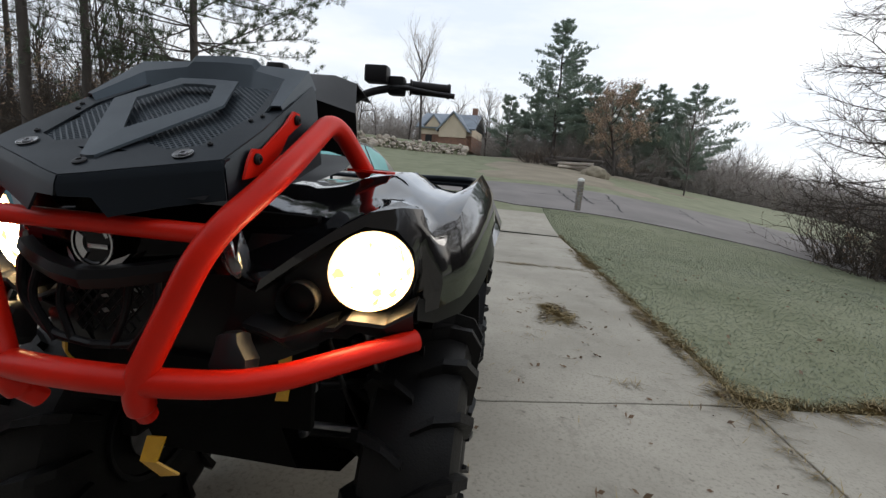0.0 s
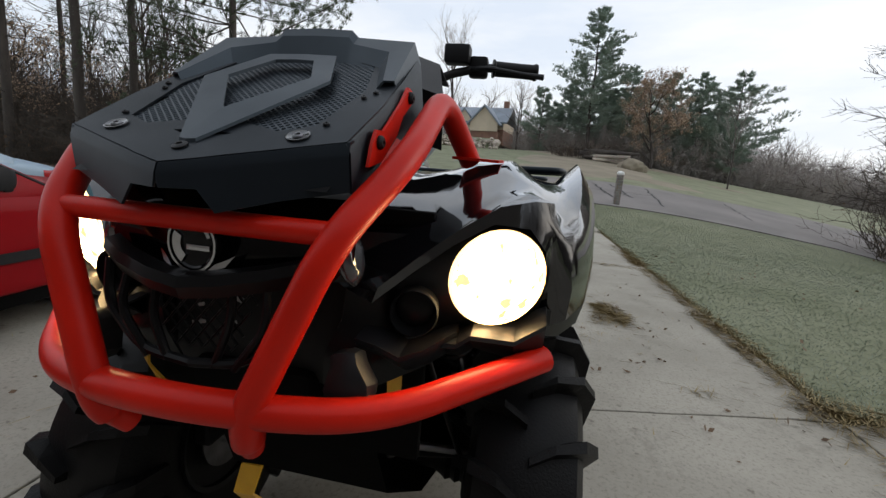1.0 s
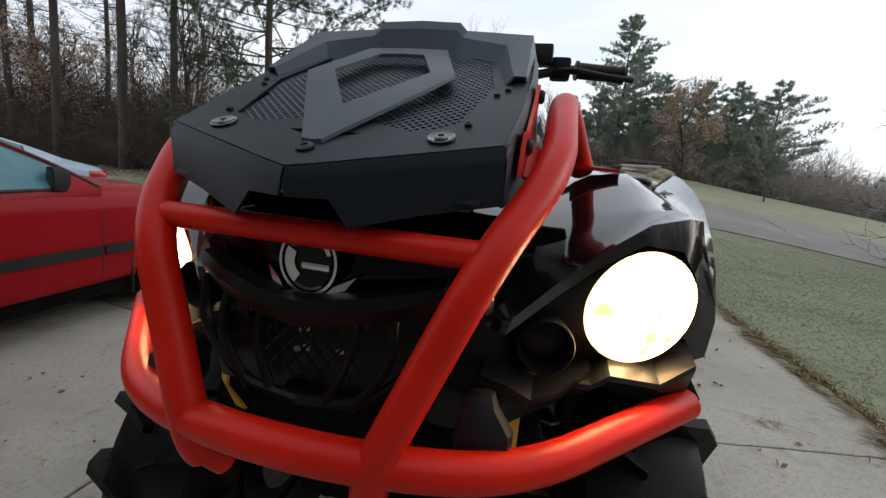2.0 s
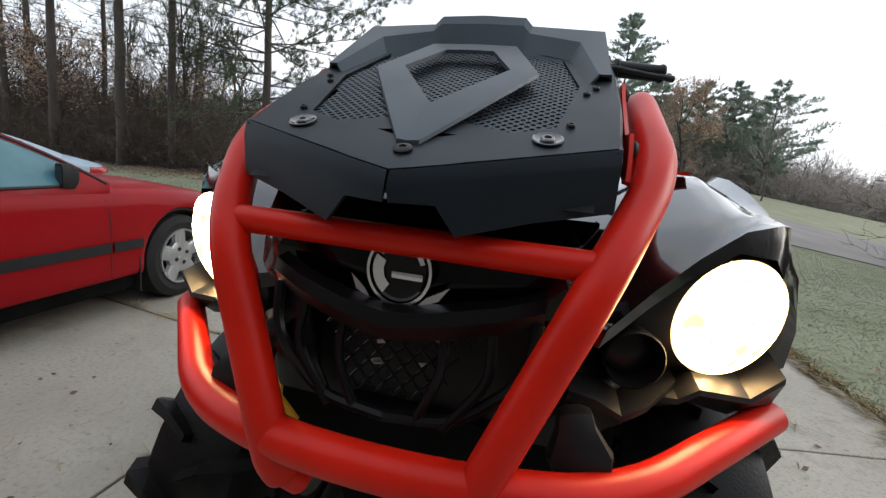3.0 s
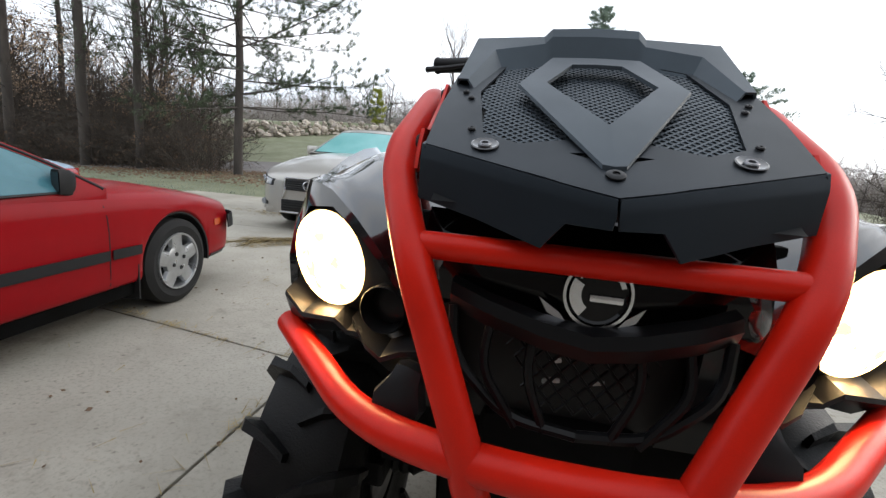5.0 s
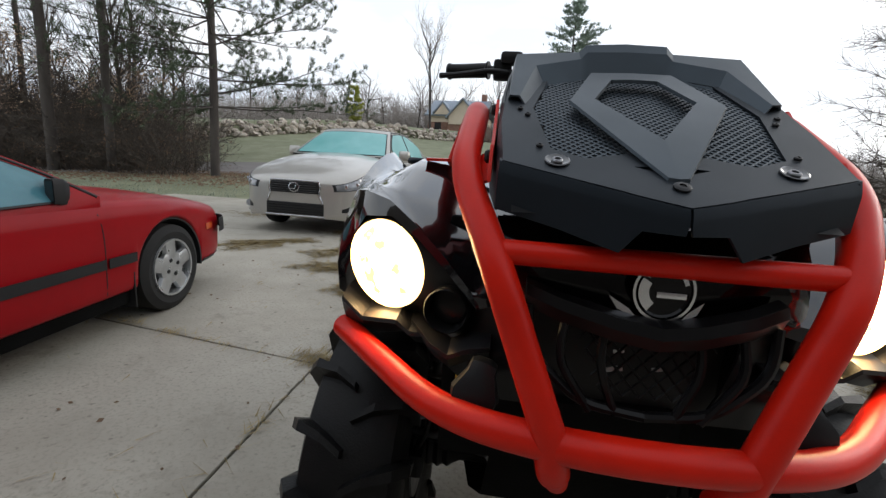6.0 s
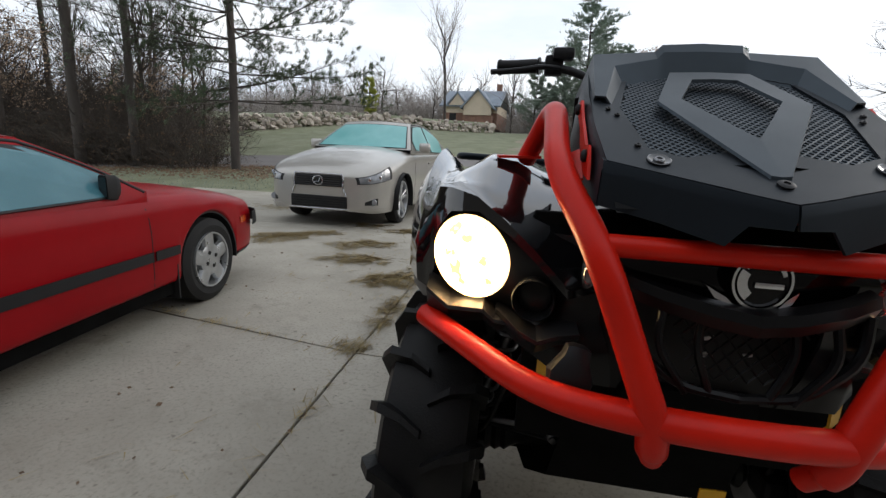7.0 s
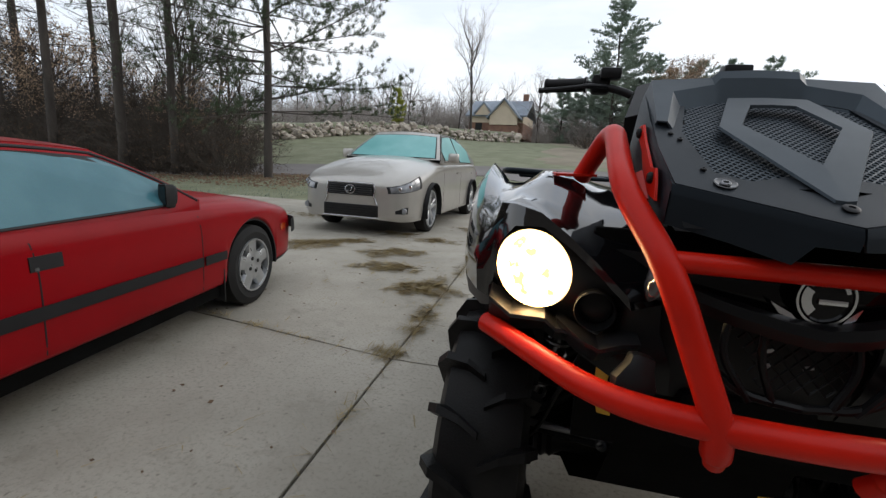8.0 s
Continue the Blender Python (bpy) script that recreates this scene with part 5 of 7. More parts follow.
SALOON = dict(ends=(-2.48, 2.37), axles=(1.44, -1.39), arch=0.368, axle_z=0.338, soft=0.07,
              under=[(-2.48, 0.40), (-2.2, 0.28), (-1.9, 0.22), (1.95, 0.20), (2.25, 0.205), (2.37, 0.23)],
              width=[(-2.48, 0.66), (-2.42, 0.76), (-2.2, 0.84), (-1.4, 0.905), (0, 0.90), (1.4, 0.912), (1.85, 0.895), (2.08, 0.855), (2.22, 0.785), (2.31, 0.68), (2.35, 0.56), (2.37, 0.42)],
              shoulder=[(-2.48, 0.84), (-1.8, 1.0), (-0.5, 1.0), (0.8, 0.975), (1.4, 0.915), (1.95, 0.815), (2.2, 0.745), (2.37, 0.66)],
              top=[(-2.48, 0.96), (-1.9, 1.10), (-0.8, 1.05), (0.7, 1.06), (1.0, 1.08), (1.5, 1.01), (2.0, 0.885), (2.25, 0.785), (2.34, 0.725), (2.37, 0.69)],
              cabin=dict(belt_w=0.85, roof_w=0.60, belt_z=1.02, roof_z=1.465, cowl_y=0.93, cowl_z=1.04, roof_a=0.18, roof_b=-0.95, tail_y=-1.78, tail_z=1.09, door_a=0.66, posts=[-0.42], door_b=-1.42, head=0.87, glass_label="teal frosted windscreen"))


def saloon(m, label, paint, glass, name):
    """A four-door saloon with a two-part grille."""
    t = thing(name, label, "car", m)
    b = part("body", car_body(SALOON), paint, t, "", 46)
    greenhouse(t, SALOON, paint, glass, TRIM_BLACK)
    part("underbody", box((1.46, 3.7, 0.16), (0, -0.05, 0.26), 0.03), TRIM_BLACK, t)
    for s in (-1, 1):
        for y in SALOON["axles"]:
            road_wheel(t, s * 0.80, y, 0.338, 0.262, s, "spokes")
            lin = lathe([(-0.16, 0.376), (0.075, 0.376), (0.075, 0.360), (-0.16, 0.360)], "X", 40, None, (s * 0.80, y, 0.338))
            bmesh.ops.delete(lin, geom=[f for f in lin.faces if len(f.verts) > 4 or f.calc_center_median().z < 0.24], context="FACES")
            part("arch_liner", lin, TRIM_BLACK, b, "", 40)
        mirror(t, s, 0.905, 0.62, 1.085, paint, paint, 0.150, 0.092)
        ys = [1.90, 1.97, 2.04, 2.10, 2.16, 2.21, 2.25, 2.28, 2.305, 2.325, 2.34, 2.35]
        high = lambda y: 0.800 - 0.150 * ((y - 1.90) / 0.45) ** 1.25
        low = lambda y: 0.655 - 0.075 * ((y - 1.90) / 0.45)
        rimm = part("headlight", on_body(SALOON, s, ys, lambda y: low(y) - 0.008, lambda y: high(y) + 0.008, 0.004), TRIM_BLACK, t, "clear unlit headlight", 50)
        part("headlight_lens", on_body(SALOON, s, ys[1:-1], low, high, 0.010), LENS_CLEAR, rimm, "clear wedge-shaped lens", 60)
        for y, z in ((2.285, 0.638), (2.17, 0.668)):
            x = flank(SALOON, y, z)
            part("headlight_bulb", lathe([(0, 0.030), (0.012, 0.026), (0.016, 0.001)], "Y", 18, None, (s * x, y + 0.012, z)), CHROME, rimm, "", 40)
        fg = part("fog_lamp_recess", on_body(SALOON, s, [2.20, 2.25, 2.29, 2.32], lambda y: 0.315, lambda y: 0.355 + 0.05 * min(1, max(0, (2.32 - y) / 0.08)), 0.006), TRIM_BLACK, t)
        x = flank(SALOON, 2.25, 0.35)
        part("fog_lamp", lathe([(-0.02, 0.045), (0.012, 0.043), (0.014, 0.036), (0.008, 0.034), (0.016, 0.001)], "Y", 20, None, (s * x, 2.262, 0.352)), LENS_CLEAR, fg, "", 40)
        part("bumper_wing", on_body(SALOON, s, [2.10, 2.18, 2.25, 2.30, 2.335, 2.355], lambda y: 0.262, lambda y: 0.285, 0.022, 2), paint, t, "", 50)
        for yy in (0.80, -0.40):
            seam(SALOON, b, s, yy, 0.27, 0.93)
            part("door_handle", box((0.03, 0.17, 0.03), (s * (flank(SALOON, yy - 0.95, 0.84) + 0.008), yy - 0.95, 0.84), 0.010), paint, t, "", 40)
        part("tail_lamp", on_body(SALOON, s, [-2.475, -2.45, -2.42, -2.36, -2.28, -2.2, -2.12], lambda y: 0.74, lambda y: 0.87, 0.008), LENS_RED, t, "red tail lamp", 50)
        part("tail_lamp", box((0.3, 0.03, 0.14), (s * 0.50, -2.485, 0.80), 0.012), LENS_RED, t, "", 40)
    up = part("upper_grille", box((0.70, 0.02, 0.145), (0, 2.372, 0.603), 0.012), TRIM_BLACK, t, "black upper grille")
    for k in range(5):
        z = 0.548 + k * 0.027
        part("grille_slat", box((0.66, 0.010, 0.007), (0, 2.386, z), 0.002), BLACK_GLOSS, up)
    lowg = part("lower_grille", box((0.84, 0.02, 0.155), (0, 2.368, 0.335), 0.014), TRIM_BLACK, t, "black lower grille")
    for k in range(4):
        z = 0.29 + k * 0.032
        part("grille_slat", box((0.80, 0.010, 0.006), (0, 2.382, z), 0.002), BLACK_GLOSS, lowg)
    bm = bmesh.new()
    for s in (-1, 1):
        sweep(rounded([(s * 0.345, 2.376, 0.688), (s * 0.372, 2.374, 0.60), (s * 0.352, 2.380, 0.525), (s * 0.40, 2.372, 0.42)], 0.04, 5), 0.012, 8, bm)
    sweep([(x * 0.355, 2.378, 0.690) for x in (-1, -0.5, 0, 0.5, 1)], 0.007, 8, bm)
    sweep([(x * 0.43, 2.374, 0.245) for x in (-1, -0.5, 0, 0.5, 1)], 0.009, 8, bm)
    part("grille_surround", bm, CHROME, t, "chrome grille surround", 50)
    bm = sweep([(0.072 * math.cos(2 * math.pi * k / 28), 2.396, 0.605 + 0.055 * math.sin(2 * math.pi * k / 28)) for k in range(29)], 0.009, 6, None, False)
    sweep([(-0.03, 2.396, 0.635), (-0.015, 2.396, 0.585), (0.05, 2.396, 0.585)], 0.008, 6, bm)
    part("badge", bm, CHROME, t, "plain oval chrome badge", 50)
    return t


saloon(pose(-2.96, 7.80, 0, 0, 0, 177) @ Matrix.Diagonal((1.06, 1.06, 1.13, 1)), "champagne saloon car with teal frosted glass parked on concrete", CAR_SILVER, FROST_GLASS, "saloon_car")
saloon(pose(-7.2, 2.30, 0, 0, 0, 180) @ Matrix.Diagonal((0.93, 1.05, 0.75, 1)), "pale blue saloon car parked beyond the red hatchback", CAR_BLUE, BLUE_GLASS, "saloon_car")

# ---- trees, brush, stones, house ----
# Haze over the far woods is put into this pale twig colour.
HAZE_TWIG = mat("hazed_bare_twigs", (0.33, 0.295, 0.272), (0.245, 0.218, 0.202), 0.9, 0, 2, 20, 0.2, 0.005)
BRUSH = mat("brown_brush", (0.080, 0.063, 0.049), (0.048, 0.038, 0.030), 0.9, 0, 1.2, 20, 0.2, 0.005)
NEEDLE = mat("pine_needles", (0.055, 0.085, 0.042), (0.085, 0.11, 0.062), 0.75, 0, 1.5, 30, 0.1, 0.004)
# Paler and greyer than NEEDLE: distance haze is put into this colour.
HAZE_NEEDLE = mat("hazed_pine_needles", (0.20, 0.265, 0.212), (0.29, 0.345, 0.285), 0.8, 0, 0.8, 10, 0.1, 0.01)
DEAD_LEAF = mat("dead_brown_leaves", (0.17, 0.105, 0.06), (0.11, 0.07, 0.042), 0.85, 0, 1.0, 20, 0.1, 0.004)
OAK_LEAF = mat("dry_oak_leaves", (0.40, 0.285, 0.19), (0.30, 0.21, 0.145), 0.85, 0, 1.0, 20, 0.1, 0.004)
STRAW = mat("fallen_pine_straw", (0.33, 0.255, 0.12), (0.23, 0.17, 0.08), 0.9, 0, 6, 60, 0.1, 0.003)
STONE = mat("pale_fieldstone", (0.46, 0.405, 0.335), (0.31, 0.268, 0.225), 0.85, 0, 1.6, 18, 0.5, 0.02, piece=0.25)
BLADE = mat("frosted_grass_blades", (0.20, 0.238, 0.18), (0.285, 0.32, 0.272), 0.8, 0, 0.7, 30, 0.1, 0.003)
DRY_GRASS = mat("dry_grass", (0.27, 0.21, 0.11), (0.19, 0.145, 0.08), 0.85, 0, 3, 40, 0.1, 0.003)
SHINGLE = mat("blue_grey_shingles", (0.25, 0.29, 0.34), (0.20, 0.23, 0.27), 0.8, 0, 0.8, 6, 0.4, 0.02)
SIDING = mat("tan_siding", (0.58, 0.49, 0.37), (0.52, 0.44, 0.33), 0.75, 0, 1, 20, 0.2, 0.005)
BRICK = mat("red_brown_brick", (0.24, 0.13, 0.09), (0.18, 0.10, 0.075), 0.85, 0, 2, 14, 0.4, 0.01)
GOLD = mat("yellow_green_needles", (0.38, 0.40, 0.08), (0.30, 0.33, 0.07), 0.8, 0, 3, 30, 0.1, 0.004)
PLASTER = mat("brown_wall_paint", (0.19, 0.17, 0.155), (0.16, 0.145, 0.13), 0.8, 0, 0.7, 30, 0.2, 0.004)


class Mesh:
    """Collects limbs, leaves and blades as plain faces."""
    def __init__(self):
        self.v, self.f = [], []

    def limb(self, pts, r0, r1, n=5):
        base = len(self.v)
        m = len(pts)
        side = None
        for i, p in enumerate(pts):
            d = (pts[min(i + 1, m - 1)] - pts[max(i - 1, 0)]).normalized()
            side = d.orthogonal().normalized() if side is None else (side - d * side.dot(d)).normalized()
            up = d.cross(side)
            r = r0 + (r1 - r0) * i / (m - 1)
            for k in range(n):
                a = 2 * math.pi * k / n
                self.v.append(p + (side * math.cos(a) + up * math.sin(a)) * r)
        for i in range(m - 1):
            for k in range(n):
                a, b = base + i * n + k, base + i * n + (k + 1) % n
                self.f.append((a, b, b + n, a + n))
        self.f.append(tuple(base + (m - 1) * n + k for k in range(n)))

    def blade(self, p, d, w):
        b = len(self.v)
        s = d.cross(Vector((0.3, 0.5, 0.8))).normalized() * w
        self.v += [p - s, p + s, p + d]
        self.f.append((b, b + 1, b + 2))

    def leaf(self, p, d, w):
        b = len(self.v)
        s = d.cross(Vector((0.6, -0.3, 0.7))).normalized() * w
        self.v += [p, p + d * 0.5 + s, p + d, p + d * 0.5 - s]
        self.f.append((b, b + 1, b + 2, b + 3))

    def done(self, name, material, parent=None, label="", smooth=False):
        me = bpy.data.meshes.new(name)
        me.from_pydata(self.v, [], self.f)
        me.materials.append(material)
        if smooth:
            me.shade_smooth()
        ob = new(name, me)
        ob.parent = parent
        return tagged(ob, label)


def rv(rnd, s=1.0):
    return Vector((rnd.gauss(0, 1), rnd.gauss(0, 1), rnd.gauss(0, 1))) * s


def bend(rnd, p, d, length, n, wob, lift=0.0):
    """A wandering polyline."""
    out = [p.copy()]
    d = d.normalized()
    for _ in range(n):
        d = (d + rv(rnd, wob) + Vector((0, 0, lift))).normalized()
        out.append(out[-1] + d * length / n)
    return out


def bare_tree(seed, h, label, upright=0.5, depth=4, material=HAZE_TWIG, r=None, leaves=0, low=3):
    rnd = random.Random(seed)
    t = thing("bare_tree", label, "tree")
    wood, twigs, lv = Mesh(), Mesh(), Mesh()
    r = r or h * 0.013
    trunk = bend(rnd, Vector((0, 0, -0.3)), Vector((0, 0, 1)), h * 0.75, 8, 0.05)
    wood.limb(trunk, r, r * 0.35, 7)

    def grow(p, d, length, rad, level):
        pts = bend(rnd, p, d, length, 4, 0.14, 0.06)
        (wood if level < 2 else twigs).limb(pts, rad, rad * 0.35, 5 if level < 2 else 3)
        if level >= depth:
            for _ in range(leaves):
                lv.leaf(pts[rnd.randint(1, 4)] + rv(rnd, 0.012 * h), rv(rnd, 0.009 * h), 0.0045 * h)
            return
        for k in range(rnd.randint(3, 5) if level < depth - 1 else rnd.randint(3, 4)):
            i = rnd.randint(1, 4)
            dd = (pts[i] - pts[i - 1]).normalized()
            grow(pts[i], (dd + rv(rnd, 0.45) + Vector((0, 0, 0.25 * upright))), length * rnd.uniform(0.45, 0.68), max(rad * 0.45, 0.006), level + 1)

    for k in range(11 if low > 2 else 17):
        i = rnd.randint(low, 8)
        a = k * 2.4 + rnd.uniform(-0.4, 0.4)
        grow(trunk[i], Vector((math.cos(a), math.sin(a), upright * 2.2)), h * rnd.uniform(0.22, 0.36) * (1.15 - i / 16), r * 0.38, 1)
    wood.done("trunk", BARK if material is HAZE_TWIG else material, t, "", True)
    twigs.done("crown", material, t)
    if leaves:
        lv.done("leaves", OAK_LEAF, t, "dry brown leaves still hanging")
    return t


def near_pine(seed, h, label, first, reach, lean=(0, 0), dense=1.0, r=0.15):
    """A forest pine: tall bare trunk, level limbs with needle tufts."""
    rnd = random.Random(seed)
    t = thing("pine_tree", label, "tree")
    wood, limbs, green = Mesh(), Mesh(), Mesh()
    trunk = [Vector((lean[0] * k / 14 + rnd.gauss(0, 0.015), lean[1] * k / 14 + rnd.gauss(0, 0.015), -0.3 + (h + 0.3) * k / 14)) for k in range(15)]
    wood.limb(trunk, r, r * 0.3, 12)
    z = 0.8
    while z < h - 0.4:
        p = trunk[0].lerp(trunk[-1], (z + 0.3) / (h + 0.3))
        live = z > first
        for k in range(rnd.randint(3, 5) if live and dense > 0.9 else rnd.randint(2, 4) if live else rnd.randint(1, 3)):
            a = rnd.uniform(0, 2 * math.pi)
            L = (reach * rnd.uniform(0.6, 1.0) * min(1, (h - z) / (h * 0.5) + 0.25)) if live else rnd.uniform(0.4, 2.2)
            d = Vector((math.cos(a), math.sin(a), rnd.uniform(-0.12, 0.15)))
            pts = bend(rnd, p, d, L, 7, 0.05, 0.015)
            limbs.limb(pts, r * 0.2 if live else r * 0.1, 0.009, 4)
            for i in range(2, 8):
                for _ in range((3 if dense > 0.9 else 2) if live else 1):
                    if not live and rnd.random() < 0.45:
                        continue
                    sd = (pts[i] - pts[i - 1]).normalized()
                    side = (sd + rv(rnd, 0.55) + Vector((0, 0, 0.1)))
                    sub = bend(rnd, pts[i], side, rnd.uniform(0.3, 0.85), 3, 0.12, 0.05)
                    limbs.limb(sub, 0.008, 0.004, 3)
                    if live and rnd.random() < dense:
                        for q_ in (sub[1], sub[2], sub[3], sub[3]):
                            dd = (sub[3] - sub[1]).normalized()
                            for _ in range(14):
                                green.blade(q_ + rv(rnd, 0.03), (dd * 0.6 + rv(rnd, 0.5) + Vector((0, 0, 0.3))).normalized() * rnd.uniform(0.12, 0.2), 0.010)
        z += rnd.uniform(0.28, 0.5)
    wood.done("trunk", BARK, t, "", True)
    limbs.done("limb_frame", BARK, t)
    green.done("crown", NEEDLE, t)
    return t


def far_pine(seed, h, label, wide=0.2, start=0.12, material=HAZE_NEEDLE):
    """A garden pine seen far off: whorls of drooping limbs carrying many tufts."""
    rnd = random.Random(seed)
    t = thing("pine_tree", label, "tree")
    wood, green = Mesh(), Mesh()
    wood.limb([Vector((rnd.gauss(0, 0.04), rnd.gauss(0, 0.04), -0.4 + (h + 0.4) * k / 8)) for k in range(9)], h * 0.016, 0.02, 7)
    z = h * start
    while z < h - 0.15:
        f = (z / h - start) / (1 - start)
        reach = h * wide * 1.45 * (1 - f) ** 0.7 * min(1, 0.55 + 2.2 * f) * (0.72 + 0.28 * math.sin(z * 1.9 + seed)) + 0.2
        for k in range(rnd.randint(5, 8)):
            a = rnd.uniform(0, 2 * math.pi)
            L = reach * rnd.uniform(0.5, 1.1)
            pts = bend(rnd, Vector((0, 0, z + rnd.uniform(-0.1, 0.1))), Vector((math.cos(a), math.sin(a), rnd.uniform(0.0, 0.22))), L, 5, 0.07, 0.07)
            wood.limb(pts, 0.03, 0.008, 3)
            for _ in range(int(15 * L) + 8):
                u = 0.15 + 0.85 * math.sqrt(rnd.random())
                i = min(int(u * 5), 4)
                c = pts[i].lerp(pts[i + 1], u * 5 - i) + Vector((rnd.gauss(0, 0.07 * L + 0.03), rnd.gauss(0, 0.07 * L + 0.03), rnd.gauss(0.02, 0.05)))
                dd = (pts[i + 1] - pts[i]).normalized()
                for _ in range(5):
                    green.blade(c, (dd * 0.7 + rv(rnd, 0.5) + Vector((0, 0, 0.3))).normalized() * rnd.uniform(0.2, 0.36), 0.030)
        z += rnd.uniform(0.36, 0.60)
    wood.done("trunk", BARK, t, "", True)
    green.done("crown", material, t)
    return t


def brush(seed, h, wide, label, stems=55, material=BRUSH, leaves=0, thick=1.0):
    """A thicket of thin stems and twigs."""
    rnd = random.Random(seed)
    t = thing("brush", label, "shrub")
    m, lv = Mesh(), Mesh()
    for k in range(stems):
        a, rr = rnd.uniform(0, 6.28), wide * math.sqrt(rnd.random())
        p = Vector((rr * math.cos(a), rr * math.sin(a), -0.15))
        L = h * rnd.uniform(0.45, 1.0)
        pts = bend(rnd, p, Vector((math.cos(a) * 0.35, math.sin(a) * 0.35, 1)) + rv(rnd, 0.35), L, 6, 0.2)
        m.limb(pts, rnd.uniform(0.008, 0.022) * thick, 0.004 * thick, 3)
        for i in range(1, 7):
            for _ in range(3):
                sub = bend(rnd, pts[i], (pts[i] - pts[i - 1]).normalized() + rv(rnd, 0.6), L * rnd.uniform(0.1, 0.3), 3, 0.2, 0.03)
                m.limb(sub, 0.006 * thick, 0.003 * thick, 3)
                if leaves and rnd.random() < leaves:
                    for _ in range(3):
                        lv.leaf(sub[-1] + rv(rnd, 0.05), rv(rnd, 0.05), 0.022)
    m.done("thicket", material, t)
    if lv.f:
        lv.done("leaves", DEAD_LEAF, t, "a few dead brown leaves")
    return t


def at(x, y, s=1.0, turn=0.0, dz=0.0):
    return Matrix.Translation((x, y, height(x, y) + dz)) @ Matrix.Rotation(turn, 4, "Z") @ Matrix.Scale(s, 4)


def place(ob, m):
    ob.matrix_world = m
    return ob


def spread(proto, spots, group):
    """Copies of a thing at (x, y, scale, turn)."""
    tagged(proto, group=group)
    for i, (x, y, s, a) in enumerate(spots):
        if i == 0:
            proto.matrix_world = at(x, y, s, a)
        else:
            c = copy_thing(proto, at(x, y, 1.0, a))
            c.matrix_world = at(x, y, s, a)


rnd = random.Random(11)


def wooded(spots, edge=1.6):
    """Those spots that lie within the wood, short of the gap beside its last pine."""
    return [p for p in spots if p[0] + edge * p[2] < -0.70 * (p[1] + 0.9)]


# tall pines at the edge of the wood
WOOD = "tall pine with a bare dark trunk at the wood edge"
place(near_pine(31, 15.0, "tall pine with long level limbs at the wood edge", 2.3, 5.4, (0.1, 0.2), 1.0, 0.165), at(-10.66, 14.2))
place(near_pine(32, 21.5, WOOD, 7.6, 3.4, (0.35, 0.1), 0.8, 0.15), at(-14.75, 14.0))
place(near_pine(33, 22.5, WOOD, 7.4, 3.4, (0.2, 0.1), 0.8, 0.19), at(-16.75, 13.6))
place(near_pine(34, 22.0, "tall dark-trunked pine standing among brush", 7.2, 3.4, (0.5, 0.1), 0.8, 0.18), at(-20.6, 13.8))
place(near_pine(35, 21.0, "tall dark-trunked pine standing among brush", 7.2, 3.4, (0.1, 0.1), 0.8, 0.16), at(-24.6, 14.6))
p5 = near_pine(36, 23.0, "tall pine deeper in the bare wood", 9.5, 3.4, (0.3, 0.1), 0.8, 0.17)
spread(p5, [(-30, 23.5, 1, 0), (-36, 19, 1, 2), (-28, 18, 1.05, 4), (-33, 21, 1, 1), (-30.5, 16.4, 1.0, 5.2)], "pines in the wood")
# bare trees and brush of the wood
b1 = bare_tree(41, 9.0, "slender bare tree in the leafless wood", 0.7, 4, BRUSH)
spread(b1, wooded([(-13 - rnd.uniform(0, 20), 16 + rnd.uniform(0, 12), rnd.uniform(0.7, 1.15), rnd.uniform(0, 6)) for _ in range(11)], 2.0), "bare trees of the wood")
b2 = bare_tree(42, 7.5, "bare branching tree in the leafless wood", 0.35, 4, BRUSH)
spread(b2, wooded([(-12 - rnd.uniform(0, 24), 15.5 + rnd.uniform(0, 10), rnd.uniform(0.7, 1.2), rnd.uniform(0, 6)) for _ in range(6)] + [(-22.5 - 2.6 * i, 17 + rnd.uniform(0, 5), rnd.uniform(0.75, 1.1), rnd.uniform(0, 6)) for i in range(5)], 2.0), "bare trees of the wood")
b3 = bare_tree(43, 6.5, "bare tree holding brown leaves in the wood", 0.4, 4, BRUSH, None, 3)
spread(b3, [(-22.5, 15.2, 1.0, 1), (-25, 17, 1.2, 2), (-15.8, 16, 0.75, 3), (-29, 16, 1.1, 4), (-20, 17.5, 0.9, 5), (-23.4, 15.8, 1.1, 0.5), (-31.5, 17, 1.2, 3.7)], "leafy bare trees")
k1 = brush(51, 3.0, 1.5, "tangled leafless brush at the wood edge", 60, BRUSH, 0.05)
k2 = brush(52, 2.4, 1.3, "low brown brush at the wood edge", 60, BRUSH, 0.12)
spread(k1, wooded([(-11.6 - i * 1.25 + rnd.uniform(-0.5, 0.5), 15.2 + rnd.uniform(-0.3, 1.2), rnd.uniform(0.8, 1.25), rnd.uniform(0, 6)) for i in range(18)] + [(-12 - i * 1.6, 18 + rnd.uniform(-0.5, 1.5), rnd.uniform(1.0, 1.5), rnd.uniform(0, 6)) for i in range(16)] + [(-13 - i * 2.2, 22 + rnd.uniform(-0.5, 2), rnd.uniform(1.5, 2.2), rnd.uniform(0, 6)) for i in range(14)] + [(-16.5 - 1.8 * i, 19.8 + rnd.uniform(-0.6, 1.2), rnd.uniform(1.3, 2.0), rnd.uniform(0, 6)) for i in range(13)]), "brush of the wood")
spread(k2, wooded([(-11.3 - i * 1.1 + rnd.uniform(-0.4, 0.4), 14.4 + rnd.uniform(-0.2, 0.8), rnd.uniform(0.55, 1.0), rnd.uniform(0, 6)) for i in range(18)], 1.2), "brush of the wood")

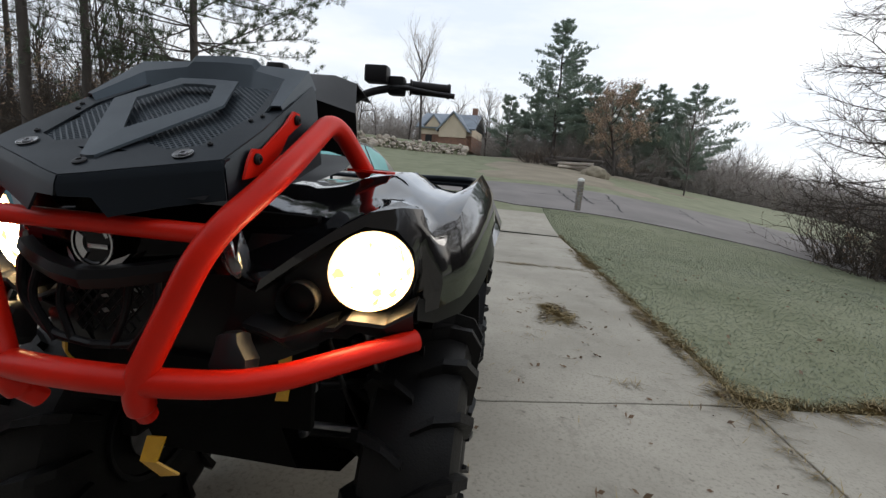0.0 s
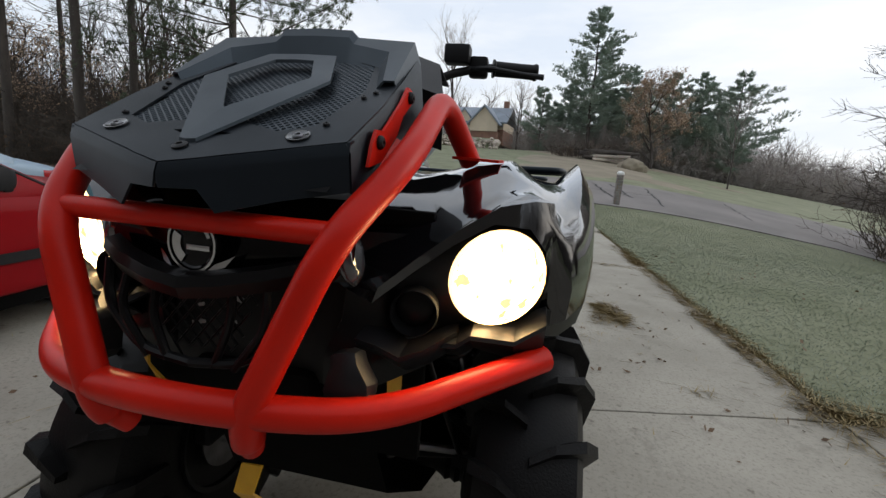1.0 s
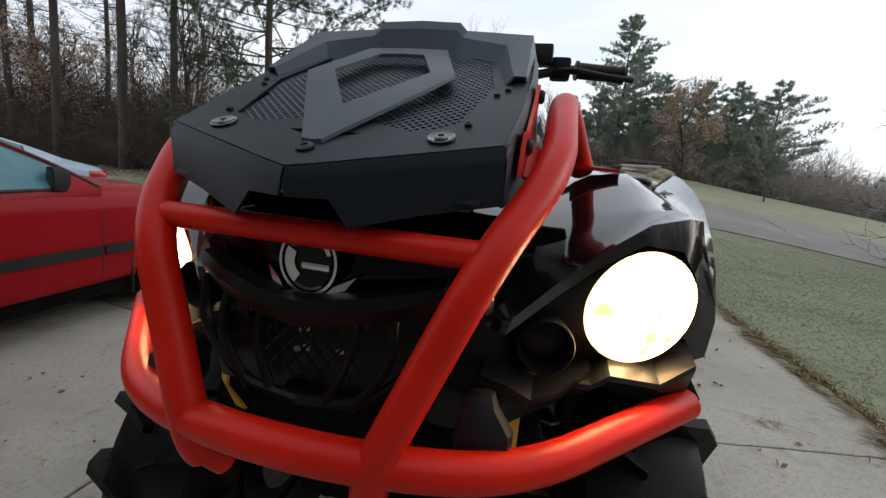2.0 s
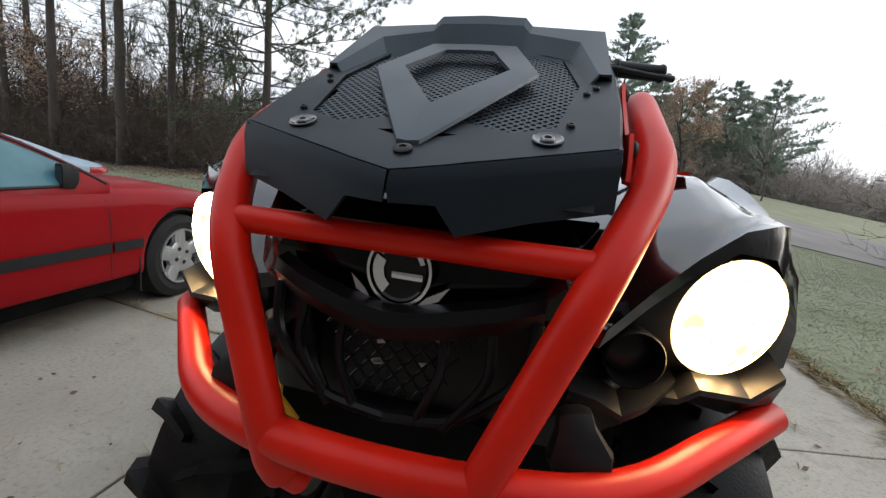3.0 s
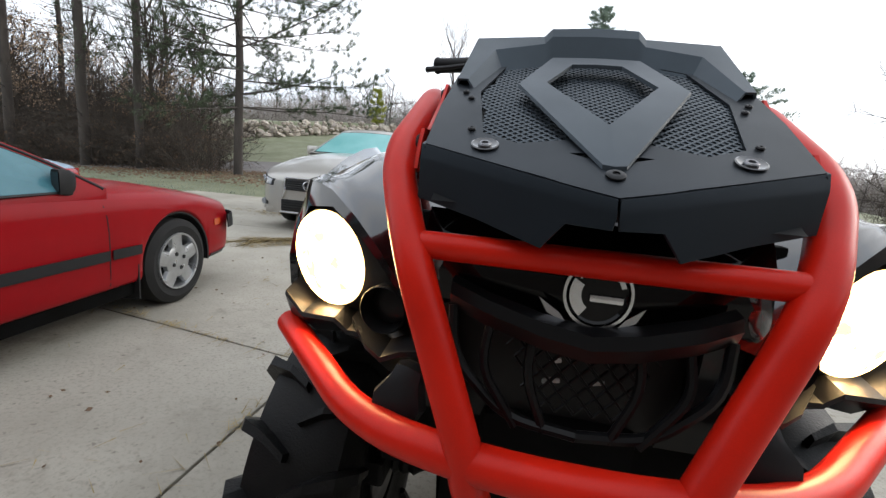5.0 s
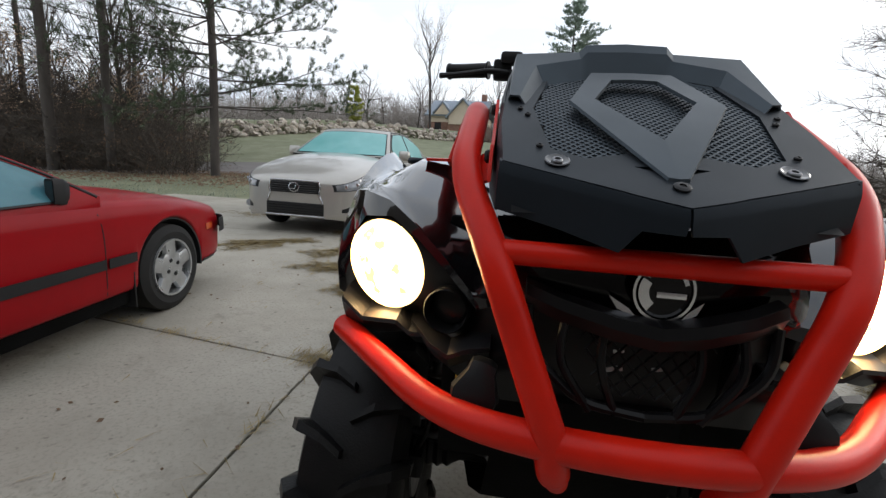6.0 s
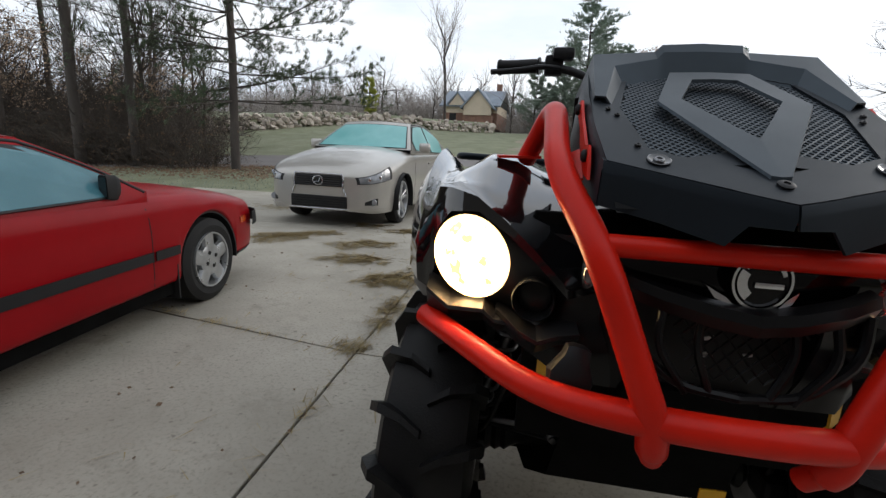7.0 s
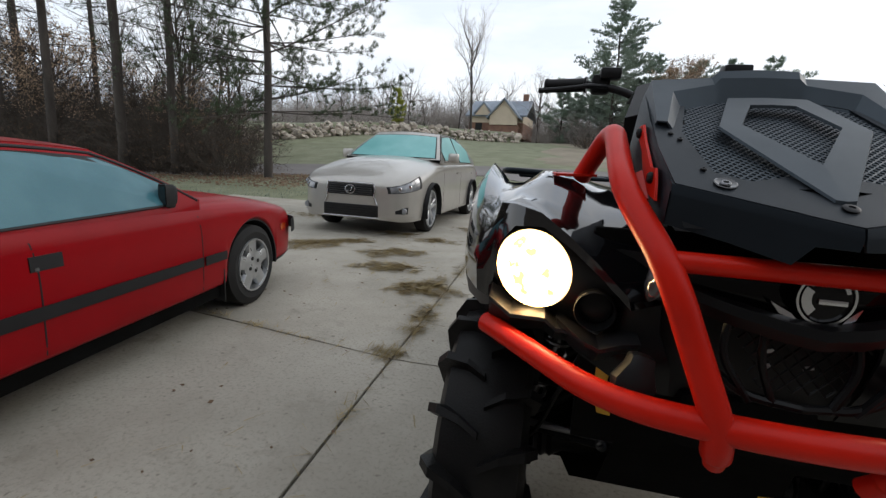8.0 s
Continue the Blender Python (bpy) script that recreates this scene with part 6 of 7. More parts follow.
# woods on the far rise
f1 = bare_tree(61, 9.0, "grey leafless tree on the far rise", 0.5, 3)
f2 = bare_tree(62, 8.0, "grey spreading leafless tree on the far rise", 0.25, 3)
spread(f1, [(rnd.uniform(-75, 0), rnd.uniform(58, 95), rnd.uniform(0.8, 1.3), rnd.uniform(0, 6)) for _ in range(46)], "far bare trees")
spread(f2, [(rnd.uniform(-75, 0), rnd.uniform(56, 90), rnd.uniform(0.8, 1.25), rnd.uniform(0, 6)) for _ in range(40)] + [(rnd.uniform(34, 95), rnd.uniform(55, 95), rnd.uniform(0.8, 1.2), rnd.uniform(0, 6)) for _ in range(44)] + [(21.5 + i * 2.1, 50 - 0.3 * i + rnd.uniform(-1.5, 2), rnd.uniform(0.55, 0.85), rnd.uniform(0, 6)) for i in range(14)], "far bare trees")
k3 = brush(53, 4.5, 3.2, "far leafless undergrowth on the rise", 70, HAZE_TWIG)
spread(k3, [(-80 + i * 3.2 + rnd.uniform(-1, 1), 52 + rnd.uniform(0, 6) - 0.12 * i, rnd.uniform(1.0, 1.5), rnd.uniform(0, 6)) for i in range(20)] + [(-78 + i * 3.4 + rnd.uniform(-1, 1), 70 + rnd.uniform(0, 8), rnd.uniform(1.3, 1.9), rnd.uniform(0, 6)) for i in range(22)]
       + [(24 + i * 3.0 + rnd.uniform(-1, 1), 56 + rnd.uniform(-3, 6), rnd.uniform(0.9, 1.4), rnd.uniform(0, 6)) for i in range(22)] + [(28 + i * 4.0, 72 + rnd.uniform(-3, 6), rnd.uniform(1.4, 2.0), rnd.uniform(0, 6)) for i in range(16)]
       + [(-2 + i * 2.2, 51 + rnd.uniform(-1, 2), rnd.uniform(0.7, 1.0), rnd.uniform(0, 6)) for i in range(13)], "far undergrowth")

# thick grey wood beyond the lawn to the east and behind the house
k6 = brush(58, 7.5, 3.6, "thick grey-brown leafless wood beyond the lawn", 150, HAZE_TWIG, 0, 3.0)
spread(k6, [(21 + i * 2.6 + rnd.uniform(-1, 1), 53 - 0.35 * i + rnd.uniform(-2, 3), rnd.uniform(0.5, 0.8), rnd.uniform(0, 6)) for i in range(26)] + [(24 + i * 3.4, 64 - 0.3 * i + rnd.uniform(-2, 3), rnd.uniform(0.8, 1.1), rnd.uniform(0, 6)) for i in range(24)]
       # Unseen row beside the driveway, added only to darken reflections in the fenders.
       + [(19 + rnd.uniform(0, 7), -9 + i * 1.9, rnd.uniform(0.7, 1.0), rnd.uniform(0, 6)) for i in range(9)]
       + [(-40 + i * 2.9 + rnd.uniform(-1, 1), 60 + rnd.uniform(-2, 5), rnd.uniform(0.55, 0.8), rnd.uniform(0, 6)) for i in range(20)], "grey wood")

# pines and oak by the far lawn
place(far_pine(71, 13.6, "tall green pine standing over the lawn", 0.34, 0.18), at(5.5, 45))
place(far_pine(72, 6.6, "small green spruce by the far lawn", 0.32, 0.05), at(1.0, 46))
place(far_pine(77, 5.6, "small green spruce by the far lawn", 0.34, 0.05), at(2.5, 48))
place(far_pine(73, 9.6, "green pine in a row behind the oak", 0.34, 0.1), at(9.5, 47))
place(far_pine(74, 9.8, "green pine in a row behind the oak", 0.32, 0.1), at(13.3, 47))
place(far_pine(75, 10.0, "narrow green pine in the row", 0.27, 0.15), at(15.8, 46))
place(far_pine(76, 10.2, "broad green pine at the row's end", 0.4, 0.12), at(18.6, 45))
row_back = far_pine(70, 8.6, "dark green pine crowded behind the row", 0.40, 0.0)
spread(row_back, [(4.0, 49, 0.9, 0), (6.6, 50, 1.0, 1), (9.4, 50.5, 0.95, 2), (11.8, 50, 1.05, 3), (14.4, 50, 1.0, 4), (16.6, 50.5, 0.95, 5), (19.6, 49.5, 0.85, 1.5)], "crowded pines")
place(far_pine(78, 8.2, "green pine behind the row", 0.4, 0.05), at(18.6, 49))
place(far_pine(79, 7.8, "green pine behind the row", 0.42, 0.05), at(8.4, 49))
place(bare_tree(81, 8.6, "oak with dry tan leaves in the pine row", 0.35, 4, HAZE_TWIG, 0.13, 18, 1), at(10.6, 40.0))
k5 = brush(57, 4.2, 2.4, "brown undergrowth beneath the pine row", 130, HAZE_TWIG, 0.3, 2.0)
spread(k5, [(1.0 + i * 1.75 + rnd.uniform(-0.5, 0.5), 47.6 - 0.1 * i + rnd.uniform(-0.6, 0.8), rnd.uniform(0.7, 1.15), rnd.uniform(0, 6)) for i in range(15)], "undergrowth of the pine row")
place(bare_tree(82, 6.6, "slim bare maple in front of the pines", 1.0, 4, HAZE_TWIG, 0.06), at(13.8, 32.5))
place(bare_tree(83, 13.0, "tall vase-shaped bare tree beside the house", 1.5, 4, HAZE_TWIG, 0.16), at(-8.0, 45))
place(bare_tree(84, 8.0, "bare tree behind the house", 0.8, 4), at(-1.4, 50))
place(bare_tree(85, 7.0, "bare tree behind the house", 0.6, 4), at(-10.5, 50))
place(far_pine(86, 3.6, "small yellow-green cypress by the boulder wall", 0.20, 0.0, GOLD), at(-13.1, 35.8))
place(bare_tree(87, 6.5, "bare tree at the end of the pines", 0.6, 4), at(26.0, 50))

# larch by the lawn with brush round its foot
def larch(seed, h):
    r_ = random.Random(seed)
    t = thing("larch_tree", "leafless larch with fine drooping twigs beside the lawn", "tree")
    wood, tw = Mesh(), Mesh()
    wood.limb([Vector((r_.gauss(0, 0.02), r_.gauss(0, 0.02), -0.4 + (h + 0.4) * k / 10)) for k in range(11)], 0.16, 0.03, 9)
    z = 0.9
    while z < h - 0.3:
        for k in range(5):
            a = r_.uniform(0, 6.28)
            L = (h - z) * 0.27 * r_.uniform(0.6, 1.1) + 1.1
            pts = bend(r_, Vector((0, 0, z)), Vector((math.cos(a), math.sin(a), r_.uniform(-0.3, 0.2))), L, 8, 0.10, 0.05)
            wood.limb(pts, 0.028, 0.006, 4)
            for i in range(2, 9):
                for _ in range(6):
                    sub = bend(r_, pts[i], (pts[i] - pts[i - 1]).normalized() + rv(r_, 0.5) - Vector((0, 0, 0.15)), r_.uniform(0.25, 0.8), 3, 0.22, 0.06)
                    tw.limb(sub, 0.007, 0.004, 3)
                    for q_ in sub[1:]:
                        tw.blade(q_, rv(r_, 0.05), 0.006)
        z += r_.uniform(0.22, 0.4)
    wood.done("trunk", BARK, t, "", True)
    tw.done("crown", BRUSH, t)
    return t


place(larch(91, 12.5), at(12.5, 13.5))
place(larch(92, 11.0), at(15.4, 12.6))
k4 = brush(54, 2.2, 1.1, "leafless shrub round the larch's foot", 70, BRUSH, 0.08)
spread(k4, [(11.3, 12.9, 1.0, 0), (12.6, 12.2, 1.1, 1), (13.6, 13.6, 1.2, 2), (12.0, 14.4, 1.1, 3), (14.6, 12.4, 1.2, 4), (13.4, 11.0, 0.9, 5), (15.6, 14, 1.4, 1)], "shrubs at the larch")

# boulder wall below the house
wall = tagged(new("boulder_wall"), "retaining wall of stacked pale fieldstone boulders", "stone wall")


def boulder(seed):
    r_ = random.Random(seed)
    bm = bmesh.new()
    cuts = [rv(r_).normalized() for _ in range(9)]
    bmesh.ops.create_icosphere(bm, subdivisions=3, radius=0.5)
    for v in bm.verts:
        n_ = noise.noise(v.co * 2.2 + Vector((seed * 7.1, 0, 0)))
        v.co *= 1 + 0.42 * n_
        for cut in cuts:
            over = v.co.dot(cut) - 0.36
            if over > 0:
                v.co -= cut * over
    bm.normal_update()
    me = bpy.data.meshes.new("boulder")
    bm.to_mesh(me)
    bm.free()
    me.materials.append(STONE)
    return me


stones = [boulder(i) for i in range(7)]
line = [(-21.5, 24.5), (-17.5, 27.9), (-15.1, 31.2), (-12.6, 34.5), (-7.3, 37.1), (-2.6, 40.2)]
for seg, ((xa, ya), (xb, yb)) in enumerate(zip(line, line[1:])):
    n = max(2, int(math.hypot(xb - xa, yb - ya) / 0.37))
    for k in range(n):
        x, y = xa + (xb - xa) * k / n, ya + (yb - ya) * k / n
        for tier in range(4):
            if tier == 3 and rnd.random() < 0.5:
                continue
            ob = new("boulder", stones[rnd.randint(0, 6)])
            ob.parent = wall
            xx, yy = x + rnd.uniform(-0.2, 0.2), y + 0.26 * tier + rnd.uniform(-0.12, 0.12)
            sc = rnd.choice((0.28, 0.34, 0.4, 0.46, 0.56, 0.72))
            ob.matrix_world = Matrix.Translation((xx, yy, height(xx, yy) + 0.10 + 0.235 * tier)) @ Euler((rnd.uniform(-0.4, 0.4), rnd.uniform(-0.4, 0.4), rnd.uniform(0, 6))).to_matrix().to_4x4() @ Matrix.Diagonal((sc * rnd.uniform(0.9, 1.35), sc, sc * rnd.uniform(0.7, 0.95), 1))

# mound of lawn behind the boulders
bm = loft([[(x, y, height(x, y) + dz) for x, y, dz in ((xa - 0.5 * dd * 0.6, ya + 0.2 + dd, hz) for dd, hz in ((0.0, -0.1), (0.5, 0.62), (1.5, 0.82), (4.0, 0.6), (8.0, -0.1)))] for xa, ya in line])
mound = part("ground_mound", bm, GRASS, None, "", 60)
tagged(mound, "grassy bank held by the boulder wall", "lawn", kind="structure")


# house
def house():
    m = Matrix.Translation((-6.0, 49.0, height(-6.0, 49.0) + 0.55)) @ Matrix.Rotation(radians(-8), 4, "Z") @ Matrix.Diagonal((0.98, 1.0, 1.12, 1))
    h = thing("house", "tan house with blue-grey gabled roof and brick base", "house", m)
    def wallbox(x0, x1, y0, y1, z0, z1, mt, name):
        return part(name, box((x1 - x0, y1 - y0, z1 - z0), ((x0 + x1) / 2, (y0 + y1) / 2, (z0 + z1) / 2)), mt, h)
    wallbox(-3.4, 3.0, 0.6, 7, 0, 1.5, BRICK, "brick_base")
    wallbox(-3.38, 2.98, 0.62, 6.98, 1.5, 2.3, SIDING, "wall")
    wallbox(-0.6, 2.6, -0.6, 2, 0, 1.2, BRICK, "brick_base")
    g = bmesh.new()
    plate([(-0.58, -0.58, 1.2), (2.58, -0.58, 1.2), (2.58, -0.58, 2.0), (1.0, -0.58, 3.5), (-0.58, -0.58, 2.0)], -0.15, g)
    part("gable_wall", g, SIDING, h, "tan gable wall")
    r = bmesh.new()
    plate([(-3.8, 0.2, 2.2), (3.4, 0.2, 2.2), (3.4, 3.8, 4.0), (-3.8, 3.8, 4.0)], 0.16, r)
    plate([(3.4, 7.4, 2.2), (-3.8, 7.4, 2.2), (-3.8, 3.8, 4.0), (3.4, 3.8, 4.0)], 0.16, r)
    roof = part("roof", r, SHINGLE, h, "blue-grey shingle roof")
    for s in (-1, 1):
        rr = bmesh.new()
        pts = [(1.0 + s * 1.95, -1.0, 1.85), (1.0, -1.0, 3.72), (1.0, 3.0, 3.72), (1.0 + s * 1.95, 3.0, 1.85)]
        plate(pts if s < 0 else pts[::-1], 0.14, rr)
        part("gable_roof", rr, SHINGLE, roof)
    for s in (-1, 1):
        rr = bmesh.new()
        pts = [(-1.6 + s * 1.2, 0.0, 2.35), (-1.6, 0.0, 3.5), (-1.6, 3.4, 3.5), (-1.6 + s * 1.2, 3.4, 2.35)]
        plate(pts if s < 0 else pts[::-1], 0.14, rr)
        part("dormer_roof", rr, SHINGLE, roof)
    g = bmesh.new()
    plate([(-2.6, 0.25, 2.2), (-0.6, 0.25, 2.2), (-1.6, 0.25, 3.3)], -0.12, g)
    part("gable_wall", g, SIDING, h)
    part("chimney", box((0.6, 0.6, 1.4), (2.4, 4.2, 4.0), 0.02), BRICK, roof)
    part("window", box((0.8, 0.06, 0.7), (-2.2, 0.58, 1.1), 0.01), TRIM_BLACK, h)


house()

# worn bare earth round the heaps on the far lawn
SOIL = mat("worn_brown_earth", (0.245, 0.208, 0.155), (0.185, 0.160, 0.112), 0.95, 0, 0.5, 12, 0.6, 0.02)
for cx_, cy_, ra_, rb_ in ((6.4, 40.5, 5.4, 5.0), (11.8, 40.0, 3.2, 2.2), (13.8, 32.5, 1.3, 0.8), (4.4, 31.5, 4.6, 6.0), (2.6, 25.6, 3.2, 2.6), (7.4, 26.0, 2.2, 2.0)):
    rows = []
    for j in range(7):
        f = j / 6
        rows.append([])
        for k in range(48):
            a = 2 * math.pi * k / 48
            w_ = 1 + 0.35 * noise.noise((2.2 * math.cos(a), 2.2 * math.sin(a), cx_))
            x, y = cx_ + ra_ * f * w_ * math.cos(a), cy_ + rb_ * f * w_ * math.sin(a)
            rows[-1].append((x, y, height(x, y) + 0.05 - 0.05 * f ** 4))
    soil = part("ground_soil", loft(rows, None, True), SOIL, None, "", 60)
    tagged(soil, "worn brown bare earth on the lawn", "ground", kind="structure")

def earth_heap():
    """A low heap of grey-brown earth with a lumpy outline."""
    bm = bmesh.new()
    bmesh.ops.create_icosphere(bm, subdivisions=4, radius=1.0)
    for v in bm.verts:
        n_ = noise.noise(v.co * 2.5) * 0.22 + noise.noise(v.co * 7) * 0.08
        v.co = Vector((v.co.x * 1.25, v.co.y * 1.1, max(v.co.z, -0.2) * 0.95)) * (1 + n_)
    h = part("earth_heap", bm, SOIL, None, "", 60)
    tagged(h, "heap of grey-brown earth on the lawn", "earth heap")
    h.matrix_world = at(7.7, 33.5, 0.8)


earth_heap()

# stone post by the road
def post():
    x, y = 3.3, 14.6
    t = thing("marker_post", "square fieldstone post with a white cap by the road", "post", Matrix.Translation((x, y, height(x, y))))
    r_ = random.Random(5)
    part("core", box((0.15, 0.15, 1.02), (0, 0, 0.48), 0.01), SOIL, t)
    mesh = bpy.data.meshes.new("stone")
    b = box((0.11, 0.05, 0.085), (0, 0, 0), 0.016)
    b.to_mesh(mesh)
    b.free()
    mesh.materials.append(mat("grey_post_stone", (0.27, 0.25, 0.235), (0.20, 0.185, 0.175), 0.85, 0, 3, 40, 0.4, 0.006, piece=0.2))
    for k in range(11):
        for sd in range(4):
            a = sd * math.pi / 2
            ob = new("stone", mesh)
            ob.parent = t
            ob.matrix_local = Matrix.Rotation(a, 4, "Z") @ Matrix.Translation((r_.uniform(-0.03, 0.03), -0.085, 0.05 + k * 0.09)) @ Matrix.Diagonal((r_.uniform(0.8, 1.15), 1, r_.uniform(0.8, 1.05), 1))
    part("cap", lathe([(0, 0.115), (0.05, 0.115), (0.09, 0.08), (0.11, 0.001)], "Z", 20, None, (0, 0, 1.0)), mat("white_cap_paint", (0.7, 0.7, 0.68), (0.6, 0.6, 0.58), 0.6), t, "white domed cap", 40)


post()

# heaps on the far lawn
place(brush(55, 1.5, 2.2, "heap of cut brown branches on the lawn", 160, BRUSH, 0.2, 2.0), at(4.4, 38.6))
t = thing("log_pile", "low pile of logs and boards on the lawn", "log pile", at(6.3, 37.0, 1.4))
for k in range(9):
    a = rnd.uniform(-0.5, 0.5)
    part("log", sweep([(rnd.uniform(-1.6, -0.4), rnd.uniform(-0.6, 0.6), 0.12 + 0.06 * k), (rnd.uniform(0.6, 1.8), rnd.uniform(-0.6, 0.6), 0.14 + 0.06 * k)], rnd.uniform(0.08, 0.14), 7), STONE if k % 3 == 0 else BARK, t, "", 40)

# tar-filled cracks across the road
for (xa, ya), (xb, yb) in (((3.2, 19.9), (3.4, 16.1)), ((4.0, 20.3), (4.2, 16.6)), ((5.6, 20.5), (5.0, 15.5)), ((8.9, 20.5), (8.2, 16.3)), ((12.6, 20.8), (11.4, 16.6)), ((7.0, 18.9), (12.5, 18.4)), ((1.6, 17.8), (6.0, 18.2))):
    pts = []
    for k in range(15):
        f = k / 14
        x, y = xa + (xb - xa) * f + rnd.gauss(0, 0.05), ya + (yb - ya) * f + rnd.gauss(0, 0.05)
        pts.append((x, y))
    wide = 0.04
    bm = loft([[(x - wide, y - wide * 0.5, height(x - wide, y) + 0.036), (x + wide, y + wide * 0.5, height(x + wide, y) + 0.036)] for x, y in pts])
    c = part("road_crack", bm, DARK, road)

# ---- ground cover ----
def scatter(name, label, material, spots, kind_category):
    m = Mesh()
    for fn in spots:
        fn(m)
    ob = m.done(name, material)
    return tagged(ob, label, kind_category, kind="stuff")


def straw_patch(cx, cy, rx, ry, n, seed, turn=0.0, loose=0.12):
    """A matted drift with a lobed outline; loose is the share of needles lying astray."""
    def go(m):
        r_ = random.Random(seed)
        for _ in range(n):
            a = r_.uniform(0, 6.28)
            lobe = 0.62 + 0.75 * noise.noise((1.7 * math.cos(a) + seed, 1.7 * math.sin(a), 3.0))
            rr = math.sqrt(r_.random()) * lobe if r_.random() > loose else abs(r_.gauss(0, 0.8))
            u, v = rx * rr * math.cos(a), ry * rr * math.sin(a)
            if noise.noise((u * 9 + seed, v * 9, 1.0)) < -0.22:
                continue
            x, y = cx + u * math.cos(turn) - v * math.sin(turn), cy + u * math.sin(turn) + v * math.cos(turn)
            b = r_.uniform(0, 6.28)
            d = Vector((math.cos(b), math.sin(b), r_.uniform(-0.08, 0.12))) * r_.uniform(0.05, 0.13)
            m.blade(Vector((x, y, 0.004 + abs(r_.gauss(0, 0.008)))), d, 0.0026)
    return go


drifts = [straw_patch(-3.12, 4.5, 1.0, 0.36, 4200, 1, 0.75), straw_patch(-2.05, 4.35, 0.5, 0.36, 2100, 2, 0.5), straw_patch(-1.82, 3.62, 0.5, 0.34, 2200, 18, 0.2), straw_patch(-1.30, 3.0, 0.5, 0.40, 2900, 3, 0.9), straw_patch(-1.78, 5.4, 0.42, 0.36, 1000, 5), straw_patch(-2.5, 5.7, 0.5, 0.3, 900, 21)]
joints = [straw_patch(-1.10, 2.2, 0.12, 0.8, 800, 4), straw_patch(-1.10, 4.2, 0.08, 1.2, 500, 22), straw_patch(-1.12, 1.62, 0.22, 0.10, 200, 24), straw_patch(-2.1, 1.74, 1.2, 0.03, 160, 23, -0.18, 0.3), straw_patch(-1.1, 1.0, 0.05, 0.8, 60, 9)]
edging = [straw_patch(-1.4, 6.7, 0.5, 0.4, 700, 6), straw_patch(-4.6, 6.9, 1.2, 0.6, 1100, 7), straw_patch(1.17, 3.25, 0.24, 0.55, 1700, 8, 0.25), straw_patch(1.47, 1.98, 0.14, 0.14, 60, 10, 0.0, 0.6), straw_patch(2.02, 3.0, 0.16, 2.0, 3000, 11), straw_patch(2.02, 6.0, 0.20, 2.2, 3000, 12), straw_patch(1.1, 5.5, 0.9, 0.10, 500, 19)]
strewn = [straw_patch(2.9, 2.06, 1.1, 0.16, 2000, 13, 0.17), straw_patch(2.15, 1.95, 0.35, 0.25, 800, 17), straw_patch(0.9, 2.6, 1.2, 1.6, 110, 14, 0.0, 1.0), straw_patch(-2.2, 2.8, 2.0, 2.0, 90, 15, 0.0, 1.0), straw_patch(-1.6, 0.6, 1.5, 1.2, 40, 16, 0.0, 1.0)]
scatter("pine_straw", "drifts of fallen pine straw on the driveway", STRAW, drifts + joints + edging + strewn, "pine straw")


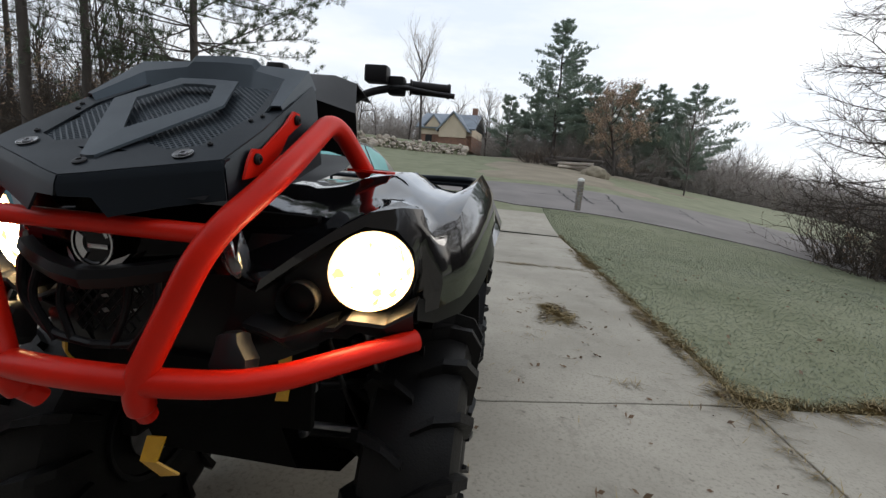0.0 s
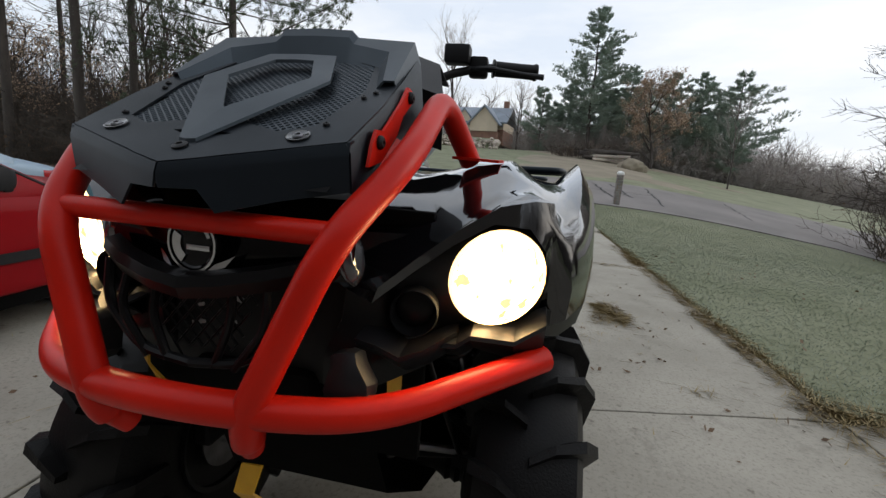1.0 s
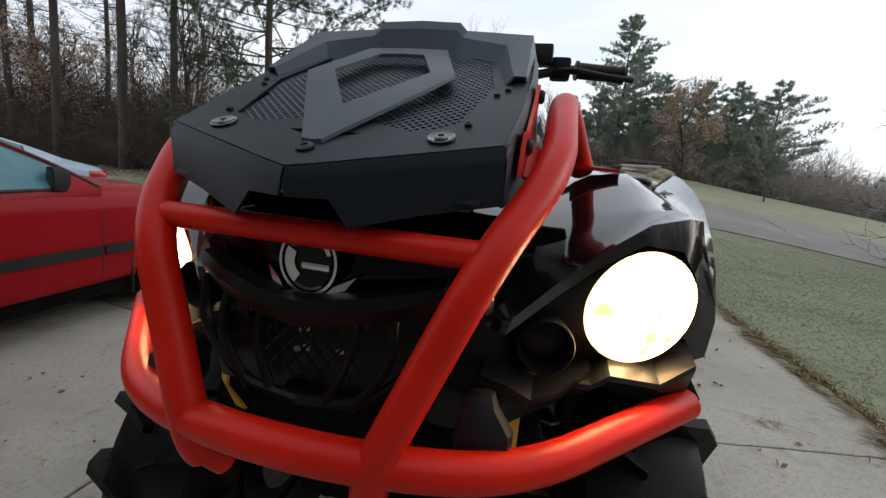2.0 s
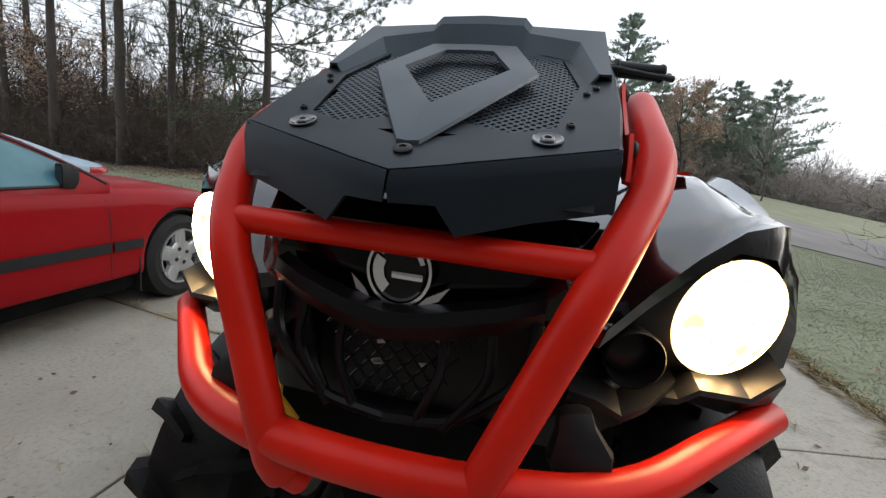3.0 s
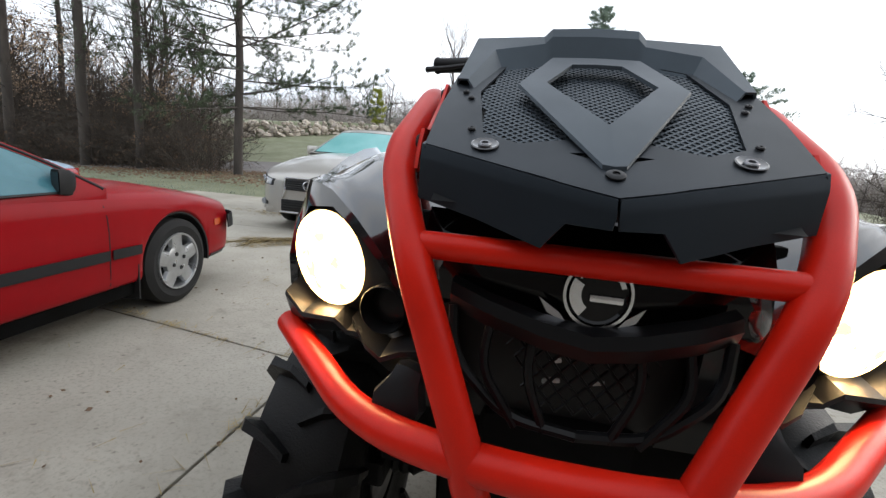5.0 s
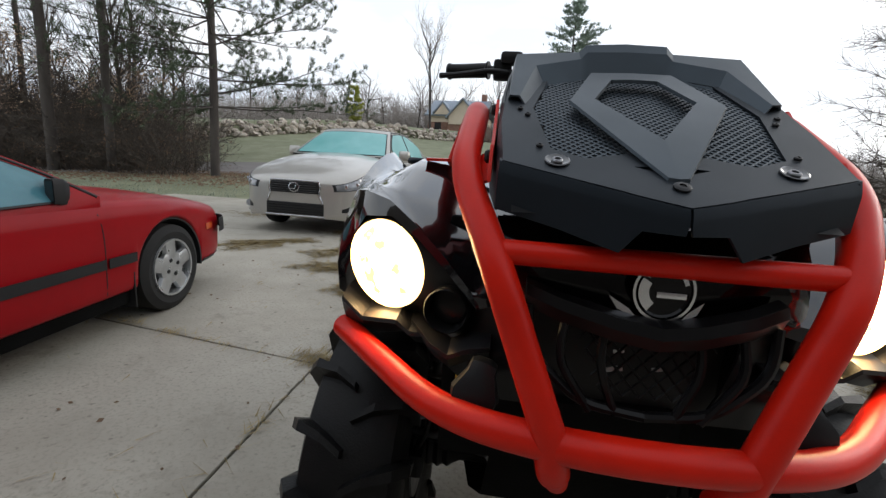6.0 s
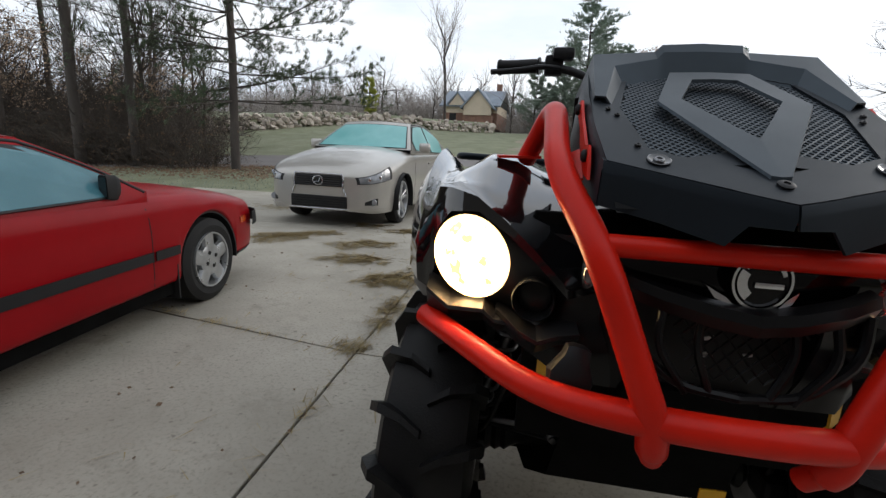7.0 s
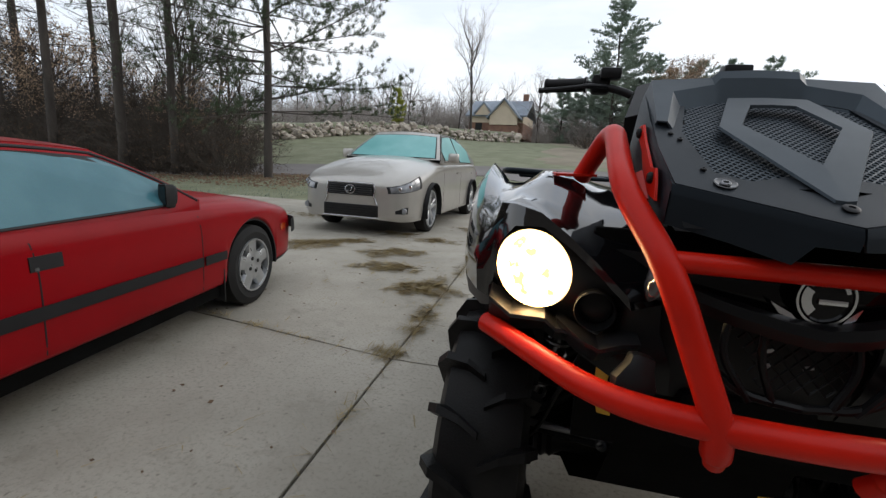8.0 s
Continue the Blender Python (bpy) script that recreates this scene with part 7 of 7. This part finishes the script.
def leaf_bits(m):
    r_ = random.Random(77)
    for _ in range(46):
        x, y = r_.uniform(0.65, 2.0), r_.uniform(0.4, 4.5)
        for _k in range(r_.randint(1, 3)):
            b = r_.uniform(0, 6.28)
            m.leaf(Vector((x + r_.gauss(0, 0.012), y + r_.gauss(0, 0.012), 0.006)), Vector((math.cos(b), math.sin(b), r_.uniform(0.1, 0.7))) * r_.uniform(0.02, 0.045), r_.uniform(0.006, 0.012))
    for _ in range(260):
        x, y = r_.uniform(-4.5, 2.1), r_.uniform(-0.5, 8)
        b = r_.uniform(0, 6.28)
        m.leaf(Vector((x, y, 0.004 + r_.uniform(0, 0.006))), Vector((math.cos(b), math.sin(b), r_.uniform(-0.1, 0.2))) * r_.uniform(0.012, 0.035), r_.uniform(0.004, 0.010))
    for _ in range(160):
        x, y = r_.uniform(2.1, 7), r_.uniform(2.2, 9)
        b = r_.uniform(0, 6.28)
        m.leaf(Vector((x, y, height(x, y) + 0.03)), Vector((math.cos(b), math.sin(b), r_.uniform(-0.1, 0.4))) * r_.uniform(0.03, 0.06), r_.uniform(0.01, 0.02))
    for _ in range(9000):
        x, y = r_.uniform(-30, -8.2), 11.2 + 4.4 * math.sqrt(r_.random())
        b = r_.uniform(0, 6.28)
        m.leaf(Vector((x, y, height(x, y) + 0.015)), Vector((math.cos(b), math.sin(b), r_.uniform(-0.1, 0.4))) * r_.uniform(0.06, 0.12), r_.uniform(0.025, 0.045))


scatter("fallen_leaves", "scattered small brown fallen leaves", DEAD_LEAF, [leaf_bits], "leaves")


def lawn(m):
    r_ = random.Random(78)
    n = 0
    while n < 96000:
        x = 2.07 + 9 * r_.random() ** 1.3
        y = 1.60 + 0.17 * (min(x, 5.7) - 0.3) + 14 * r_.random() ** 1.7
        n += 1
        h_ = r_.uniform(0.008, 0.020)
        m.blade(Vector((x, y, height(x, y) + 0.002)), Vector((r_.gauss(0, 0.018), r_.gauss(0, 0.018), h_)), 0.0014 + 0.0003 * y)
    while n < 108000:
        x, y = r_.uniform(-30, -7.0), 9.3 + 5 * r_.random() ** 1.5
        n += 1
        m.blade(Vector((x, y, height(x, y) - 0.004)), Vector((r_.gauss(0, 0.02), r_.gauss(0, 0.02), r_.uniform(0.03, 0.07))), 0.009)


scatter("grass", "short frosted lawn grass", BLADE, [lawn], "grass")


def fringe(m):
    r_ = random.Random(79)
    for k in range(9000):
        if k % 3:
            y = 1.90 + 8 * r_.random() ** 1.5
            x = 2.03 + 0.05 * noise.noise((y * 3, 0, 2)) + abs(r_.gauss(0, 0.06))
        else:
            x = 2.06 + 3.4 * r_.random()
            y = 1.61 + 0.17 * (x - 0.3) + abs(r_.gauss(0, 0.05))
        lean = r_.gauss(-0.02, 0.035)
        m.blade(Vector((x, y, height(x, y) - 0.004)), Vector((lean, r_.gauss(0, 0.04), r_.uniform(0.02, 0.06))), 0.0032)


scatter("dry_grass_edge", "dry straw-coloured grass edging the concrete", DRY_GRASS, [fringe], "grass")

# unseen plain wall behind, added to close the place and dim the quad's front
bw_ = part("unseen_wall_south", box((26, 0.3, 5.4), (-1, -5.0, 2.6)), PLASTER)
tagged(bw_, "plain brown wall added behind to dim light on the quad", "wall", kind="structure")
